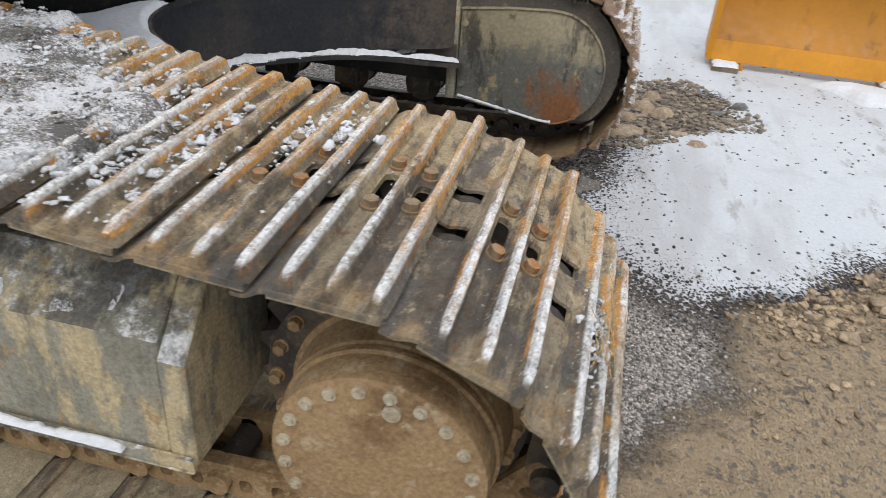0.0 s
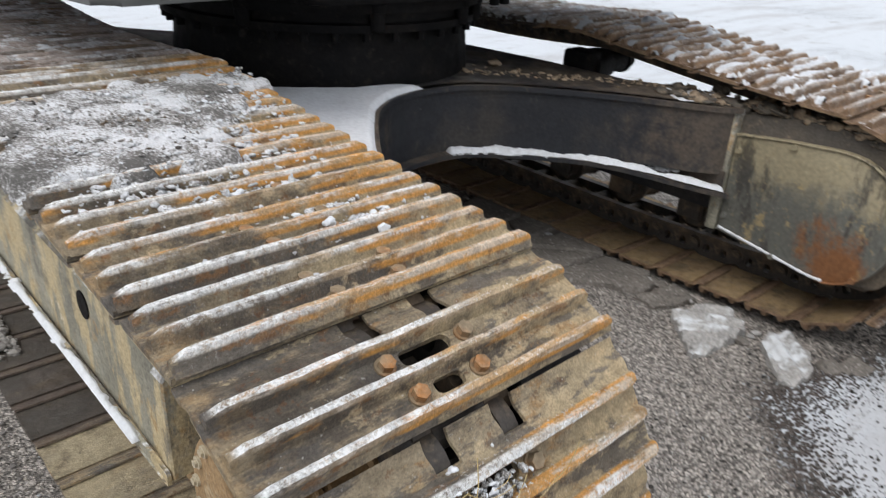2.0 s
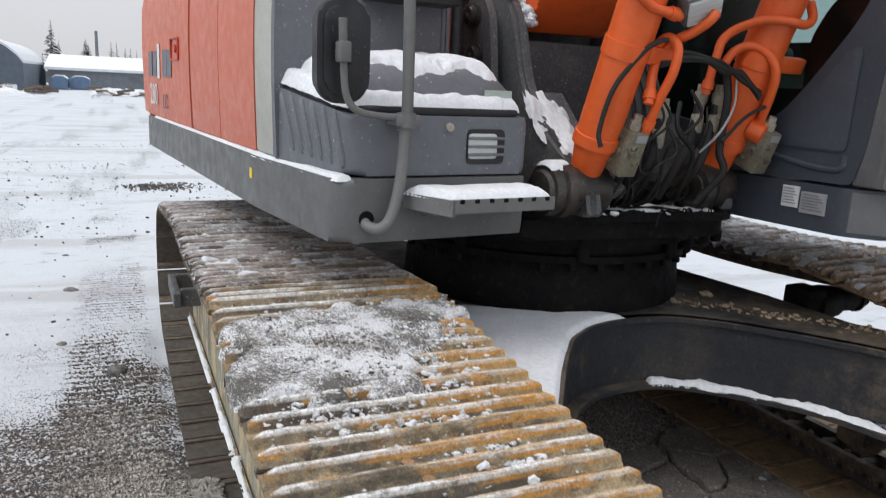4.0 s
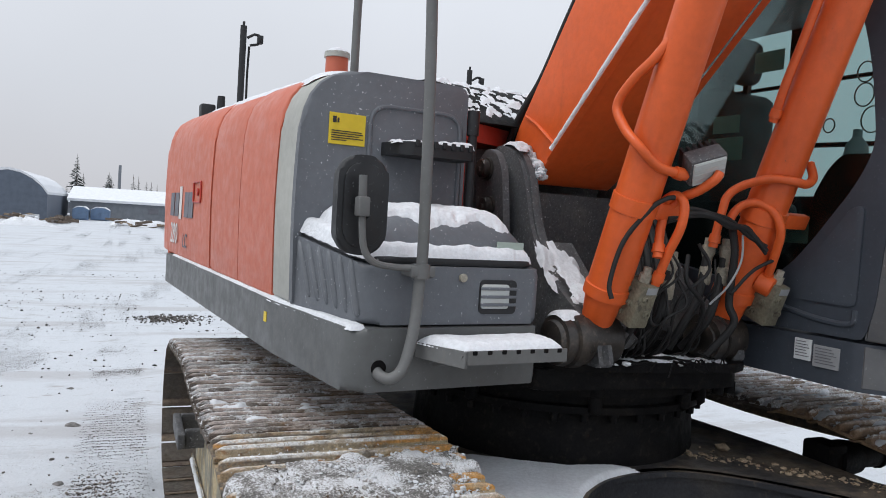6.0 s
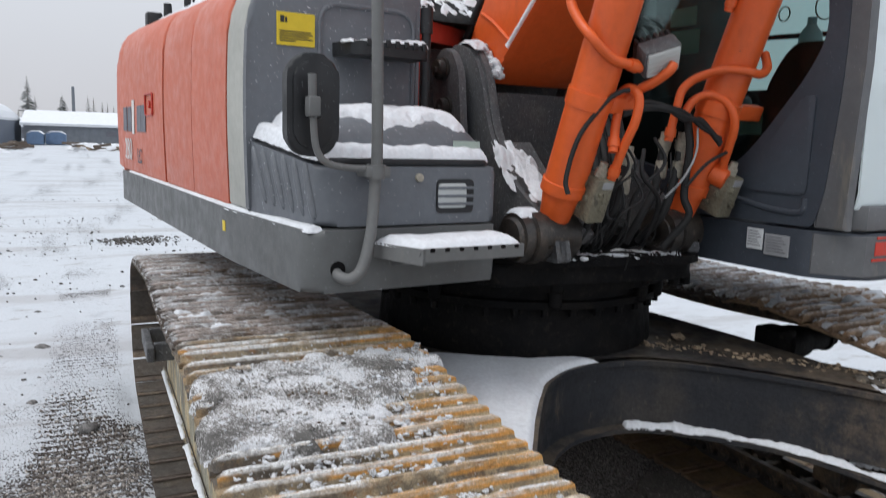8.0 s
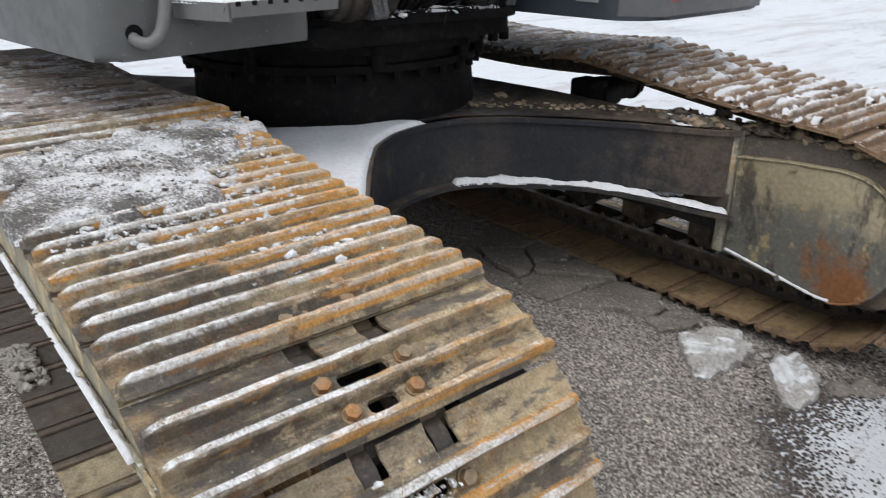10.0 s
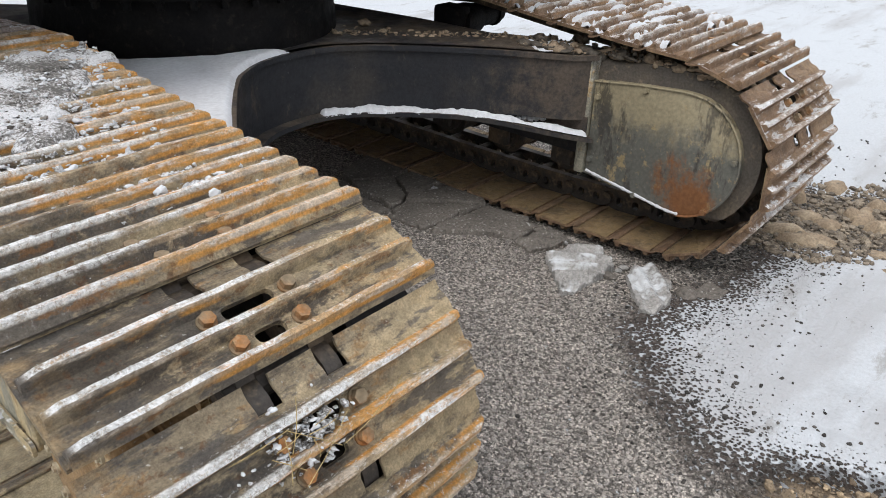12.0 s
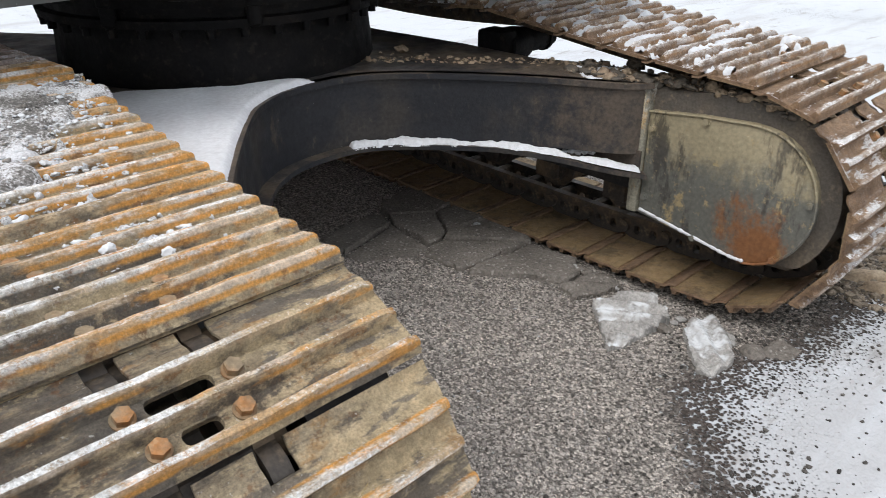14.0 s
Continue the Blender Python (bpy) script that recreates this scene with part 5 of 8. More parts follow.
def cylinder(l, foot, head, pipes, block):
    """A boom cylinder: foot bearing, barrel with bands, pipes and valve block. foot and head are (f, z)."""
    a, b = Vector((l, -foot[0], foot[1])), Vector((l, -head[0], head[1]))
    d = (b - a).normalized()
    p = lambda s: a + d * s
    fwd = Vector((0, -d.z, d.y))  # square to the barrel, towards the front
    if fwd.y > 0:
        fwd = -fwd
    bm = blank()
    R0 = 0.081
    lathe(bm, [(0.05, 0.055), (0.19, 0.075), (0.192, R0 + 0.006), (0.235, R0 + 0.006), (0.238, R0), (0.53, R0), (0.532, R0 + 0.006), (0.59, R0 + 0.006), (0.592, R0), (1.7, R0), (1.702, R0 + 0.01), (1.78, R0 + 0.01), (1.78, 0.05)], a, d, 44)
    barrel = U("boom_cylinder", bm, ORANGE, None, "orange hydraulic boom cylinder with bent pipes and a cast valve block", 40)
    bm = blank()
    lathe(bm, [(-0.13, 0.045), (-0.13, 0.062), (-0.085, 0.062), (-0.085, 0.1), (0.085, 0.1), (0.085, 0.062), (0.13, 0.062), (0.13, 0.045)], a, (1, 0, 0), 32)
    U("foot_bearing", bm, OILY, barrel, "greasy black foot bearing", 30)
    # clamp with ear
    bm = blank()
    c = p(0.56)
    axes = Matrix((Vector((1, 0, 0)), fwd, d)).transposed().to_4x4()
    bmat = Matrix.Translation(c) @ axes
    box(bm, 0.05, 0.19, 0.03, 0.07, -0.03, 0.03, 0.006, 2, bmat)
    U("pipe_clamp", bm, ORANGE, barrel)
    q = lambda l_, f_, z_: Vector((l_, -f_, z_))
    for nm, pts in pipes.items():
        bm = blank()
        tube(bm, [q(*k) for k in pts], 0.0175, 12)
        U("pipe", bm, ORANGE, barrel)
        bm = blank()
        e = q(*pts[-1])
        e0 = q(*pts[-2])
        dd = (e - e0).normalized()
        lathe(bm, [(-0.012, 0.022), (0.02, 0.024), (0.022, 0.018), (0.04, 0.018)], e, dd, 12)
        U("pipe_end", bm, ORANGE, barrel)
    # valve block
    bm = blank()
    vm = Matrix.Translation(q(*block)) @ axes
    box(bm, -0.042, 0.042, -0.06, 0.045, -0.09, 0.085, 0.006, 2, vm)
    valve = U("valve_block", bm, VALVE, barrel, "dirty cast valve block with plugs and fittings")
    for face, x, z, r in (("f", -0.012, 0.03, 0.011), ("f", 0.016, -0.03, 0.013), ("s", -0.02, 0.05, 0.012), ("s", 0.005, 0.0, 0.01), ("s", -0.025, -0.05, 0.011)):
        bm = blank()
        at, way = ((x, 0.045, z), (0, 1, 0)) if face == "f" else ((-0.042, x, z), (-1, 0, 0))
        at, way = vm @ Vector(at), axes.to_3x3() @ Vector(way)
        lathe(bm, [(0, r * 1.35), (0.004, r * 1.35), (0.005, r), (0.011, r), (0.0115, r * 0.5), (0.006, r * 0.45)], at, way, 12)
        U("plug", bm, VALVE, valve, "", 30)
    bm = blank()
    lathe(bm, [(0.08, 0.024), (0.115, 0.024), (0.116, 0.017), (0.14, 0.016)], vm @ Vector((0, 0, 0)), d, 8)
    U("adjuster", bm, STEEL, valve)
    bm = blank()
    box(bm, -0.018, 0.034, 0.0455, 0.0475, 0.05, 0.078, 0.001, 1, vm)
    U("rating_plate", bm, LABEL_S, valve)
    return barrel, p, fwd, d


RIGHT_PIPES = {"bow": [(-0.4, 1.12, 2.56), (-0.46, 1.06, 2.44), (-0.485, 0.985, 2.37), (-0.49, 0.915, 2.29), (-0.49, 0.955, 2.21), (-0.475, 1.025, 2.135), (-0.4, 1.04, 2.075), (-0.31, 1.045, 2.06)],
               "riser": [(-0.29, 0.93, 1.9), (-0.275, 0.963, 1.966), (-0.264, 1.003, 1.985), (-0.255, 1.035, 1.95), (-0.255, 1.025, 1.87), (-0.256, 0.975, 1.775), (-0.253, 0.934, 1.69)],
               "short": [(-0.185, 1.12, 2.07), (-0.2, 1.113, 2.043), (-0.216, 1.061, 2.006), (-0.232, 1.005, 1.981), (-0.25, 0.96, 1.94), (-0.27, 0.945, 1.878), (-0.285, 0.955, 1.796)]}
CROSS = [(0.41, 1.037, 2.157), (0.385, 1.072, 2.1), (0.335, 1.083, 2.071), (0.262, 1.075, 2.077), (0.207, 1.02, 2.082), (0.175, 0.955, 2.065), (0.15, 0.91, 2.041), (0.13, 0.883, 2.005), (0.12, 0.876, 1.955), (0.115, 0.866, 1.902), (0.11, 0.858, 1.844)]
LEFT_PIPES = {"loop": [(0.155, 0.88, 1.89), (0.165, 0.886, 1.935), (0.185, 0.905, 1.972), (0.21, 0.94, 1.99), (0.24, 0.978, 1.98), (0.262, 1.017, 1.94), (0.285, 1.024, 1.874), (0.31, 0.985, 1.782), (0.335, 0.94, 1.7)],
              "cross": CROSS,
              "long": [(0.2, 1.25, 2.95), (0.2, 1.13, 2.62), (0.2, 1.06, 2.44), (0.21, 1.02, 2.34)]}
right_cyl, rp, rf, rd = cylinder(-0.37, (0.715, 1.42), (1.29, 3.0), RIGHT_PIPES, (-0.285, 0.865, 1.585))
left_cyl, lp, lf, ld = cylinder(0.3, (0.735, 1.42), (1.31, 3.0), LEFT_PIPES, (0.37, 0.925, 1.595))
bm = blank()
lathe(bm, [(-0.035, 0.03), (-0.03, 0.042), (0.03, 0.042), (0.035, 0.03)], (0.335, -0.93, 1.665), (0.3, -0.6, -0.3), 20)
U("elbow", bm, ORANGE, left_cyl, "round orange pipe elbow")
# pins and snow-dusted caps of the foot bearings
bm = blank()
lathe(bm, [(0.0, 0.05), (0.004, 0.07), (0.02, 0.078), (0.024, 0.092), (0.055, 0.097), (0.06, 0.09), (0.07, 0.09), (0.075, 0.103), (0.115, 0.104), (0.12, 0.085), (0.16, 0.085)], (-0.61, -0.77, 1.43), (1, 0, 0), 40)
U("pin_cap", bm, OILY, right_cyl, "round greasy pin cap")
bm = blank()
lathe(bm, [(0.0, 0.04), (0.004, 0.062), (0.012, 0.066), (0.016, 0.09), (0.05, 0.098), (0.054, 0.09), (0.064, 0.09), (0.068, 0.1), (0.12, 0.1), (0.12, 0.07)], (0.17, -0.77, 1.42), (1, 0, 0), 40)
U("pin_cap", bm, OILY, left_cyl, "round greasy pin cap")
# work lamp on the right cylinder
bm = blank()
R = Matrix.Translation((-0.215, -1.085, 2.085)) @ Matrix.Rotation(radians(-8), 4, "Z") @ Matrix.Rotation(radians(38), 4, "X") @ Matrix.Rotation(radians(-24), 4, "Y") @ Matrix.Scale(0.92, 4)
box(bm, -0.075, 0.075, -0.02, 0.06, -0.06, 0.06, 0.012, 2, R)
work_lamp = U("work_lamp", bm, FROSTED, None, "square finned work lamp with frost on its rim")
for k in range(6):
    bm = blank()
    box(bm, -0.07 + k * 0.026, -0.06 + k * 0.026, 0.06, 0.09, -0.055, 0.055, 0, 1, R)
    U("cooling_fin", bm, BLACK, work_lamp)
bm = blank()
box(bm, -0.066, 0.066, -0.027, -0.018, -0.052, 0.052, 0.006, 2, R)
U("lamp_glass", bm, LENS, work_lamp, "frosted white lamp glass")
bm = blank()
tube(bm, [R @ Vector((0, 0.05, -0.06)), R @ Vector((-0.02, 0.06, -0.075)), (-0.3, -1.045, 2.06)], 0.012, 8)
U("lamp_bracket", bm, BLACK, work_lamp)
for k in range(5):
    bm = blank()
    box(bm, -0.062, 0.062, -0.0295, -0.0265, -0.045 + k * 0.0225 - 0.0012, -0.045 + k * 0.0225 + 0.0012, 0, 1, R)
    U("lens_rib", bm, LENS, work_lamp)

# hoses between the cylinders
rnd = random.Random(4)


def hose(name, pts, r, material=RUBBER, label=""):
    bm = blank()
    tube(bm, pts, r, 10)
    return U(name, bm, material, None, label)


for x0, f0, z0, x1 in ((0.12, 0.82, 1.8, 0.05), (0.175, 0.86, 1.8, 0.12), (-0.1, 0.84, 1.74, -0.14)):
    hose("hydraulic_hose", [(x0, -f0, z0), (x0 - 0.015, -f0, z0 - 0.1), (x0 - 0.04, -f0, z0 - 0.2), (x1 - 0.01, -f0 + 0.02, 1.5), (x1 - 0.03, -0.74, 1.38)], 0.018, label="thick black hydraulic hose")
    bm = blank()
    lathe(bm, [(-0.13, 0.02), (-0.12, 0.025), (-0.06, 0.025), (-0.055, 0.02), (-0.02, 0.02), (0.0, 0.027), (0.03, 0.027), (0.032, 0.02), (0.06, 0.02)], (x0, -f0, z0 - 0.02), (0.1, 0.0, 1), 12)
    U("hose_fitting", bm, STEEL, None, "zinc hose fitting")
hose("hydraulic_hose", [(0.12, -0.93, 1.905), (0.15, -0.91, 1.87), (0.157, -0.92, 1.785), (0.16, -0.91, 1.67), (0.165, -0.905, 1.577), (0.18, -0.92, 1.5), (0.12, -0.85, 1.37)], 0.016, label="black hydraulic hose")
for k in range(4):
    x0 = -0.2 + 0.05 * k
    hose("hydraulic_hose", [(x0 + 0.1, -0.55, 1.95), (x0 + 0.06, -0.68, 1.8), (x0 + 0.02, -0.76, 1.62), (x0 - 0.02, -0.76, 1.45), (x0, -0.66, 1.35)], 0.015, label="black hydraulic hose")
# control lines: a loose tangle of thin hoses that sag from the valve blocks to the deck
for k in range(9):
    x0 = -0.24 + rnd.uniform(0, 0.42)
    x1 = x0 + rnd.uniform(-0.12, 0.12)
    f0, z0 = rnd.uniform(0.82, 0.92), rnd.uniform(1.6, 1.86)
    mid = rnd.uniform(0.3, 0.7)
    hose("thin_hose", [(x0, -f0, z0), (x0 + rnd.uniform(-0.04, 0.04), -f0 - 0.03, z0 - 0.1), (x0 * (1 - mid) + x1 * mid + rnd.uniform(-0.05, 0.05), -f0 + rnd.uniform(-0.02, 0.05), 1.36 + 0.5 * (z0 - 1.36)), (x1, -0.8, 1.4), (x1 + rnd.uniform(-0.06, 0.06), -0.72, 1.345)], rnd.choice((0.004, 0.005, 0.007, 0.009)), RUBBER, label="thin black control hose")
hose("thin_hose", [(-0.3, -1.03, 1.975), (-0.33, -1.02, 1.968), (-0.37, -0.99, 1.93), (-0.43, -0.93, 1.81), (-0.455, -0.9, 1.66), (-0.45, -0.91, 1.6)], 0.009, label="black lamp cable beside the cylinder")
for dz, r in ((0.0, 0.012), (0.018, 0.008), (-0.012, 0.007)):
    hose("thin_hose", [(-0.26, -0.96, 1.9 + dz), (-0.142, -0.957, 1.927 + dz), (-0.044, -0.978, 1.922 + dz * 0.5), (0.054, -0.976, 1.895 + dz), (0.152, -0.976, 1.878 - dz), (0.25, -0.99, 1.803 + dz)], r, label="bundle of black hoses between the cylinders")
hose("thin_hose", [(0.32, -0.99, 1.776), (0.225, -0.957, 1.721), (0.15, -0.923, 1.625)], 0.007, label="thin black hose")
hose("thin_hose", [(0.16, -0.95, 1.86), (0.15, -0.96, 1.76), (0.1, -0.95, 1.66), (0.06, -0.9, 1.58)], 0.0045, LABEL_S, label="thin grey hose")
# twigs and grass caught on the deck
for k in range(10):
    x0 = -0.3 + rnd.uniform(0, 0.55)
    bm = blank()
    tube(bm, [(x0, -0.88, 1.335), (x0 + rnd.uniform(-0.08, 0.08), -0.9, 1.36), (x0 + rnd.uniform(-0.14, 0.14), -0.92, 1.33 + rnd.uniform(-0.03, 0.03))], 0.003, 5)
    U("twig", bm, GREASE, deck)
for k in range(12):
    bm = blank()
    stone(bm, (-0.45 + rnd.uniform(0, 0.75), -0.74 - rnd.uniform(0.0, 0.12), 1.336), rnd.uniform(0.008, 0.02), k + 500, 0.6)
    U("grit", bm, SNOW if k % 3 == 0 else GREASE, deck)
for l_ in (0.26, 0.33):
    bm = blank()
    lathe(bm, [(0, 0.016), (0.002, 0.022), (0.05, 0.022)], (l_, -0.8, 1.19), (0, 0, 1), 12)
    U("drain_pipe", bm, GREASE, deck, "short black drain pipe under the deck")

# deck front edge under the boom, cluttered with crud
bm = blank()
prism(bm, round_poly([(-0.6, -0.66), (-0.5, -0.74), (0.24, -0.9), (0.34, -0.86), (0.36, -0.4), (-0.6, -0.4)], 0.02), 1.3, 1.335, "z", 0.006)
U("tread_plate", bm, GREASE, deck)

# ---- cab ----
bm = blank()
low = round_poly([(0.46, -0.62), (0.46, -1.27), (0.575, -1.42), (1.34, -1.47), (1.44, -1.38), (1.44, 0.36), (0.46, 0.36)], [0.02, 0.05, 0.06, 0.08, 0.06, 0.04, 0.02], 4)
prism(bm, low, 1.295, 1.478, "z", 0.012)
cab = U("cab", bm, CAB_GREY, None, "dark grey operator's cab with tinted glass")
bm = blank()
prism(bm, [(0.47, -1.285), (0.58, -1.428), (1.33, -1.478), (1.33, -1.465), (0.585, -1.415), (0.475, -1.27)], 1.31, 1.468, "z", 0.003, 1)
U("front_skirt", bm, CAB_FRONT, cab, "dusty grey front skirt of the cab")
bm = blank()
wall = [(0.34, 1.49), (-1.275, 1.49), (-1.31, 1.62), (-1.345, 2.1), (-1.33, 2.55), (-1.22, 3.05), (0.34, 3.05)]
win = [(-1.265, 2.22), (-1.225, 2.55), (-1.1, 2.95), (0.22, 2.95), (0.22, 1.8), (-0.6, 1.66), (-0.9, 1.71), (-1.02, 1.84), (-1.2, 2.08)]
outer, inner_w = round_poly(wall, [0.01, 0.03, 0.06, 0.2, 0.3, 0.12, 0.12], 5), round_poly(win, [0.08, 0.2, 0.08, 0.08, 0.08, 0.1, 0.12, 0.08, 0.1], 5)
es = []
for lp_ in (outer, inner_w):
    vs = [bm.verts.new((0.465, y, z)) for y, z in lp_]
    es += [bm.edges.new((vs[i], vs[(i + 1) % len(vs)])) for i in range(len(vs))]
bmesh.ops.triangle_fill(bm, edges=es, use_beauty=True)
q = bmesh.ops.extrude_face_region(bm, geom=bm.faces[:])
bmesh.ops.translate(bm, verts=[v for v in q["geom"] if isinstance(v, bmesh.types.BMVert)], vec=(0.04, 0, 0))
U("side_wall", bm, CAB_GREY, cab, "dark grey cab side with a large window", 30)
bm = blank()
gl = round_poly([(-1.285, 2.2), (-1.245, 2.56), (-1.12, 2.97), (0.26, 2.97), (0.26, 1.77), (-0.6, 1.63), (-0.92, 1.68), (-1.05, 1.82), (-1.225, 2.05)], 0.06, 4)
prism(bm, gl, 0.506, 0.512, "x")
glass_r = U("side_window", bm, GLASS, cab, "tinted side window")
glass_r.visible_shadow = False
bm = blank()
frit = round_poly([(-1.28, 2.2), (-1.1, 2.205), (-1.045, 2.15), (-0.99, 2.05), (-0.965, 1.92), (-0.89, 1.815), (-0.8, 1.74), (-0.6, 1.72), (-0.6, 1.64), (-0.92, 1.685), (-1.05, 1.825), (-1.22, 2.05)], 0.03, 3)
prism(bm, frit, 0.515, 0.519, "x")
U("window_border", bm, BLACK, cab, "black printed border of the side window")
bm = blank()
prism(bm, round_poly([(-1.24, 1.61), (-1.245, 2.0), (-1.19, 1.99), (-1.02, 1.76), (-0.9, 1.67), (-0.86, 1.62)], 0.03, 4), 0.456, 0.466, "x", 0.005, 2)
U("side_panel", bm, CAB_GREY, cab, "raised grey side panel")
bm = blank()
tube(bm, [(0.468, -1.235, 1.6), (0.466, -1.22, 1.545), (0.466, -1.1, 1.545), (0.467, -0.95, 1.57), (0.468, -0.8, 1.6), (0.471, -0.68, 1.625)], 0.013, 8)
U("side_moulding", bm, CAB_GREY, cab)
bm = blank()
front = [(-1.275, 1.49), (-1.3, 1.62), (-1.315, 2.1), (-1.305, 2.55), (-1.215, 3.06)]
for x, dy in ((0.47, 0.0), (1.36, 0.05)):
    prism(bm, [(y, z) for y, z in front] + [(y - 0.1 - 0.03 * (z < 1.6), z) for y, z in front[::-1]], x, x + 0.05, "x", 0.012)
prism(bm, [(0.47, -1.28), (0.575, -1.425), (1.34, -1.475), (1.42, -1.39), (1.38, -1.33), (0.6, -1.38), (0.53, -1.27)], 1.488, 1.585, "z", 0.01)
box(bm, 0.48, 1.42, -1.3, 0.34, 3.03, 3.12, 0.03)
U("cab_frame", bm, CAB_FRONT, cab, "dusty grey cab front frame and roof", 30)
bm = blank()
prism(bm, [(-1.4, 1.57), (-1.41, 1.63), (-1.4, 2.1), (-1.38, 2.55), (-1.28, 3.05), (-1.272, 3.05), (-1.372, 2.55), (-1.392, 2.1), (-1.402, 1.63), (-1.392, 1.57)], 0.53, 1.36, "x")
glass_f = U("front_window", bm, GLASS_REFLECTION, cab, "front window with the snow's reflection in its pale colour")
glass_f.visible_shadow = False
bm = blank()
box(bm, 1.38, 1.43, -1.3, 0.34, 1.49, 2.1, 0.01)
box(bm, 0.5, 1.43, 0.3, 0.345, 1.49, 3.05, 0.01)
U("rear_panel", bm, BLACK, cab)
for x in (0.5, 1.37):
    bm = blank()
    box(bm, x, x + 0.06, 0.26, 0.345, 2.0, 3.05, 0.01)
    U("rear_pillar", bm, BLACK, cab)
bm = blank()
box(bm, 1.4, 1.42, -0.2, -0.14, 1.95, 3.05, 0.005)
U("door_pillar", bm, BLACK, cab)
bm = blank()
tube(bm, [(1.4, -1.1, 2.35), (1.4, -0.2, 2.38), (1.4, 0.3, 2.38)], 0.014, 8)
tube(bm, [(1.4, -0.9, 2.72), (1.4, 0.3, 2.72)], 0.012, 8, smooth=False)
U("grab_bar", bm, BLACK, cab)
bm = blank()
box(bm, 0.72, 1.22, -0.6, -0.12, 1.75, 1.92, 0.05, 3)
box(bm, 0.72, 1.2, -0.26, -0.1, 1.85, 2.62, 0.07, 3)
box(bm, 0.83, 1.09, -0.25, -0.12, 2.66, 2.9, 0.06, 3)
box(bm, 0.88, 0.91, -0.2, -0.17, 2.55, 2.72)
box(bm, 1.01, 1.04, -0.2, -0.17, 2.55, 2.72)
U("seat", bm, BLACK, cab, "black operator's seat with headrest")
bm = blank()
box(bm, 0.53, 0.7, -0.8, 0.1, 1.5, 2.02, 0.04, 3)
box(bm, 0.6, 1.3, -1.25, -0.95, 1.5, 1.85, 0.05, 3)
U("side_console", bm, BLACK, cab)
for yy, zz, w_, h_ in ((-0.615, 2.203, 0.2, 0.106), (-0.589, 2.33, 0.15, 0.08), (-0.8, 2.583, 0.15, 0.09), (-0.978, 1.842, 0.12, 0.116)):
    bm = blank()
    box(bm, 0.513, 0.5145, yy, yy + w_, zz, zz + h_)
    U("window_sticker", bm, STICKER, cab, "pale sticker inside the side window")
for yy, zz, rr in ((-1.14, 2.44, 0.04), (-1.14, 2.53, 0.035), (-1.18, 2.34, 0.045), (-1.0, 2.33, 0.025)):
    bm = blank()
    for k in (1.0,):
        pts = [(0.56, yy + rr * k * math.cos(a), zz + rr * k * 1.15 * math.sin(a)) for a in np.linspace(0, 6.283, 17)]
        tube(bm, pts, 0.003, 6, smooth=False)
    U("hanging_ring", bm, STEEL, cab, "thin wire rings hung inside the window")
bm = blank()
lathe(bm, [(0, 0.05), (0.1, 0.055), (0.19, 0.04), (0.22, 0.018), (0.25, 0.018)], (0.6, -1.1, 2.06), (0, 0, 1), 18)
U("bottle", bm, LABEL_W, cab, "white plastic bottle behind the glass")
for y0, z0, w, h in ((-1.0, 1.375, 0.075, 0.085), (-1.085, 1.36, 0.11, 0.085)):
    bm = blank()
    box(bm, 0.452, 0.459, y0 - w, y0, z0, z0 + h, 0.001, 1)
    lab = U("plate", bm, LABEL_W if w < 0.1 else LABEL_S, cab, "white rating sticker" if w < 0.1 else "silver type plate")
    bm = blank()
    for k in range(6):
        box(bm, 0.4495, 0.453, y0 - w * (0.9 - 0.1 * (k % 3)), y0 - w * 0.1, z0 + 0.015 + 0.0115 * k, z0 + 0.018 + 0.0115 * k)
    U("print", bm, INK_GREY, lab)
bm = blank()
for k, (x0, x1, z0, z1) in enumerate(((0.62, 0.98, 1.372, 1.382), (0.64, 0.99, 1.458, 1.466), (0.635, 0.97, 1.394, 1.446))):
    prism(bm, [(x0, -1.431 - (x0 - 0.58) * 0.067), (x1, -1.431 - (x1 - 0.58) * 0.067), (x1, -1.427 - (x1 - 0.58) * 0.067), (x0, -1.427 - (x0 - 0.58) * 0.067)], z0, z1, "z")
U("warning_sign", bm, INK_RED, cab, "worn red warning sign")


# ---- snow lying on the machine ----


def gritty(name, grit):
    """Old snow full of sand and gravel."""
    m = Mat(name, 0.9, 0, 0.25)
    m.base((0.72, 0.74, 0.77))
    big, fine = m.noise(6.5, 4, None, 0.6), m.noise(150, 5, None, 0.75)
    patch = m.math("ADD", m.math("MULTIPLY", big, 0.5), m.math("MULTIPLY", fine, 0.5))
    m.base((0.7, 0.71, 0.73)).over((0.42, 0.41, 0.4), m.mask(patch, 0.515 - grit, 0.495 - grit))
    m.over((0.25, 0.24, 0.23), m.mask(patch, 0.485 - grit, 0.468 - grit))
    m.over((0.12, 0.115, 0.108), m.mask(patch, 0.452 - grit, 0.435 - grit, 0, 0.9))
    m.vary(m.noise(260, 3), 0.8, 1.2)
    m.bump(fine, 0.004).bump(m.noise(34, 9, None, 0.75), 0.006)
    return m.done()


GRIT = gritty("gritty_snow", -0.012)
CLEANER = gritty("thin_old_snow", 0.055)


STRAW = grime("dry_straw", (0.3, 0.23, 0.11), (0.2, 0.15, 0.07), 0.8, 0.001, 30)
MUD_DARK = grime("frozen_dark_mud", (0.055, 0.048, 0.04), (0.1, 0.085, 0.066), 0.9, 0.006, 30)
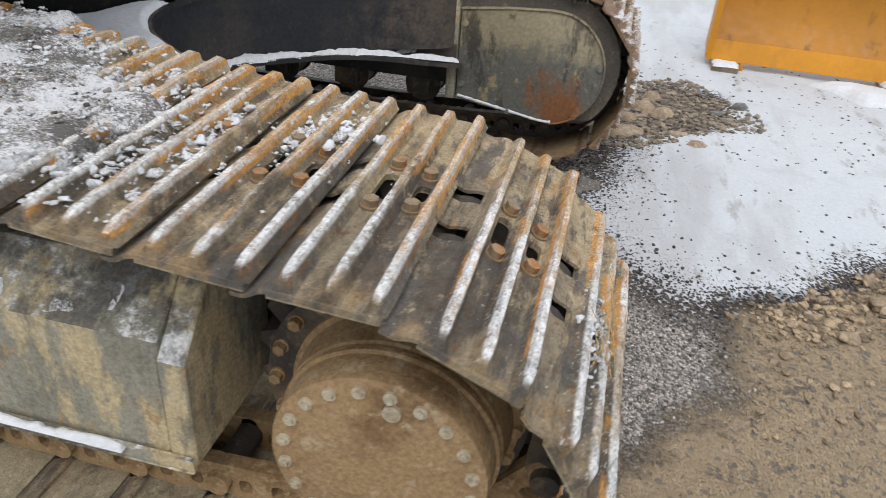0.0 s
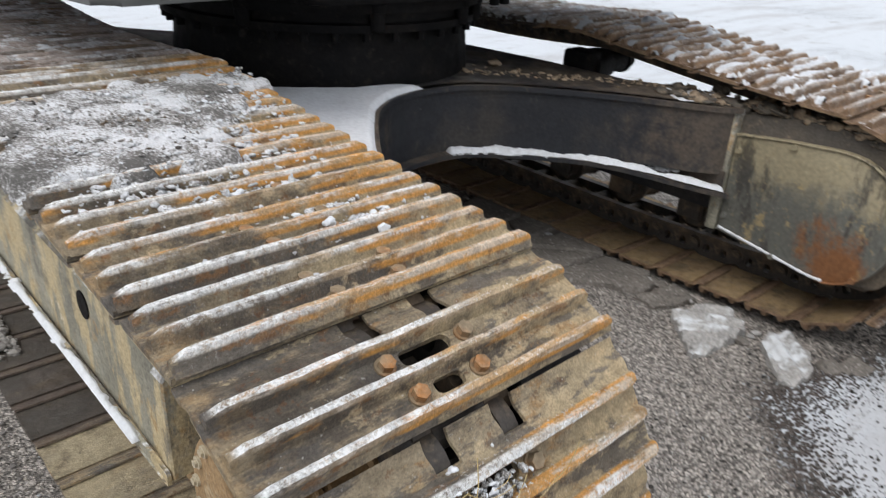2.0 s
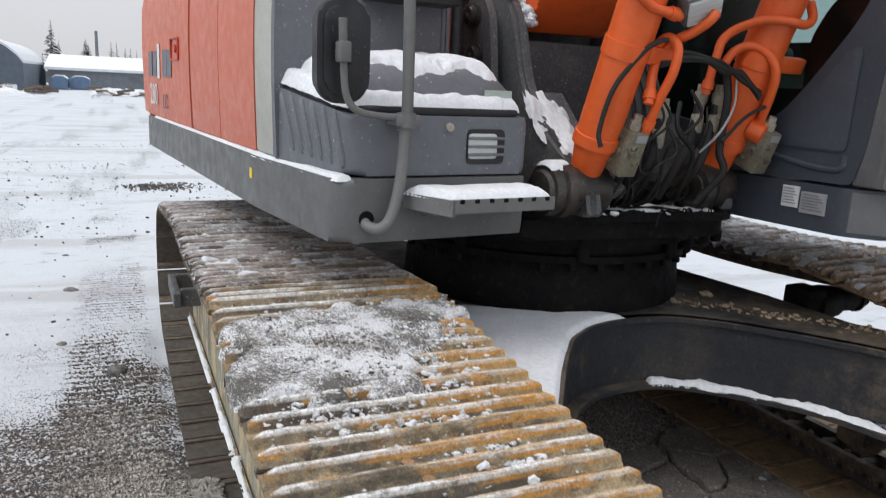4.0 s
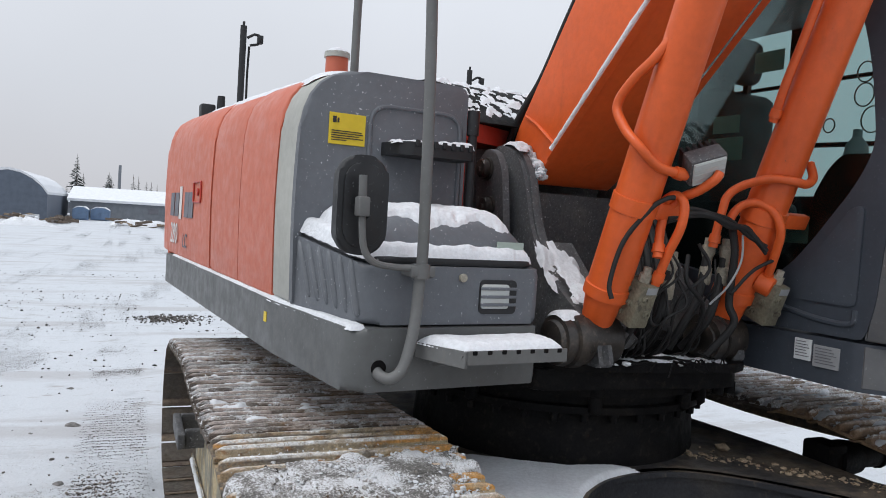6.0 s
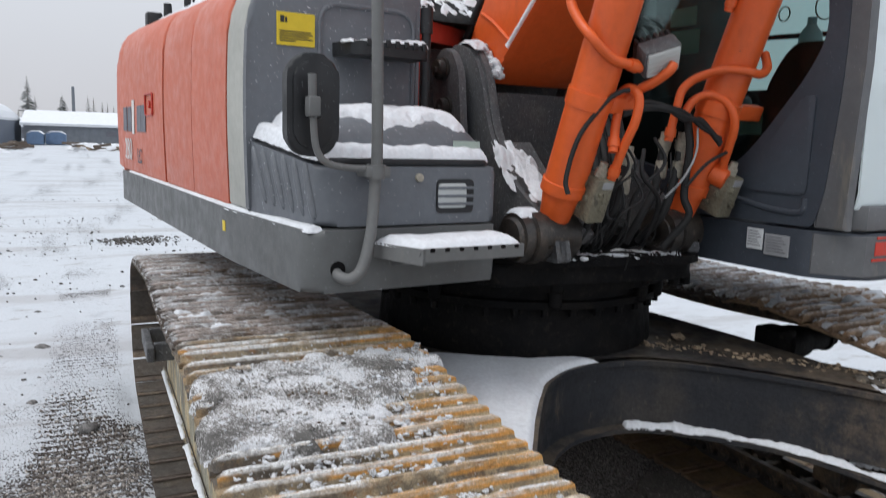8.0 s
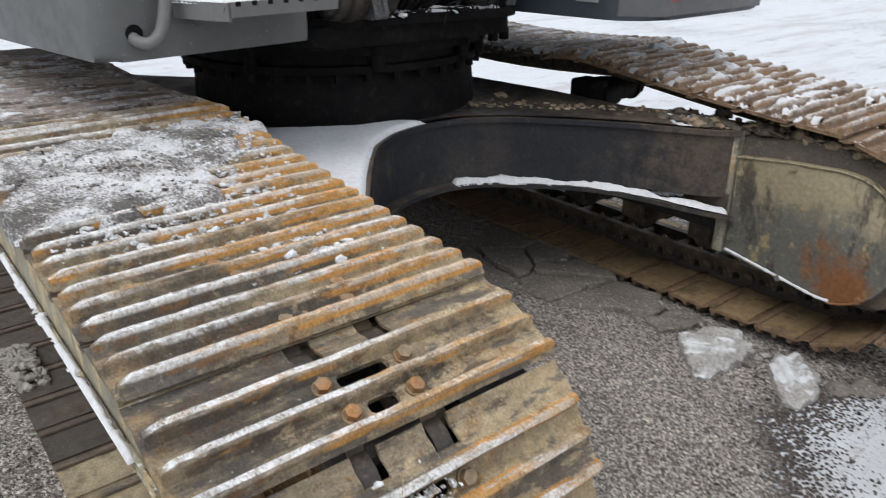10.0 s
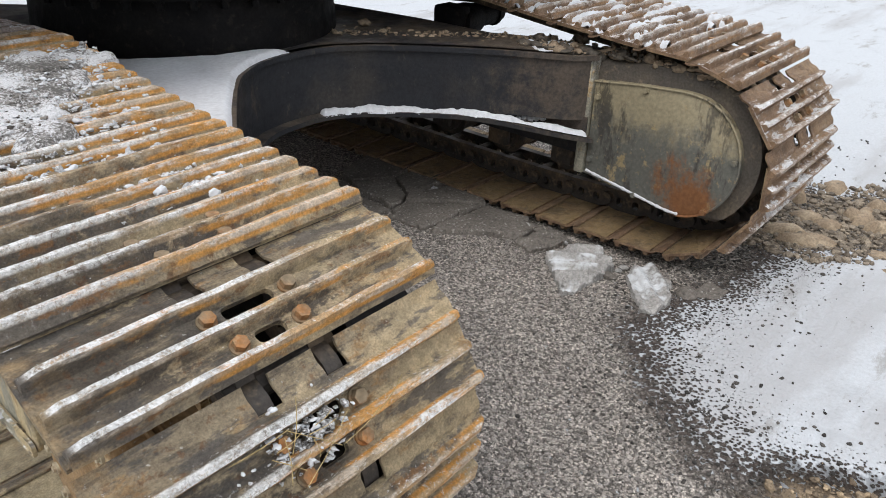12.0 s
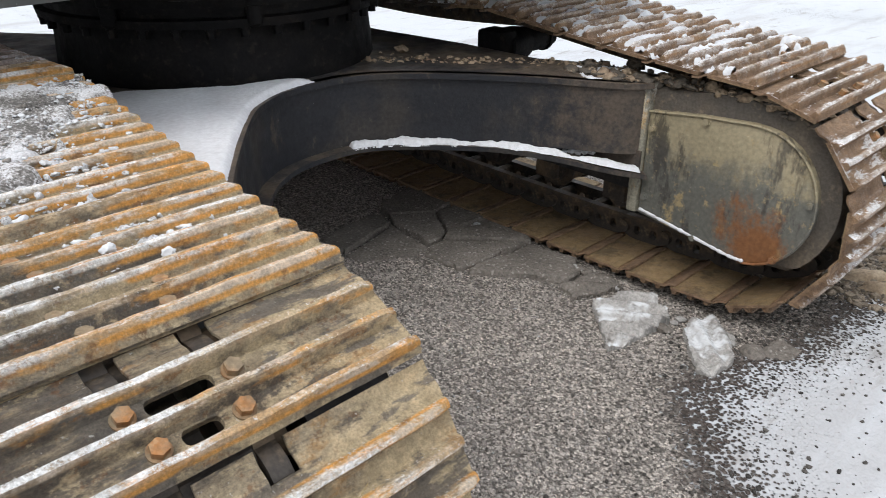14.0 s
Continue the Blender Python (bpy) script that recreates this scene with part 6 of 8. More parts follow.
MUD_GREY = grime("grey_sand", (0.13, 0.122, 0.112), (0.2, 0.19, 0.175), 0.9, 0.004, 40)


def crumbs(name, spots, material, label, seed):
    """Loose crumbs as one object: spots are (x, y, z, radius)."""
    bm = blank()
    bmesh.ops.create_icosphere(bm, subdivisions=2, radius=1)
    base = np.array([v.co for v in bm.verts])
    tri = np.array([[v.index for v in f.verts] for f in bm.faces])
    bm.free()
    r = np.random.RandomState(seed)
    S = np.array(spots)
    n, k = len(S), len(base)
    rough = 1 + 0.42 * np.sin(base[None] @ r.uniform(-4, 4, (n, 3, 1)) + r.uniform(0, 6, (n, 1, 1))) + r.uniform(-0.24, 0.24, (n, k, 1))
    V = base[None] * rough * r.uniform(0.5, 1.5, (n, 1, 3)) * np.array([1, 1, 0.6]) * S[:, None, 3:4] + S[:, None, :3]
    F = (tri[None] + k * np.arange(n)[:, None, None]).reshape(-1, 3)
    me = bpy.data.meshes.new(name)
    me.from_pydata(V.reshape(-1, 3).tolist(), [], F.tolist())
    for p in me.polygons:
        p.use_smooth = True
    me.materials.append(material)
    return tagged(new(name, me), label, "snow", kind="stuff")


near_top = lambda X, Y: crest(Y) - 0.033
drift("track_snow", [(-1.69, 0.95), (-1.685, 1.4), (-1.5, 1.44), (-1.15, 1.47), (-0.93, 1.46), (-0.91, 1.33), (-1.0, 1.27), (-1.08, 1.14), (-1.18, 1.05), (-1.22, 0.92), (-1.3, 0.86), (-1.45, 0.9), (-1.58, 0.93)], near_top, 0.041, "gritty old snow packed between the ribs of the track", 0.006, 0.045, 0.03, 2.0, 0.16, GRIT, scale=30)
rc = np.random.RandomState(12)


def on_track(cx, cy, sx, sy, n, lo, hi, dz=-0.024):
    """Crumbs strewn round a spot on top of the track, thickest in the middle."""
    x, y, r = rc.normal(cx, sx, n), rc.normal(cy, sy, n), lo * 0.7 + (hi - lo) * rc.uniform(0, 1, n) ** 3
    ok = (x > -1.67) & (x < -0.92)
    return np.stack([x, y, crest(y) + dz + r * 0.3, r], 1)[ok]


clumps = [on_track(cx, cy, sx, sy, n, lo, hi) for cx, cy, sx, sy, n, lo, hi in (
    (-1.36, 0.76, 0.09, 0.03, 90, 0.004, 0.016), (-1.2, 0.74, 0.05, 0.025, 60, 0.004, 0.015), (-1.18, 0.6, 0.04, 0.02, 50, 0.004, 0.015), (-1.12, 0.55, 0.035, 0.02, 40, 0.004, 0.013),
    (-1.3, 0.66, 0.1, 0.05, 60, 0.003, 0.009), (-1.02, 0.56, 0.05, 0.03, 40, 0.003, 0.01), (-1.2, 0.5, 0.12, 0.07, 50, 0.002, 0.007), (-1.5, 0.82, 0.1, 0.05, 80, 0.003, 0.01))]
crumbs("snow_crumbs", np.vstack(clumps)[::2], SNOW, "white crumbs of snow between the track's ribs", 7)
crumbs("snow_crumbs", np.vstack(clumps)[1::2], CLEANER, "white crumbs of snow between the track's ribs", 3)
top = [on_track(cx, cy, 0.19, 0.15, n, 0.002, hi, 0.007) for cx, cy, n, hi in ((-1.5, 1.15, 1100, 0.0085), (-1.2, 1.25, 1100, 0.0085), (-1.35, 1.0, 900, 0.009), (-1.0, 1.38, 800, 0.009))]
top = np.vstack(top)
deep_in = inside_by([(-1.69, 0.92), (-1.69, 1.42), (-0.92, 1.46), (-0.92, 1.3), (-1.12, 1.05), (-1.28, 0.86)], top[:, 0], top[:, 1])
top, deep_in = top[deep_in > 0], deep_in[deep_in > 0]
white = field(top[:, 0], top[:, 1], 9, 3, 61) > -0.15 + 3.2 * (deep_in - 0.05)
crumbs("snow_crumbs", top[white][::3] * np.array([1, 1, 1, 0.7]), SNOW, "white crumbs on the packed snow", 5)
crumbs("snow_crumbs", top[white][1::2] * np.array([1, 1, 1, 0.8]), CLEANER, "white crumbs on the packed snow", 15)
crumbs("snow_crumbs", top[~white][::3], GRIT, "gritty crumbs on the packed snow", 4)
crumbs("grit", top[~white][1::3] * np.array([1, 1, 1, 0.75]), MUD_GREY, "sand and small stones on the packed snow", 6)
crumbs("grit", top[~white][2::6] * np.array([1, 1, 1, 0.6]), LINK, "dark sand on the packed snow", 16)
edge_ = [on_track(cx, cy, sx, sy, n, 0.003, hi, dz) for cx, cy, sx, sy, n, hi, dz in ((-1.42, 0.86, 0.13, 0.05, 300, 0.012, -0.014), (-1.15, 0.95, 0.08, 0.07, 220, 0.012, -0.014), (-1.0, 1.2, 0.06, 0.06, 160, 0.01, -0.014), (-1.3, 1.52, 0.22, 0.03, 160, 0.008, -0.02), (-1.3, 1.85, 0.25, 0.25, 420, 0.007, -0.024))]
crumbs("snow_crumbs", np.vstack(edge_), CLEANER, "loose snow round the packed patch on the track", 17)
drift("track_snow", [(-1.6, 2.0), (-1.62, 3.9), (-1.0, 3.9), (-0.96, 2.5), (-1.1, 2.05), (-1.35, 1.95)], lambda X, Y: crest(Y) - 0.036, 0.034, "white streaks of snow across the ribs of the track", 0.01, 0.08, 0.03, 27.0, 0.5, SNOW, gaps=0.5, scale=16)
rear_ = on_track(-1.3, 2.9, 0.22, 0.6, 420, 0.002, 0.008, -0.01)
crumbs("snow_crumbs", rear_[(rear_[:, 1] > 1.95) & (rear_[:, 1] < 4.1)], SNOW, "loose snow on the rear half of the track", 18)
drift("track_snow", [(0.93, 0.45), (0.93, 4.2), (1.67, 4.2), (1.67, 0.45)], lambda X, Y: crest(Y) - 0.034, 0.036, "thin snow between the ribs of the far track", 0.01, 0.08, 0.05, 9.0, 0.4, SNOW, gaps=0.5, scale=19)
rim_ = [(x + 0.004, y - 0.002) for x, y in WALL if -0.9 < x < 0.03]
drift("carbody_snow", [(-1.03, 0.78)] + rim_ + [(-0.1, 1.7), (-0.3, 1.74), (-0.46, 1.83), (-0.62, 1.95), (-0.76, 1.95), (-0.84, 1.74), (-1.05, 1.34)], 0.876, 0.02, "smooth white snow on the carbody", 0.007, 0.003, 0.02, 3.0, 0.12)
band = [(x, y) for x, y in WALL if 0.1 < x < 0.93]
outer_ = []
for i_, (x, y) in enumerate(band):
    a_, b_ = band[max(i_ - 1, 0)], band[min(i_ + 1, len(band) - 1)]
    d_ = Vector((b_[0] - a_[0], b_[1] - a_[1])).normalized()
    outer_.append((x + d_.y * 0.05, y - d_.x * 0.05))
drift("flange_snow", band + outer_[::-1], lambda X, Y: 0.587 - 0.075 * np.clip((np.abs(X) - 0.6) / 0.33, 0, 2) ** 1.3, 0.016, "strip of snow along the foot of the arch", 0.006, 0.016, 0.014, 51.0, 0.5, SNOW, scale=26)
bm = blank()
for k in range(5):
    stone(bm, (0.77 + 0.02 * k, 1.0 - 0.02 * k, 0.56), 0.016, 60 + k, 0.7, 2)
tagged(part("snow_lump", bm, SNOW, None, smooth=60), "lump of snow on the arch flange", "snow", kind="stuff")
drift("frame_lip_snow", [(-1.585, 0.86), (-1.562, 0.86), (-1.562, 3.7), (-1.585, 3.7)], 0.374, 0.014, "line of snow on the frame's lip", 0.006, 0.006, 0.012, 4.0, 0.3, SNOW, gaps=0.15, scale=18)
drift("frame_snow", [(-1.53, 0.85), (-1.46, 0.85), (-1.46, 1.9), (-1.53, 1.9)], lambda X, Y: 0.66 + (X + 1.55) * 0.76, 0.012, "rime on the frame's shoulder", 0.012, 0.02, 0.03, 12.0, 0.3, CLEANER, gaps=0.6, scale=14)
# on the upper carriage, in its own axes
drift("toolbox_snow", [(-1.33, -0.6), (-1.22, -0.64), (-1.12, -0.7), (-1.0, -0.66), (-0.84, -0.69), (-0.74, -0.66), (-0.7, -0.3), (-1.35, -0.3)], lid_height, 0.024, "melting snow on the toolbox lid", 0.007, 0.045, 0.03, 8.0, 0.35, None, UP, gaps=0.05, scale=17)
drift("toolbox_snow", [(-1.35, -0.77), (-0.7, -0.77), (-0.7, -0.67), (-1.25, -0.67), (-1.31, -0.6), (-1.33, -0.28), (-1.42, -0.28), (-1.375, -0.72)], lambda X, Y: 1.712 + 0.14 * np.clip(Y + 0.76, 0, 1), 0.048, "ledge of snow round the toolbox lid", 0.008, 0.01, 0.02, 9.0, 0.3, None, UP, scale=16)
drift("toolbox_snow", [(-1.42, -0.3), (-1.385, -0.6), (-1.33, -0.6), (-1.34, -0.3)], lambda X, Y: 1.715 + 0.14 * np.clip(Y + 0.76, 0, 1), 0.045, "ledge of snow behind the mirror", 0.008, 0.01, 0.03, 10.0, 0.3, None, UP, scale=16)
drift("skirt_snow", [(-1.405, -0.81), (-1.35, -0.81), (-1.41, -0.28), (-1.41, 2.5), (-1.452, 2.5), (-1.452, -0.12)], 1.489, 0.012, "line of snow on the skirt under the toolbox", 0.006, 0.004, 0.008, 11.0, 0.3, None, UP, scale=12)
step_poly = [(-1.185, -0.845), (-0.745, -0.845), (-0.745, -1.035), (-1.12, -1.035)]
step_snow = drift("step_snow", step_poly, 1.45, 0.026, "sheet of snow on the boarding step, dimpled over its holes", 0.006, 0.008, 0.03, 12.0, 0.2, None, None, scale=12)
for v in step_snow.data.vertices:
    for k in range(12):
        hx, hy = -1.1 + 0.058 * (k % 6) + 0.028 * (k // 6), -0.91 - 0.065 * (k // 6)
        v.co.z -= 0.016 * max(0.0, 1 - ((v.co.x - hx) ** 2 + (v.co.y - hy) ** 2) / 0.011 ** 2) * (0.5 + 0.5 * ((k * 7) % 5) / 4)
step_snow.data.transform(UP)
drift("step_snow", [(-1.11, -0.44), (-0.79, -0.45), (-0.79, -0.3), (-1.11, -0.3)], 2.129, 0.02, "snow on the upper step", 0.008, 0.012, 0.02, 13.0, 0.3, None, UP, gaps=0.1, scale=14)
drift("hatch_snow", [(-0.6, 0.03), (0.28, 0.03), (0.28, 1.9), (-0.6, 1.9)], lambda X, Y: np.interp(Y, [0.0, 0.06, 0.2, 0.35, 2.3], [2.31, 2.365, 2.465, 2.535, 2.562]), 0.02, "crusted snow on the engine hatch", 0.009, 0.03, 0.02, 14.0, 0.5, None, UP, gaps=0.42, scale=42)
drift("cover_snow", [(-0.71, 0.03), (-0.64, 0.06), (-0.64, 0.5), (-0.71, 0.5)], 2.3, 0.015, "snow on the engine cover", 0.015, 0.01, 0.02, 15.0, 0.2, None, UP, scale=9)
SHOULDER = [((1 - t) ** 2 * -1.4425 + 2 * t * (1 - t) * -1.43 + t * t * -1.19, (1 - t) ** 2 * 2.16 + 2 * t * (1 - t) * 2.4 + t * t * 2.4) for t in np.linspace(0, 1, 24)]


def hood_top(X, Y):
    z = np.interp(X, [p[0] for p in SHOULDER], [p[1] for p in SHOULDER])
    return z + np.clip((z - 1.6) / 0.8, 0, 2) * 0.034 * (Y + 0.3)


drift("hood_snow", [(-1.34, -0.1), (-0.76, -0.2), (-0.76, 2.6), (-1.3, 2.6), (-1.33, 1.6), (-1.35, 0.9)], hood_top, 0.012, "thin snow on the hood and its shoulder", 0.016, 0.035, 0.05, 16.0, 0.3, None, UP, scale=7)
drift("cap_snow", [(-1.14 + 0.05 * math.cos(a), 0.2 + 0.05 * math.sin(a)) for a in np.linspace(0, 6.0, 14)], 2.555, 0.02, "cap of snow on the intake stack", 0.008, 0.004, 0.03, 17.0, 0.2, None, UP)
drift("deck_snow", [(-0.68, -0.62), (-0.56, -0.66), (-0.55, -0.45), (-0.7, -0.45)], 1.4, 0.02, "snow on the deck beside the boom foot", 0.008, 0.01, 0.02, 18.0, 0.2, None, UP)
bm = blank()
tube(bm, [(-0.316, -0.318, 2.195), (-0.316, -0.36, 2.235), (-0.316, -0.9, 2.762), (-0.316, -2.05, 3.895)], 0.0165, 8, 24, radii=lambda t: 0.8 + 0.35 * noise.noise(Vector((t * 60, 0, 5))) - 0.5 * max(0.0, 0.04 - t) / 0.04)
tagged(part("boom_snow", bm, SNOW, None, m=UP, smooth=60), "line of snow on the boom's lower flange", "snow", kind="stuff")
drift("foot_snow", [(-0.42, -0.21), (-0.352, -0.21), (-0.352, -0.02), (-0.42, -0.02)], lambda X, Y: 2.212 - 3.0 * (Y + 0.11) ** 2, 0.012, "thin snow on the boom foot plate", 0.006, 0.012, 0.015, 2.2, 0.3, None, UP, gaps=0.1, scale=24)
rq = np.random.RandomState(8)
clump = [(*(UP @ Vector((rq.uniform(-0.352, -0.31), y_, 2.19 - 0.9 * max(0.0, -y_ - 0.12) + rq.uniform(-0.02, 0.02)))), rq.uniform(0.008, 0.026)) for y_ in rq.uniform(-0.26, -0.04, 70)]
crumbs("foot_snow", clump, SNOW, "clump of snow wedged beside the boom foot", 9)
# on the slanting front of the boom tower
drift("tower_snow", [(-0.425, -0.66), (-0.34, -0.66), (-0.27, -0.6), (-0.25, -0.46), (-0.33, -0.36), (-0.425, -0.345)], lambda X, Y: np.interp(-Y, [0.33, 0.35, 0.55, 0.8], [1.83, 1.795, 1.59, 1.455]), 0.03, "snow on the sloping boom tower", 0.006, 0.03, 0.02, 21.0, 0.4, None, UP, gaps=-0.05, scale=26)
drift("tread_snow", [(-0.55, -0.72), (0.22, -0.87), (0.3, -0.8), (0.3, -0.7), (-0.5, -0.62)], 1.335, 0.012, "patches of snow among the clutter on the deck", 0.007, 0.03, 0.02, 25.0, 0.5, None, UP, gaps=0.55, scale=20)
drift("pin_snow", [(-0.59, -0.82), (-0.49, -0.81), (-0.49, -0.72), (-0.59, -0.72)], lambda X, Y: 1.43 + np.sqrt(np.clip(0.099 ** 2 - (Y + 0.77) ** 2, 0, 1)), 0.012, "snow on the pin cap", 0.006, 0.008, 0.02, 22.0, 0.3, None, UP, scale=22)

bm = blank()
tube(bm, [(0.913, 0.7, 0.353), (0.913, 0.56, 0.329), (0.913, 0.42, 0.305), (0.913, 0.3, 0.285), (0.913, 0.235, 0.283)], 0.0085, 7, 10, radii=lambda t: 0.75 + 0.6 * noise.noise(Vector((t * 30, 3, 1))))
tagged(part("flange_snow", bm, SNOW, None, smooth=60), "thin line of snow on the motor cover's flange", "snow", kind="stuff")

rq = np.random.RandomState(44)
out_ = Vector((0, -0.86, 0.51))
tan_ = Vector((0, 0.51, 0.86))
lump = []
for k in range(210):
    p_ = Vector((-1.345 + rq.normal(0, 0.05), -0.062, 0.728)) + tan_ * rq.normal(0, 0.026) + out_ * rq.uniform(-0.012, 0.008)
    lump.append((*p_, 0.0022 + 0.007 * rq.uniform() ** 3))
crumbs("frozen_slush", lump[::3], SNOW, "white frozen slush caught on the front of the track", 45)
crumbs("frozen_slush", lump[1::3], CLEANER, "thawing white slush caught on the front of the track", 47)
crumbs("frozen_slush", lump[2::3], GRIT, "dirty frozen slush caught on the front of the track", 46)
bm = blank()
for k in range(14):
    p_ = Vector((-1.32 + rq.normal(0, 0.06), -0.062, 0.728)) + tan_ * rq.normal(0, 0.03) + out_ * 0.012
    d_ = Vector((rq.normal(), 0, 0)) * 0.03 + tan_ * rq.normal() * 0.02
    tube(bm, [p_ - d_, p_ + out_ * 0.008, p_ + d_], 0.0008, 4, 3)
tagged(part("straw", bm, STRAW, None), "blades of dry straw frozen to the track", "straw", kind="stuff")

# crumbs of mud and stone on the carbody and above the motor cover
rnd = random.Random(9)
bm = blank()
for k in range(14):
    t_ = rnd.random()
    stone(bm, (0.5 + 0.36 * t_ + rnd.uniform(-0.06, 0.05), 1.82 - 0.8 * t_ + rnd.uniform(-0.03, 0.05), 0.876), rnd.choice((0.006, 0.009, 0.014)), k, 0.7)
stone(bm, (0.57, 1.79, 0.89), 0.035, 77, 0.7)
tagged(part("mud_crumbs", bm, MUD, None, smooth=50), "crumbs of dried mud on the carbody", "mud", kind="stuff")
rq = np.random.RandomState(77)
ty = rq.uniform(0.1, 0.74, 420)
tz = 0.872 - 0.55 * np.clip(0.28 - ty, 0, 1) ** 1.5
heap_ = np.stack([rq.uniform(0.95, 1.14, 420), ty, tz + rq.uniform(-0.012, 0.02, 420), 0.006 + 0.024 * rq.uniform(0, 1, 420) ** 2.5], 1)
leg_ = np.stack([rq.normal(0.93, 0.06, 170), rq.uniform(0.74, 1.12, 170), 0.874 + rq.uniform(-0.004, 0.012, 170), 0.005 + 0.026 * rq.uniform(0, 1, 170) ** 3], 1)
crumbs("mud_clods", np.vstack([heap_[::2], leg_[::2]]), MUD_DARK, "dark clods of frozen mud on the motor housing", 71)
crumbs("mud_clods", np.vstack([heap_[1::2], leg_[1::3]]), MUD, "dry clods of mud on the motor housing", 72)
drift("leg_snow", [(0.8, 0.92), (0.98, 0.78), (1.04, 0.95), (0.9, 1.1)], 0.876, 0.014, "thin snow among the clods on the carbody's leg", 0.008, 0.03, 0.02, 24.0, 0.5, None, gaps=0.35, scale=22)
top_dirt = np.stack([rq.uniform(0.3, 0.95, 240), rq.uniform(0, 1, 240), np.full(240, 0.877), 0.002 + 0.012 * rq.uniform(0, 1, 240) ** 4], 1)
top_dirt[:, 1] = 2.05 - 1.05 * top_dirt[:, 0] + 0.15 * top_dirt[:, 1] + 0.05
crumbs("mud_crumbs", top_dirt, MUD, "grit and crumbs of mud on the carbody", 73)
for p_ in ((-1.238, 0.52, 0.985), (-1.16, 0.44, 0.98)):
    bm = blank()
    stone(bm, p_, 0.013, int(p_[1] * 100), 0.7, 3)
    lumpy(bm, 0.004, 90, p_[1])
    tagged(part("snow_lump", bm, SNOW, None, smooth=60), "small lump of snow on the track", "snow", kind="stuff")
bm = blank()
for k in range(150):
    u_, v_ = rnd.uniform(-1, 1), rnd.uniform(-1, 1)
    stone(bm, (-1.635 + 0.055 * u_, 2.15 + 0.19 * v_, 0.048 + 0.032 * (1 - u_ * u_) * (1 - v_ * v_)), rnd.uniform(0.008, 0.024), k, 0.8)
tagged(part("gravel_heap", bm, MUD_GREY, None), "small heap of gravel on the lower run of the track", "gravel", kind="stuff")

# ---- ground ----


def smooth01(a, b, v):
    t = np.clip((v - a) / (b - a), 0, 1)
    return t * t * (3 - 2 * t)


def axis_steps(fine, lo, hi, far):
    """Even steps near the machine, then growing outwards."""
    mid = list(np.arange(lo, hi + fine / 2, fine))
    s, a, b = fine, [lo], [hi]
    while a[-1] > -far or b[-1] < far:
        s *= 1.22
        a.append(a[-1] - s)
        b.append(b[-1] + s)
    return np.array(a[:0:-1] + mid + b[1:])


def ground_masks(x, y):
    """How much snow and how much brown mud lies at a place of the plan."""
    n1, n2 = field(x, y, 1.6, 4, 1), field(x, y, 6.0, 4, 2)
    w = 0.12 * n1 + 0.07 * n2
    # swept snow in front of the machine; its rim comes nearest by the tracks' front
    edge = [(-0.07, -0.41), (0.0, -0.27), (0.1, -0.14), (0.23, -0.03), (0.37, 0.1), (0.71, 0.07), (0.95, -0.03), (1.7, -0.1), (2.2, 0.4), (4, 0.6), (4, -3), (1.2, -3), (0.6, -1.6), (0.42, -1.26), (0.18, -1.06), (0.04, -0.99), (0.0, -0.82), (-0.06, -0.67), (-0.09, -0.53)]
    east = smooth01(-0.24, 0.4, inside_by(edge, x, y) + 0.06 * n1 + 0.04 * n2)
    far_east = smooth01(2.15, 2.7, x + w * 2)
    north = smooth01(2.0, 4.8, y + w * 7 + 0.5 * np.abs(x + 2.0) * (x < -1.6)) * (0.93 + 0.07 * n1)
    west = smooth01(-3.1, -4.0, x + 3 * w)
    south = smooth01(-2.2, -3.2, y + 2 * w)
    snow = np.maximum.reduce([east, far_east, north, west, south])
    ruts = smooth01(0.25, 0.7, np.sin((x * 0.9 - y * 0.25) * 2.1 + n1) * 0.6 + 0.5 * n2)
    snow = snow * (1 - 0.3 * ruts * smooth01(3.0, 7.0, np.hypot(x, y - 2)))
    snow = np.where((np.abs(x) < 1.15) & (y > 0.25) & (y < 4.5), 0.0, snow)
    clay = [(-0.05, -0.68), (0.06, -0.99), (0.42, -1.26), (0.6, -1.7), (-0.5, -2.2), (-2.6, -2.0), (-2.6, 0.05), (-1.6, 0.0), (-1.1, -0.15), (-0.93, -0.33), (-0.72, -0.47), (-0.6, -0.64), (-0.3, -0.67)]
    mud = smooth01(-0.3, 0.16, inside_by(clay, x, y) + (0.07 + 0.25 * (x < -1.3) + 0.2 * (y < -1.5)) * n1 + 0.05 * n2)
    bare = [(1.4, 0.3), (1.58, -0.2), (1.92, -0.6), (2.1, -0.86), (2.47, -0.83), (2.67, -0.47), (2.45, -0.1), (2.3, 0.6)]
    front = smooth01(-0.06, 0.16, inside_by(bare, x, y) + 0.1 * n1 + 0.14 * n2)
    mud = np.maximum(mud, front * 0.5)
    snow = snow * (1 - front * 0.85) * (1 - mud * 0.9)
    prints = smooth01(-2.32, -2.2, x) * smooth01(-1.72, -1.8, x) * smooth01(1.0, 2.4, y) * smooth01(12, 8, y)
    snow = snow - prints * smooth01(-1.1, 0.3, field(x * 0.6, y, 2.2, 3, 9)) * 0.34 * (0.65 + np.cos(y * 2 * np.pi / 0.0718 + 1.5 * field(x, y, 3.0, 2, 8)))
    return np.clip(snow, 0, 1), mud


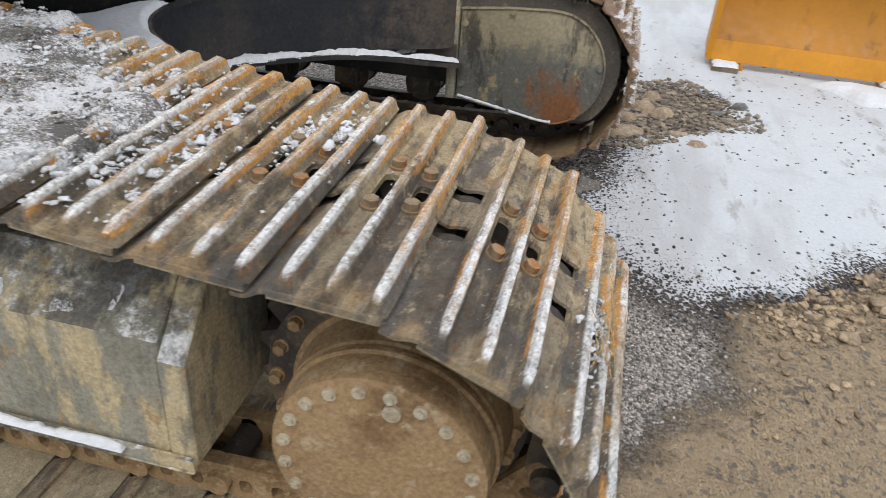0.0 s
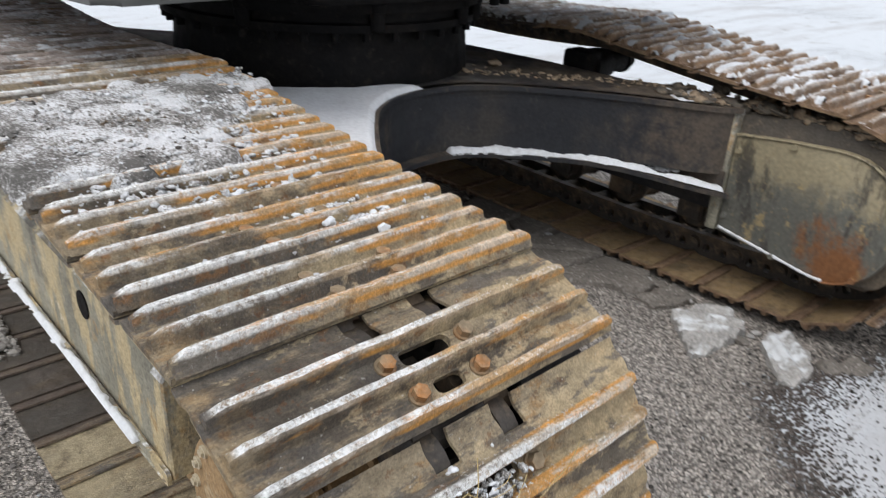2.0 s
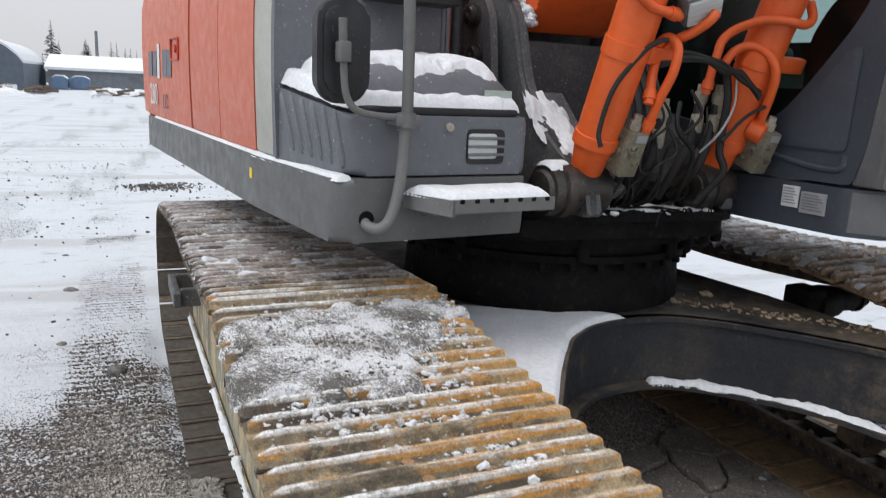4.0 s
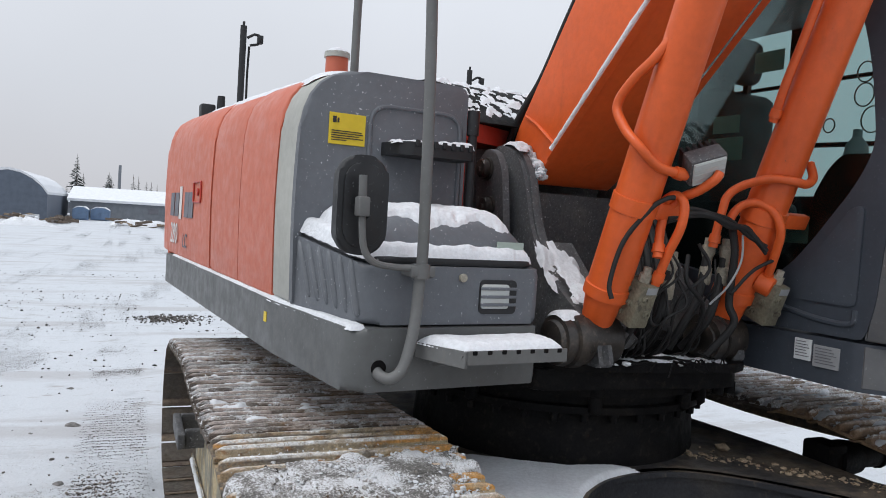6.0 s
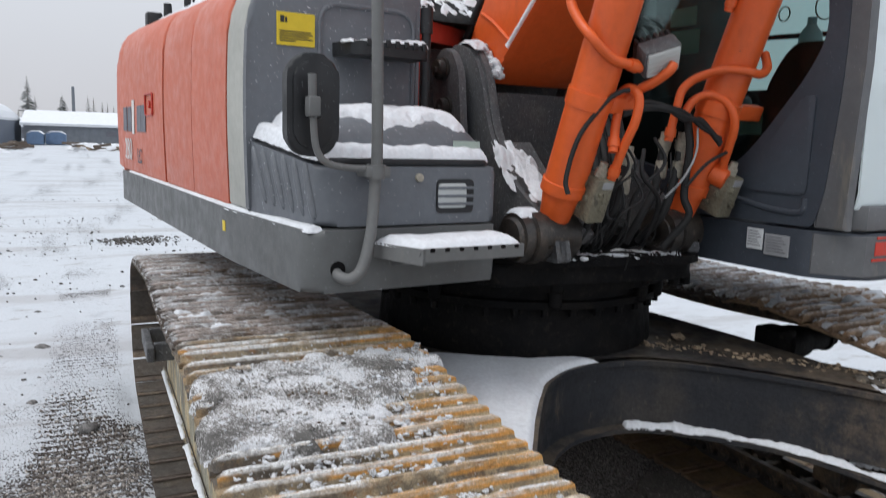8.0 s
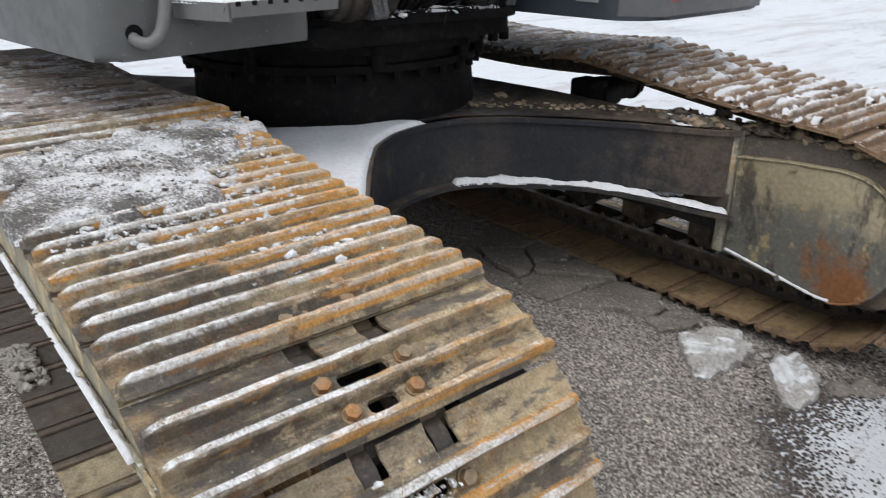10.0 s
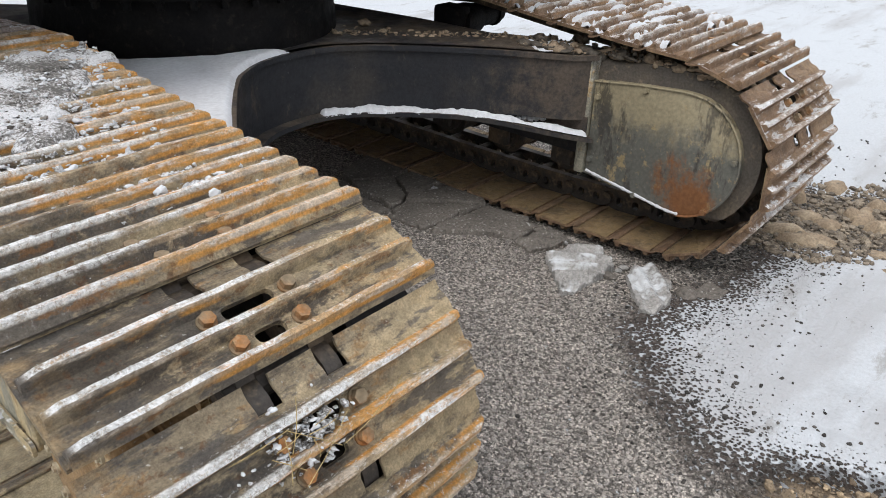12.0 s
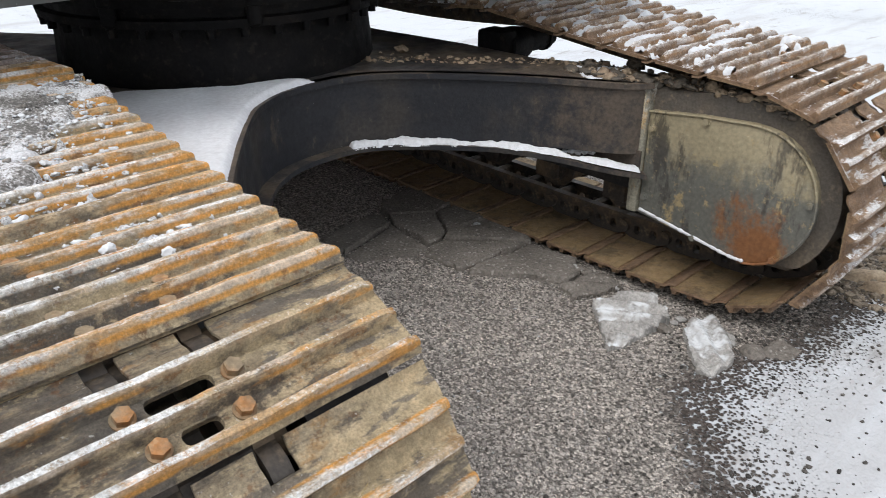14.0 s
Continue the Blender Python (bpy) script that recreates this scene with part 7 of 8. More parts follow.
def ground_height(x, y, snow, mud):
    h = 0.012 * field(x, y, 2.0, 3, 3) + 0.004 * field(x, y, 14, 3, 4)
    h = h + snow * (0.02 + 0.006 * field(x, y, 9, 3, 5)) + mud * (0.035 * np.abs(field(x * 1.3 + y * 0.6, y * 0.5 - x * 0.4, 9, 4, 6)) - 0.006)
    under = smooth01(0.75, 0.9, np.abs(x)) * smooth01(1.85, 1.7, np.abs(x)) * smooth01(-0.2, 0.5, y) * smooth01(5.0, 4.3, y)
    # prints of the ribs where the machine has driven
    prints = smooth01(-2.32, -2.2, x) * smooth01(-1.72, -1.8, x) * smooth01(1.0, 2.4, y) * smooth01(12, 8, y)
    h = h + prints * 0.011 * np.cos(y * 2 * np.pi / 0.0718 + 1.5 * field(x, y, 3.0, 2, 8))
    far = smooth01(9, 30, np.hypot(x, y))
    return (h * (1 - under) - 0.012 * under) * (1 - far)


def build_ground():
    gx = axis_steps(0.03, -3.6, 3.6, 900)
    gy = axis_steps(0.024, -1.8, 6.5, 900)
    X, Y = np.meshgrid(gx, gy)
    snow, mud = ground_masks(X, Y)
    Z = ground_height(X, Y, snow, mud)
    nx, ny = len(gx), len(gy)
    verts = np.stack([X.ravel(), Y.ravel(), Z.ravel()], 1)
    i = np.arange(nx * ny).reshape(ny, nx)
    faces = np.stack([i[:-1, :-1].ravel(), i[:-1, 1:].ravel(), i[1:, 1:].ravel(), i[1:, :-1].ravel()], 1)
    me = bpy.data.meshes.new("ground")
    me.from_pydata(verts.tolist(), [], faces.tolist())
    for key, val in (("snow", snow), ("mud", mud)):
        at = me.attributes.new(key, "FLOAT", "POINT")
        at.data.foreach_set("value", np.clip(val, 0, 1).ravel().astype(np.float32))
    for p in me.polygons:
        p.use_smooth = True
    m = Mat("gravel_snow_and_mud", 0.9, 0, 0.25)
    m.base((0.36, 0.328, 0.296)).vary(m.voronoi(110, "Color"), 0.5, 1.5).vary(m.noise(60, 9, None, 0.8), 0.5, 1.5).vary(m.voronoi(190, "Color"), 0.7, 1.3).vary(m.noise(1.7, 5), 0.82, 1.2)
    m.over((0.4, 0.375, 0.35), m.mask(m.voronoi(75, "Color"), 0.8, 0.86, 0, 0.7))
    m.over((0.06, 0.055, 0.05), m.mask(m.voronoi(85, "Distance"), 0.5, 0.8, 0, 0.65))
    m.over((0.05, 0.046, 0.042), m.mask(m.noise(5, 5), 0.6, 0.72, 0, 0.5))
    # brown clay, trodden into streaks
    clay = m.math("ADD", m.attr("mud"), m.math("MULTIPLY", m.math("SUBTRACT", m.noise(13, 8, None, 0.7), 0.5), 0.9))
    clay = m.mask(clay, 0.3, 0.75)
    m.over((0.43, 0.325, 0.21), m.math("MULTIPLY", clay, 0.92))
    streak = m.noise(5, 8, (2.2, 0.9, 1), 0.7)
    m.over((0.12, 0.088, 0.06), m.math("MULTIPLY", clay, m.mask(streak, 0.56, 0.68, 0, 0.8)))
    m.over((0.54, 0.42, 0.28), m.math("MULTIPLY", clay, m.mask(m.noise(24, 6), 0.56, 0.66, 0, 0.6)))
    m.over((0.17, 0.155, 0.14), m.math("MULTIPLY", clay, m.mask(m.voronoi(60, "Color"), 0.72, 0.8, 0, 0.7)))
    # wet rim where the snow has just melted
    edge = m.math("ADD", m.attr("snow"), m.math("MULTIPLY", m.math("SUBTRACT", m.noise(9, 8, None, 0.75), 0.5), 0.75))
    grain = m.math("ADD", edge, m.math("MULTIPLY", m.math("SUBTRACT", m.voronoi(70, "Distance"), 0.42), 1.0))
    wet = m.mask(m.math("ADD", m.attr("snow"), m.math("MULTIPLY", m.math("SUBTRACT", m.noise(6, 8, None, 0.7), 0.5), 0.5)), 0.02, 0.3)
    m.over((0.062, 0.048, 0.042), m.math("MULTIPLY", wet, 0.85))
    sn = m.mask(grain, 0.46, 0.64)
    m.over((0.52, 0.545, 0.575), sn).vary(m.noise(70, 6, None, 0.8), 0.9, 1.1)
    m.over((0.42, 0.44, 0.465), m.math("MULTIPLY", sn, m.mask(m.noise(4, 6), 0.55, 0.72, 0, 0.6)))
    m.over((0.4, 0.4, 0.41), m.math("MULTIPLY", sn, m.mask(m.noise(0.8, 9, (0.3, 1.5, 1), 0.65), 0.5, 0.63, 0, 0.7)))
    m.over((0.3, 0.29, 0.28), m.math("MULTIPLY", sn, m.mask(m.noise(3.2, 9, (0.4, 1.2, 1), 0.75), 0.57, 0.65, 0, 0.65)))
    bare_ = m.math("SUBTRACT", 1.0, sn)
    m.bump(m.math("MULTIPLY", m.voronoi(85, "Distance"), bare_), -0.011).bump(m.math("MULTIPLY", m.voronoi(190, "Distance"), bare_), -0.004).bump(m.noise(26, 7), 0.011).bump(m.math("MULTIPLY", clay, streak), 0.05).bump(sn, 0.01)
    me.materials.append(m.done())
    return tagged(new("ground", me), "gravel yard half covered in thin snow and mud", "ground", kind="structure")


ground = build_ground()


# ---- loose things on the ground ----
def scatter(name, spots, material, label, category, seed=1):
    """Many small stones as one object: spots are (x, y, radius)."""
    bm = blank()
    bmesh.ops.create_icosphere(bm, subdivisions=1, radius=1)
    base = np.array([v.co for v in bm.verts])
    tri = np.array([[v.index for v in f.verts] for f in bm.faces])
    bm.free()
    r = np.random.RandomState(seed)
    spots = np.array(spots)
    n = len(spots)
    shape = base[None] * (1 + r.uniform(-0.3, 0.3, (n, 12, 1))) * r.uniform(0.6, 1.3, (n, 1, 3)) * np.array([1, 1, 0.7])
    a = r.uniform(0, 6.283, n)
    c, s_ = np.cos(a)[:, None], np.sin(a)[:, None]
    X = shape[:, :, 0] * c - shape[:, :, 1] * s_
    Y = shape[:, :, 0] * s_ + shape[:, :, 1] * c
    sn, md = ground_masks(spots[:, 0], spots[:, 1])
    z = ground_height(spots[:, 0], spots[:, 1], sn, md)
    V = np.stack([X * spots[:, 2:3] + spots[:, 0:1], Y * spots[:, 2:3] + spots[:, 1:2], shape[:, :, 2] * spots[:, 2:3] + z[:, None] + spots[:, 2:3] * 0.3], 2).reshape(-1, 3)
    F = (tri[None] + 12 * np.arange(n)[:, None, None]).reshape(-1, 3)
    me = bpy.data.meshes.new(name)
    me.from_pydata(V.tolist(), [], F.tolist())
    me.materials.append(material)
    return tagged(new(name, me), label, category, kind="stuff")


def slab_stone(name):
    m = Mat(name, 0.85, 0, 0.3)
    m.base((0.16, 0.155, 0.15)).vary(m.noise(25, 6), 0.6, 1.4).vary(m.voronoi(90, "Color"), 0.8, 1.2)
    m.bump(m.noise(40, 6), 0.006)
    return m.done()


def stone_mat(name, lo, hi):
    m = Mat(name, 0.85, 0, 0.3)
    g = m.n.new("ShaderNodeNewGeometry")
    rp = m.n.new("ShaderNodeValToRGB")
    rp.color_ramp.elements[0].color, rp.color_ramp.elements[1].color = (*lo, 1), (*hi, 1)
    m.l.new(g.outputs["Random Per Island"], rp.inputs[0])
    m.col = rp.outputs[0]
    m.vary(m.noise(160, 4), 0.6, 1.4)
    return m.done()


GRAVEL = stone_mat("grey_gravel", (0.11, 0.1, 0.094), (0.46, 0.42, 0.38))
DARK_STONE = slab_stone("grey_field_stone")
DARK_GRAVEL = stone_mat("wet_dark_gravel", (0.03, 0.028, 0.026), (0.12, 0.11, 0.1))
r_ = np.random.RandomState(3)
pts = np.stack([r_.uniform(-0.85, 1.0, 36000), r_.uniform(-1.3, 2.3, 36000), 0.0024 + 0.0062 * r_.uniform(0, 1, 36000) ** 2.5], 1)
sn_, md_ = ground_masks(pts[:, 0], pts[:, 1])
hard = inside_by([(0.3, 2.1), (0.2, 1.85), (0.33, 1.5), (0.33, 1.22), (0.47, 1.12), (0.66, 1.04), (0.92, 1.0), (0.95, 1.6), (0.75, 2.1)], pts[:, 0], pts[:, 1]) + 0.07 * r_.normal(0, 1, 36000) > 0
scatter("gravel", pts[(~hard | (r_.uniform(0, 1, 36000) < 0.12)) & (sn_ < 0.01 + 0.12 * r_.uniform(0, 1, 36000) ** 2) & (md_ < 0.05 + 0.75 * r_.uniform(0, 1, 36000) ** 2)], GRAVEL, "loose grey gravel in front of the tracks", "gravel", 1)
pts = np.stack([r_.uniform(-3.2, -1.72, 7000), r_.uniform(0.6, 5.0, 7000), r_.uniform(0.004, 0.011, 7000)], 1)
sn_, md_ = ground_masks(pts[:, 0], pts[:, 1])
scatter("gravel", pts[sn_ < 0.5], GRAVEL, "loose grey gravel beside the track", "gravel", 2)
pts = np.stack([r_.uniform(-0.4, 2.2, 26000), r_.uniform(-1.8, 0.4, 26000), 0.0022 + 0.007 * r_.uniform(0, 1, 26000) ** 2], 1)
sn_, md_ = ground_masks(pts[:, 0], pts[:, 1])
deep = inside_by([(-0.09, -0.53), (0.0, -0.27), (0.23, -0.03), (0.37, 0.1), (0.71, 0.07), (2.2, 0.0), (4, 0), (4, -3), (0.6, -3), (0.42, -1.26), (0.04, -0.99), (0.0, -0.82)], pts[:, 0], pts[:, 1])
rim = np.where(deep > 0, np.exp(-deep / 0.15), np.exp(deep / 0.2)) * (0.4 + 0.6 * (field(pts[:, 0], pts[:, 1], 5, 3, 31) > -0.1)) + 0.004
scatter("gravel", pts[(r_.uniform(0, 1, 26000) < rim * 0.95) & (md_ < 0.6)], DARK_GRAVEL, "dark wet stones thrown over the snow's rim", "gravel", 3)
pts = np.stack([r_.uniform(-5, -1.75, 900), r_.uniform(3.5, 16, 900), r_.uniform(0.005, 0.016, 900) ** 1.0], 1)
scatter("stones", pts[r_.uniform(0, 1, 900) < 0.35], DARK_GRAVEL, "dark stones strewn over the snow", "stones", 4)
pts = np.stack([r_.uniform(1.4, 3.6, 700), r_.uniform(-2.2, 0.4, 700), r_.uniform(0.003, 0.009, 700)], 1)
scatter("stones", pts[:450], DARK_GRAVEL, "dark stones in the churned snow", "stones", 5)
for x, y, r in ((-1.99, 3.85, 0.062), (-2.31, 4.42, 0.045), (-2.32, 5.8, 0.05), (-2.3, 4.95, 0.03), (-2.6, 5.6, 0.03), (-2.42, 7.1, 0.035), (2.2, -0.7, 0.04), (2.35, -0.85, 0.06), (2.6, -0.6, 0.03)):
    bm = blank()
    stone(bm, (x, y, r * 0.3), r, int(r * 1000) + 3, 0.55, 2)
    tagged(part("stone", bm, DARK_STONE, None, smooth=50), "grey stone lying on the snow", "stone", "stones by the machine")


def slab_mat(name, c, snow_amt):
    m = Mat(name, 0.9, 0, 0.25)
    m.base(c).vary(m.noise(70, 8, None, 0.8), 0.55, 1.4).vary(m.noise(6, 5), 0.8, 1.2)
    m.over((0.06, 0.055, 0.05), m.mask(m.noise(22, 8, None, 0.75), 0.58, 0.66, 0, 0.6)).over((0.42, 0.4, 0.37), m.mask(m.voronoi(120, "Color"), 0.82, 0.88, 0, 0.6))
    if snow_amt:
        m.over((0.62, 0.64, 0.66), m.math("MULTIPLY", m.up(0.5, 0.85), m.mask(m.noise(9, 6), 0.5 - snow_amt * 0.3, 0.62 - snow_amt * 0.3)))
    m.bump(m.voronoi(80, "Distance"), 0.004).bump(m.noise(30, 5), 0.006)
    return m.done()


ASPHALT = slab_mat("broken_asphalt", (0.175, 0.158, 0.14), 0.0)
ASPHALT_ICY = slab_mat("frosted_broken_asphalt", (0.35, 0.34, 0.325), 0.12)


def slab(name, pts, z, th, material, label, tilt=(0.0, 0.0), ribs=0.0, ang=0.0, seed=1, group="broken asphalt"):
    """A broken plate with a ragged rim, real thickness and, where a track pressed it, ribbed top."""
    P = np.array(pts, float)
    c = P.mean(0)
    gx = np.arange(P[:, 0].min(), P[:, 0].max() + 0.006, 0.006)
    gy = np.arange(P[:, 1].min(), P[:, 1].max() + 0.006, 0.006)
    X, Y = np.meshgrid(gx, gy)
    n = field(X, Y, 30, 3, seed)
    d = inside_by(pts, X, Y) + 0.008 * n
    u = (X - c[0]) * math.cos(ang) + (Y - c[1]) * math.sin(ang)
    top = z + th + tilt[0] * (X - c[0]) + tilt[1] * (Y - c[1]) + 0.003 * n + ribs * np.cos(u * 2 * np.pi / 0.0718)
    cell = (d[:-1, :-1] > 0) & (d[1:, 1:] > 0) & (d[:-1, 1:] > 0) & (d[1:, :-1] > 0)
    bm = blank()
    vt = {}

    def v(i, j, low):
        if (i, j, low) not in vt:
            zz = max(-0.02, top[i, j] - th - 0.03) if low else top[i, j] - (0.006 if d[i, j] < 0.012 else 0)
            vt[i, j, low] = bm.verts.new((X[i, j], Y[i, j], zz))
        return vt[i, j, low]

    H, W = cell.shape
    for i in range(H):
        for j in range(W):
            if not cell[i, j]:
                continue
            bm.faces.new((v(i, j, 0), v(i, j + 1, 0), v(i + 1, j + 1, 0), v(i + 1, j, 0)))
            for (di, dj), (a, b) in (((-1, 0), ((i, j), (i, j + 1))), ((1, 0), ((i + 1, j + 1), (i + 1, j))), ((0, -1), ((i + 1, j), (i, j))), ((0, 1), ((i, j + 1), (i + 1, j + 1)))):
                p, q = i + di, j + dj
                if not (0 <= p < H and 0 <= q < W and cell[p, q]):
                    bm.faces.new((v(*b, 0), v(*a, 0), v(*a, 1), v(*b, 1)))
    return tagged(part(name, bm, material, None, smooth=40), label, "asphalt", group)


slab("asphalt_chunk", [(0.6, 0.675), (0.765, 0.612), (0.834, 0.54), (0.746, 0.404), (0.51, 0.413), (0.403, 0.455), (0.488, 0.554)], 0.02, 0.022, ASPHALT_ICY, "broken asphalt slab with frosted prints of track ribs", (0.09, 0.05), 0.012, 0.6, 3)
slab("asphalt_chunk", [(0.705, 0.328), (0.762, 0.334), (0.84, 0.273), (0.755, 0.149), (0.644, 0.086), (0.52, 0.092), (0.49, 0.146), (0.604, 0.245)], 0.02, 0.026, ASPHALT_ICY, "frost-white chunk of broken asphalt", (0.1, -0.04), 0.009, 2.4, 4)
slab("asphalt_chunk", [(0.631, 0.87), (0.605, 0.775), (0.689, 0.72), (0.83, 0.68), (0.85, 0.82)], 0.005, 0.028, ASPHALT, "dark chunk of broken asphalt", (0.1, 0.1), 0.004, 0.6, 5)
slab("asphalt_chunk", [(0.8, 0.06), (0.92, 0.04), (0.9, -0.06), (0.78, -0.06), (0.7, 0.0)], 0.0, 0.025, ASPHALT, "dark chunk of broken asphalt", (0.1, 0.0), 0.0, 0, 6)


def cell(seeds, k, bound):
    """The part of a plan that lies nearest to one of the seeds, less half a crack's width all round."""
    poly = [Vector(p) for p in bound]
    c = Vector(seeds[k])
    for j, o in enumerate(seeds):
        if j == k:
            continue
        o = Vector(o)
        n = (o - c).normalized()
        lim = n.dot((o + c) / 2) - 0.0045
        cut = []
        for i, p in enumerate(poly):
            q = poly[(i + 1) % len(poly)]
            dp, dq = n.dot(p) - lim, n.dot(q) - lim
            if dp <= 0:
                cut.append(p)
            if (dp < 0) != (dq < 0) and abs(dp - dq) > 1e-9:
                cut.append(p.lerp(q, dp / (dp - dq)))
        poly = cut
        if len(poly) < 3:
            return []
    return poly


def plate(poly, z, th, seed, tilt):
    """A cracked plate: its rim broken in and out, its upper edge crumbled."""
    rim_pts = []
    c = sum(poly, Vector((0, 0))) / len(poly)
    for i, p in enumerate(poly):
        q = poly[(i + 1) % len(poly)]
        n = max(1, int((q - p).length / 0.014))
        rim_pts += [p.lerp(q, j / n) for j in range(n)]
    bm = blank()
    rings = []
    for inset, drop in ((0.0, th + 0.03), (0.0, 0.008), (0.007, 0.0), (0.05, -0.002)):
        ring = []
        for p in rim_pts:
            w = 0.03 * noise.noise(Vector((p.x * 8, p.y * 8, 1.0))) + 0.022 * noise.noise(Vector((p.x * 30, p.y * 30, 3.0)))
            out = (p - c).normalized()
            v = p + Vector((out.y, -out.x)) * w * 0.5 + out * (min(0.0, w) * 0.9 - 0.004 - min(inset, (p - c).length * 0.6))
            ring.append(bm.verts.new((v.x, v.y, z + th - drop + tilt[0] * (v.x - c.x) + tilt[1] * (v.y - c.y) + 0.004 * noise.noise(Vector((v.x * 12, v.y * 12, seed))))))
        if rings:
            for i in range(len(ring)):
                j = (i + 1) % len(ring)
                bm.faces.new((rings[-1][i], rings[-1][j], ring[j], ring[i]))
        rings.append(ring)
    mid = bm.verts.new((c.x, c.y, z + th + 0.003))
    for i in range(len(ring)):
        bm.faces.new((ring[i], ring[(i + 1) % len(ring)], mid))
    return bm


rr = random.Random(57)
seeds = [(rr.uniform(-0.3, 1.2), rr.uniform(0.6, 2.6)) for i in range(46)]
seeds = [p for i, p in enumerate(seeds) if all(math.hypot(p[0] - q[0], p[1] - q[1]) > 0.13 for q in seeds[:i])]
YARD = [(-0.15, 0.85), (0.98, 0.85), (0.98, 2.35), (-0.15, 2.35)]
BROKEN = [(0.3, 2.1), (0.16, 1.85), (0.3, 1.5), (0.3, 1.2), (0.45, 1.1), (0.66, 1.02), (0.92, 1.0), (0.95, 1.6), (0.75, 2.1)]
for k, sd in enumerate(seeds):
    inside = inside_by(BROKEN, np.array([sd[0]]), np.array([sd[1]]))[0]
    poly = cell(seeds, k, YARD)
    if inside < -0.02 or len(poly) < 3:
        continue
    rise = rr.choice((-0.016, -0.006, 0.0, 0.006))
    tagged(part("asphalt_plate", plate(poly, rise, 0.026, k, (rr.uniform(-0.05, 0.05), rr.uniform(-0.05, 0.05))), ASPHALT, None, smooth=35), "cracked plate of old asphalt under the machine", "asphalt", "broken asphalt")
# small broken bits along the inner edge of the far track
bm = None
for k in range(34):
    rr = random.Random(k + 90)
    y = rr.uniform(-0.1, 1.9)
    x = 0.9 - 0.03 - abs(rr.gauss(0, 0.06)) - 0.05 * (y < 0.8)
    bm = blank()
    stone(bm, (x, y, 0.012), rr.uniform(0.014, 0.04), k + 200, 0.6, 2)
    tagged(part("asphalt_bit", bm, ASPHALT if k % 3 else ASPHALT_ICY, None, smooth=40), "small bit of broken asphalt by the track", "asphalt", "bits of asphalt")
# churned mud ahead of the far track
for k in range(16):
    rr = random.Random(k + 300)
    bm = blank()
    heap(bm, 1.55 + rr.uniform(0, 0.95), -0.05 + rr.uniform(-0.5, 0.45), 0.0, rr.uniform(0.06, 0.16), rr.uniform(0.04, 0.09), rr.uniform(0.025, 0.06), k + 0.5, rr.uniform(0, 3))
    tagged(part("mud_clod", bm, MUD, None, smooth=60), "clod of churned brown mud", "mud", "mud clods")
CHURNED = stone_mat("churned_frozen_clods", (0.12, 0.1, 0.08), (0.3, 0.25, 0.19))
n = 5200
pts = np.stack([r_.uniform(1.3, 2.8, n), r_.uniform(-0.95, 0.5, n), 0.004 + 0.021 * r_.uniform(0, 1, n) ** 3], 1)
keep_ = inside_by([(1.4, 0.3), (1.5, -0.2), (1.85, -0.6), (2.1, -0.86), (2.47, -0.83), (2.67, -0.47), (2.45, -0.1), (2.3, 0.6)], pts[:, 0], pts[:, 1]) + 0.12 * field(pts[:, 0], pts[:, 1], 7, 3, 35)
scatter("mud_clods", pts[keep_ > -0.06], CHURNED, "churned grey-brown clods ahead of the far track", "mud", 21)
CLAY = stone_mat("clods_of_wet_clay", (0.13, 0.1, 0.07), (0.42, 0.32, 0.21))
n = 1300
t_ = r_.uniform(0, 1, n)
cx_ = np.interp(t_, [0, 0.3, 0.6, 1], [-0.05, 0.05, 0.18, 0.55]) + r_.normal(-0.03, 0.07, n)
cy_ = np.interp(t_, [0, 0.3, 0.6, 1], [-0.68, -0.97, -1.07, -1.45]) + r_.normal(0.0, 0.05, n)
scatter("mud_clods", np.stack([cx_, cy_, 0.003 + 0.02 * r_.uniform(0, 1, n) ** 4], 1), CLAY, "dark crumbled clods of clay along the snow's rim", "mud", 8)
n = 3200
pts = np.stack([r_.uniform(-1.5, 0.5, n), r_.uniform(-1.9, -0.2, n), 0.002 + 0.018 * r_.uniform(0, 1, n) ** 5], 1)
sn_, md_ = ground_masks(pts[:, 0], pts[:, 1])
lane = field(pts[:, 0] * 2.2, pts[:, 1] * 0.9, 3.2, 4, 33)
scatter("mud_clods", pts[(md_ > 0.45) & (lane > 0.25)], CLAY, "crumbs and clods of churned brown clay", "mud", 9)
for k in range(10):
    rr = random.Random(k + 400)
    bm = blank()
    stone(bm, (0.2 + rr.uniform(-0.3, 0.3), -1.12 + rr.uniform(-0.2, 0.12), 0.015), rr.uniform(0.02, 0.045), k + 420, 0.7, 3)
    lumpy(bm, 0.012, 40, k)
    tagged(part("mud_clod", bm, MUD, None, smooth=60), "clod of churned brown mud", "mud", "mud clods")

# ---- yellow blade ----
blade = tagged(new("dozer_blade"), "yellow steel blade resting on a wooden block in the snow", "blade")
blade.location = (3.3, -1.9, 0)
B = Matrix.Translation((3.23, -0.71, 0.0)) @ Matrix.Rotation(radians(-2), 4, "Z")
bm = blank()
prof = [(0.05, 0.2), (0.16, 0.32), (0.22, 0.55), (0.2, 0.85), (0.1, 1.1), (0.13, 1.1), (0.24, 0.86), (0.26, 0.55), (0.2, 0.3), (0.08, 0.18)]
prism(bm, prof, 0.0, -2.6, "y", 0, 1, B)
part("mouldboard", bm, YELLOW_SHADED, blade, "curved yellow mouldboard", smooth=35)
bm = blank()
prism(bm, [(0.0, 0.07), (0.03, 0.07), (0.08, 0.2), (0.05, 0.21)], 0.03, -2.63, "y", 0.004, 1, B)
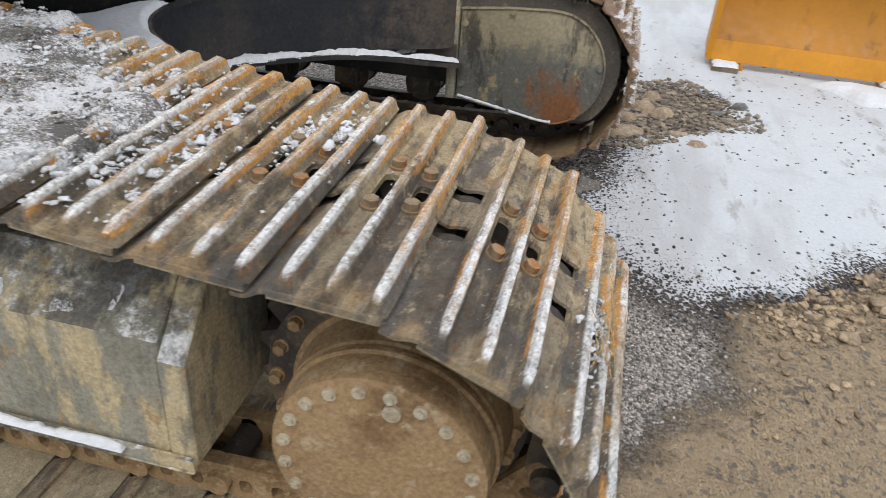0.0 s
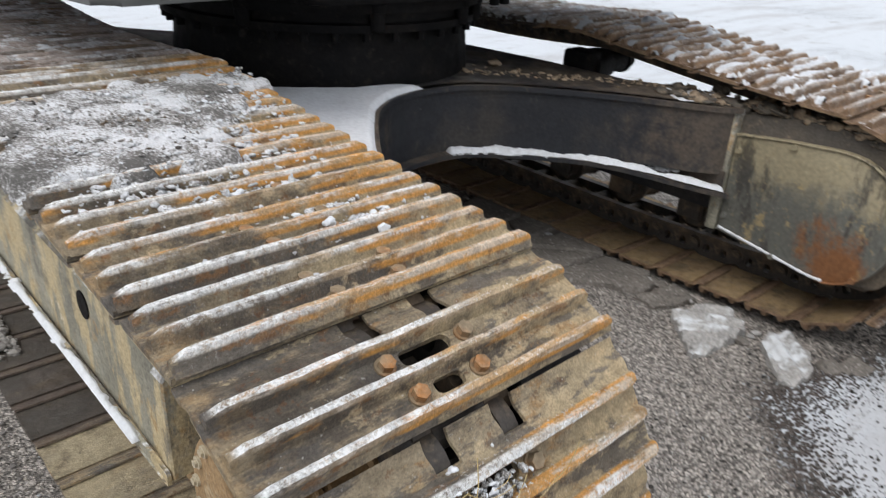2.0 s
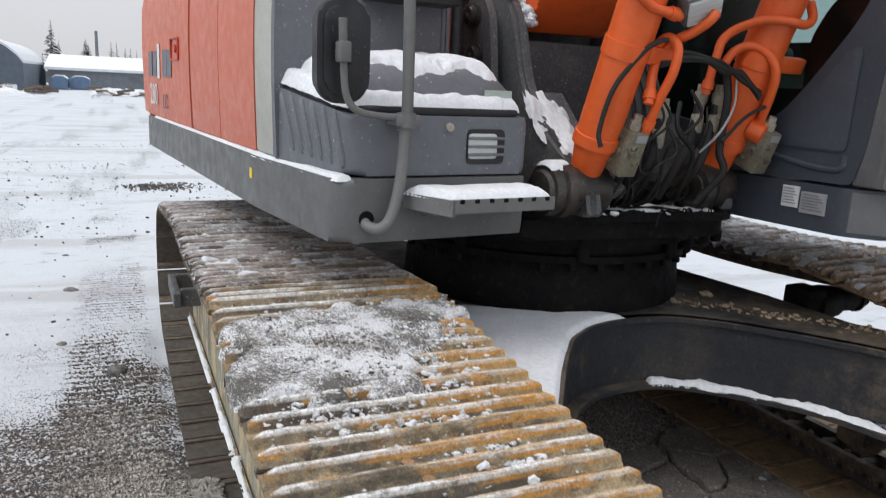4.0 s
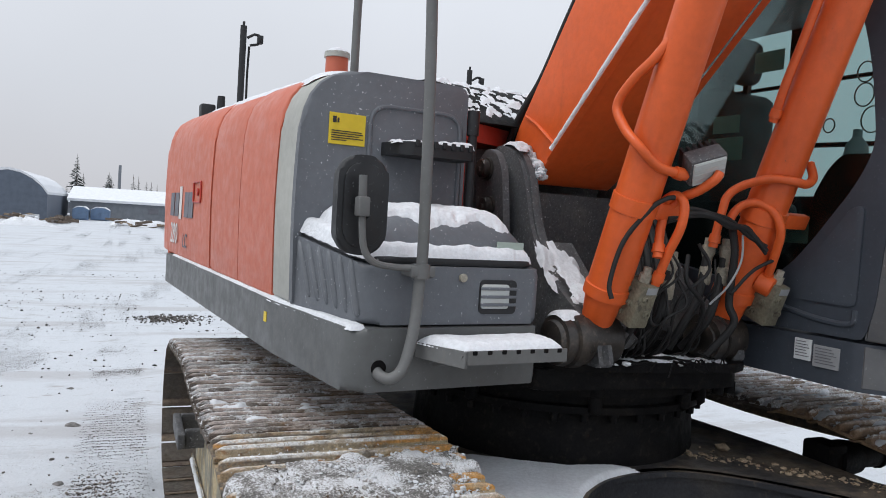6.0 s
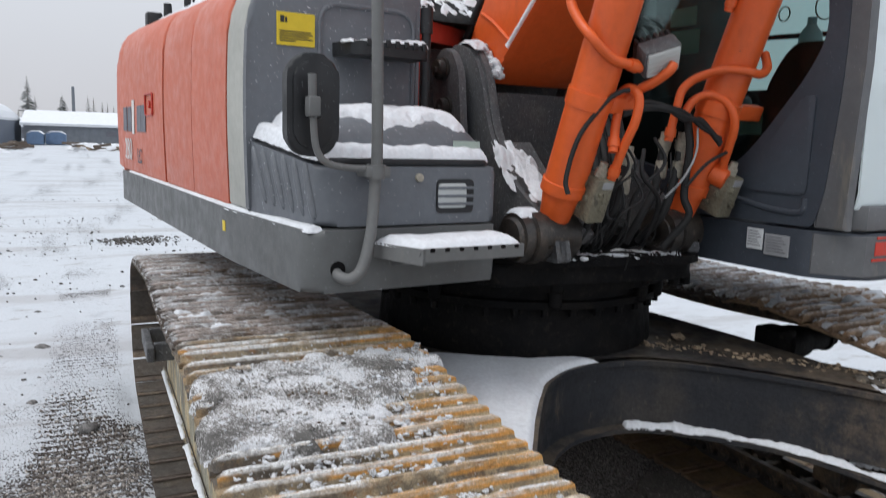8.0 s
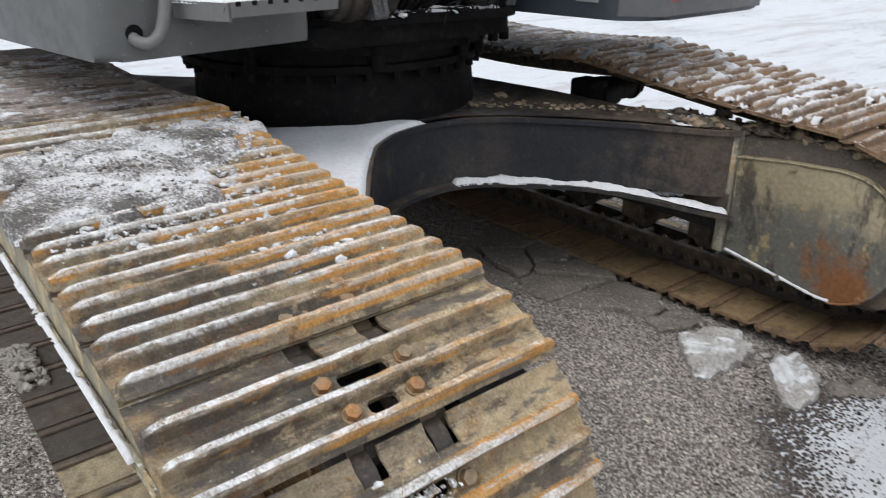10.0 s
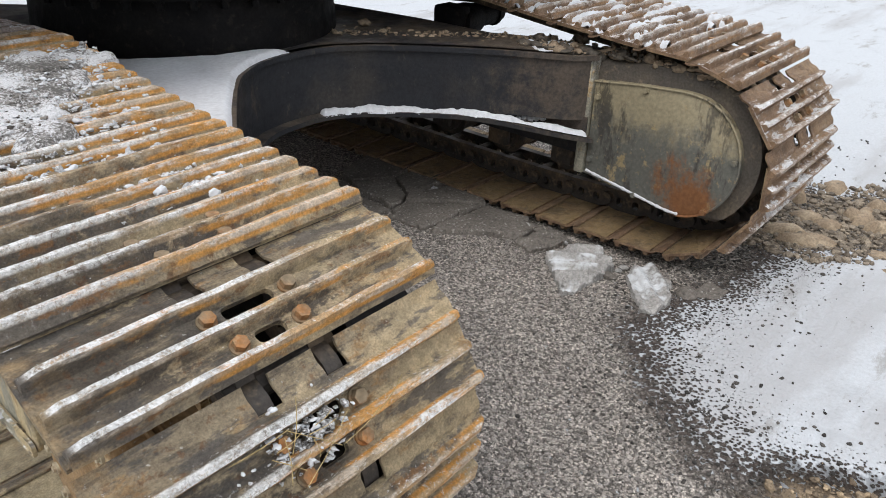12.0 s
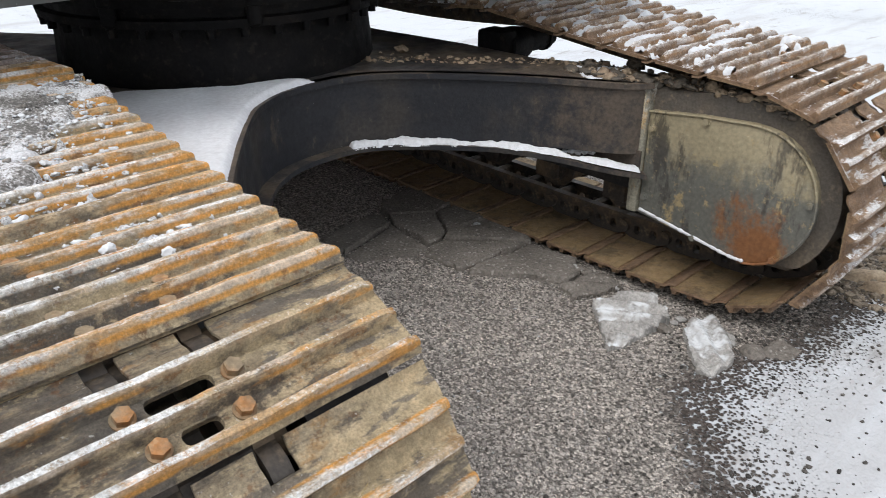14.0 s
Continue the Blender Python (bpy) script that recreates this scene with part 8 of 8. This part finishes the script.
part("cutting_edge", bm, YELLOW, blade, "yellow cutting edge")
bm = blank()
prism(bm, [(0.0, 0.07), (0.3, 0.1), (0.3, 1.1), (0.1, 1.12), (0.03, 0.6)], 0.04, 0.0, "y", 0.006, 1, B)
part("end_plate", bm, YELLOW, blade)
bm = blank()
box(bm, -0.12, 0.14, -0.2, -0.01, 0.0, 0.066, 0.012, 2, B)
WOOD = grime("weathered_wood", (0.13, 0.1, 0.07), (0.2, 0.17, 0.13), 0.8, 0.003, 20)
tagged(part("wooden_block", bm, WOOD, None), "weathered wooden block under the blade", "block", "blocks under the blade")
bm = blank()
box(bm, -0.16, 0.12, -1.5, -1.16, 0.0, 0.066, 0.012, 2, B)
tagged(part("wooden_block", bm, WOOD, None), "weathered wooden block under the blade", "block", "blocks under the blade")
bm = blank()
box(bm, -0.02, 0.12, -0.235, -0.205, 0.01, 0.072, 0.004, 2, B)
part("foot", bm, YELLOW, blade)
for y0, y1 in ((-0.9, -0.73), (-2.2, -1.88)):
    drift("block_snow", [(3.1, y0), (3.22, y0), (3.22, y1), (3.1, y1)], 0.066, 0.02, "snow on the wooden block", 0.01, 0.01, 0.03, 41 - y0, 0.2, None, None)
drift("snow_heap", [(2.75, -1.7), (3.1, -1.35), (3.2, -1.6), (3.15, -1.9), (2.8, -2.0)], 0.02, 0.06, "heap of snow pushed up by the blade", 0.02, 0.05, 0.12, 44.0, 0.3, None, None, scale=9)

# ---- the far side of the yard ----
EYE_X, EYE_Y, EYE_Z = -1.97, -0.82, 1.84


def far_at(k, dist):
    """Plan place at a distance along +y, by the slope of its sight line."""
    return EYE_X + k * (dist - EYE_Y)


SHED = painted("blue_grey_sheet_metal", (0.095, 0.115, 0.15), 0.6, 0.2, (0.14, 0.14, 0.15))
SHED2 = painted("grey_sheet_metal", (0.16, 0.175, 0.195), 0.6, 0.2, (0.2, 0.2, 0.2))
BLUEBOX = painted("blue_container_paint", (0.11, 0.17, 0.27), 0.5, 0.25)
BARK = grime("bark", (0.07, 0.055, 0.045), (0.1, 0.085, 0.07), 0.9, 0.01, 20)


def needle_mat():
    m = Mat("frosted_needles", 0.9, 0, 0.2)
    m.base((0.05, 0.062, 0.05)).over((0.4, 0.42, 0.44), m.math("MULTIPLY", m.up(0.2, 0.9), m.mask(m.noise(1.2, 4), 0.4, 0.6, 0.15, 0.7)))
    return m.done()


NEEDLES = needle_mat()


def shed(name, x0, x1, y0, y1, eave, ridge, material, label, curved=False, doors=0):
    ob = tagged(new(name), label, "building")
    ob.location = ((x0 + x1) / 2, y0, 0)
    w = x1 - x0
    if curved:
        sec = [(x0, 0), (x0, eave)] + [(x0 + w * t, eave + (ridge - eave) * math.sin(math.pi * t) ** 0.75) for t in (0.08, 0.2, 0.35, 0.5, 0.65, 0.8, 0.92)] + [(x1, eave), (x1, 0)]
    else:
        sec = [(x0, 0), (x0, eave), (x0 + w * 0.5, ridge), (x1, eave), (x1, 0)]
    bm = blank()
    prism(bm, sec, y0, y1, "y")
    part("wall", bm, material, ob)
    top = sec[1:-1]
    bm = blank()
    prism(bm, [(x, z + 0.02) for x, z in top] + [(x, z + 0.22) for x, z in top[::-1]], y0 + 0.05, y1, "y")
    part("roof", bm, SNOW, ob, "roof under snow")
    for k in range(doors):
        bm = blank()
        cx_ = x0 + w * (k + 0.5) / doors
        box(bm, cx_ - w * 0.12, cx_ + w * 0.12, y0 - 0.06, y0 + 0.02, 0, eave * 0.85)
        part("door", bm, SHED2, ob)
    return ob


def long_shed(name, x0, x1, y0, depth, eave, ridge, material, label):
    """A low building seen from its long side."""
    ob = tagged(new(name), label, "building")
    ob.location = ((x0 + x1) / 2, y0, 0)
    bm = blank()
    prism(bm, [(y0, 0), (y0, eave), (y0 + depth / 2, ridge), (y0 + depth, eave), (y0 + depth, 0)], x0, x1, "x")
    part("wall", bm, material, ob)
    bm = blank()
    prism(bm, [(y0 - 0.3, eave), (y0 + depth / 2, ridge + 0.05), (y0 + depth + 0.3, eave), (y0 + depth + 0.3, eave + 0.25), (y0 + depth / 2, ridge + 0.3), (y0 - 0.3, eave + 0.25)], x0 - 0.3, x1 + 0.3, "x")
    part("roof", bm, SNOW, ob, "roof under thick snow")
    n = max(2, int((x1 - x0) / 4))
    for k in range(n):
        bm = blank()
        cx_ = x0 + (x1 - x0) * (k + 0.5) / n
        box(bm, cx_ - 0.5, cx_ + 0.5, y0 - 0.05, y0 + 0.02, eave * 0.45, eave * 0.75)
        part("window", bm, INK_GREY, ob)
    return ob


shed("arched_hall", far_at(-0.175, 68), far_at(-0.0912, 68), 68, 90, 2.05, 3.85, SHED, "dark blue-grey arched hall with snow on its roof", True)
long_shed("long_shed", far_at(-0.0667, 82), far_at(0.12, 82), 82, 16, 1.65, 2.95, SHED2, "long grey shed under a snowy roof")
long_shed("low_shed", far_at(-0.093, 105), far_at(-0.055, 105), 105, 8, 1.4, 2.3, SHED2, "low grey shed under a snowy roof")
for k0, k1, d in ((-0.0642, -0.0467, 72), (-0.0442, -0.023, 73.5)):
    x0, x1 = far_at(k0, d), far_at(k1, d)
    ob = tagged(new("container"), "small blue site container with a snowy arched roof", "container", "blue containers")
    ob.location = ((x0 + x1) / 2, d, 0)
    bm = blank()
    prism(bm, [(x0, 0.05), (x0, 0.95), (x0 + 0.3 * (x1 - x0), 1.15), (x0 + 0.7 * (x1 - x0), 1.15), (x1, 0.95), (x1, 0.05)], d, d + 3.0, "y", 0.02, 1)
    part("box", bm, BLUEBOX, ob)
    bm = blank()
    prism(bm, [(x0, 0.96), (x0 + 0.3 * (x1 - x0), 1.16), (x0 + 0.7 * (x1 - x0), 1.16), (x1, 0.96), (x1 - 0.25 * (x1 - x0), 1.22), (x0 + 0.25 * (x1 - x0), 1.22)], d + 0.05, d + 3.0, "y")
    part("roof_snow", bm, SNOW, ob)
    for q_ in (0.3, 0.7):
        bm = blank()
        xx = x0 + q_ * (x1 - x0)
        box(bm, xx - 0.25, xx + 0.25, d - 0.03, d, 0.15, 0.85)
        part("door", bm, BLUEBOX, ob)
bm = blank()
lathe(bm, [(0, 0.25), (7.2, 0.2), (7.25, 0.12)], (far_at(-0.0136, 120), 120, 0), (0, 0, 1), 16)
tagged(part("chimney", bm, SHED2, None, smooth=40), "tall slim grey chimney", "chimney")


def spruce(k, dist, h, seed, thin=1.0):
    x = far_at(k, dist)
    ob = tagged(new("spruce"), "frosted spruce standing behind the sheds", "tree", "spruces")
    ob.location = (x, dist, 0)
    rr = random.Random(seed)
    bm = blank()
    cyl(bm, (x, dist, 0), (x, dist, h), 0.012 * h + 0.04, 8, 0.01)
    part("trunk", bm, BARK, ob)
    bm = blank()
    n = int(26 * thin) + 8
    for i in range(n):
        t = (i + 0.5) / n
        z = h * (0.1 + 0.9 * t)
        reach = h * 0.19 * (1 - t) ** 0.85 * thin + 0.05
        for j in range(7):
            a = rr.uniform(0, 6.283)
            L = reach * rr.uniform(0.5, 1.15)
            tip = Vector((x + math.cos(a) * L, dist + math.sin(a) * L, z - L * rr.uniform(0.15, 0.45)))
            root = Vector((x, dist, z))
            side = Vector((-math.sin(a), math.cos(a), 0)) * L * 0.22
            mid = root.lerp(tip, 0.6)
            dn = Vector((0, 0, -0.05 * L))
            vs = [bm.verts.new(p) for p in (root, mid + side, tip, mid - side, mid + dn * 2)]
            bm.faces.new((vs[0], vs[1], vs[2]))
            bm.faces.new((vs[0], vs[2], vs[3]))
            bm.faces.new((vs[0], vs[4], vs[1]))
            bm.faces.new((vs[1], vs[4], vs[2]))
            bm.faces.new((vs[2], vs[4], vs[3]))
            bm.faces.new((vs[3], vs[4], vs[0]))
    part("crown", bm, NEEDLES, ob)
    return ob


spruce(-0.061, 112, 8.0, 1, 1.2)
spruce(-0.0535, 116, 5.6, 2, 1.0)
spruce(-0.0255, 125, 6.3, 3, 1.5)
spruce(-0.0225, 126, 5.6, 8, 1.3)
for i, (k, hh) in enumerate(((0.002, 4.9), (0.008, 4.8), (0.0175, 4.3), (0.023, 4.2), (0.03, 3.9), (-0.082, 3.4), (-0.077, 3.0), (-0.071, 3.3), (-0.09, 2.8))):
    spruce(k, 130 + i, hh * 1.3, 20 + i, 0.9)
# far woods along the horizon
bm = blank()
rr = random.Random(6)
for i in range(420):
    a = rr.uniform(-1.25, 1.25)
    d = rr.uniform(330, 420)
    x, y = math.sin(a) * d, math.cos(a) * d
    hh = rr.uniform(2.5, 6.0)
    bmesh.ops.create_cone(bm, cap_ends=True, segments=5, radius1=hh * 0.3, radius2=0.05, depth=hh, matrix=Matrix.Translation((x, y, hh / 2)))
tagged(part("far_woods", bm, NEEDLES, None), "dark band of woods along the horizon", "woods", kind="stuff")
# scrap and planks in front of the sheds
for i in range(90):
    rr = random.Random(i + 700)
    k = rr.choice((rr.uniform(-0.018, 0.042), rr.uniform(-0.13, -0.1), rr.uniform(-0.085, -0.065)))
    d = rr.uniform(58, 66)
    x = far_at(k, d)
    bm = blank()
    L = rr.uniform(0.4, 1.6)
    box(bm, -L / 2, L / 2, -0.12, 0.12, 0, rr.uniform(0.08, 0.2), 0, 1, Matrix.Translation((x, d, rr.uniform(0.0, 0.35))) @ Matrix.Rotation(rr.uniform(-0.3, 0.3), 4, "Y") @ Matrix.Rotation(rr.uniform(0, 3), 4, "Z"))
    tagged(part("scrap_beam", bm, rr.choice((WOOD, BARK, BARK, SNOW_DIRTY, BARK)), None), "snow-dusted beam in a scrap heap", "scrap", "scrap beams")
for k, d, rx in ((0.0, 62, 1.6), (0.026, 61, 1.3), (-0.115, 52, 1.4), (-0.0, 10.9, 0)):
    if rx:
        bm = blank()
        heap(bm, far_at(k, d), d, 0, rx, 0.8, 0.45, k * 100 + 2)
        tagged(part("heap_of_scrap", bm, SNOW_DIRTY, None, smooth=50), "snowy heap of scrap", "heap", kind="stuff")
n = 700
pts = np.stack([r_.normal(-1.31, 0.3, n), r_.normal(11.75, 0.22, n), 0.006 + 0.02 * r_.uniform(0, 1, n) ** 2], 1)
scatter("soil", pts, DARK_GRAVEL, "low patch of bare soil in the snow", "soil", 12)
n = 900
pts = np.stack([r_.uniform(-9, 1, n), r_.choice([8.3, 10.6, 12.9, 14.7, 19.0], n) + r_.normal(0, 0.35, n), 0.004 + 0.02 * r_.uniform(0, 1, n) ** 3], 1)
scatter("stones", pts, DARK_GRAVEL, "grit along the wheel tracks in the snow", "stones", 13)
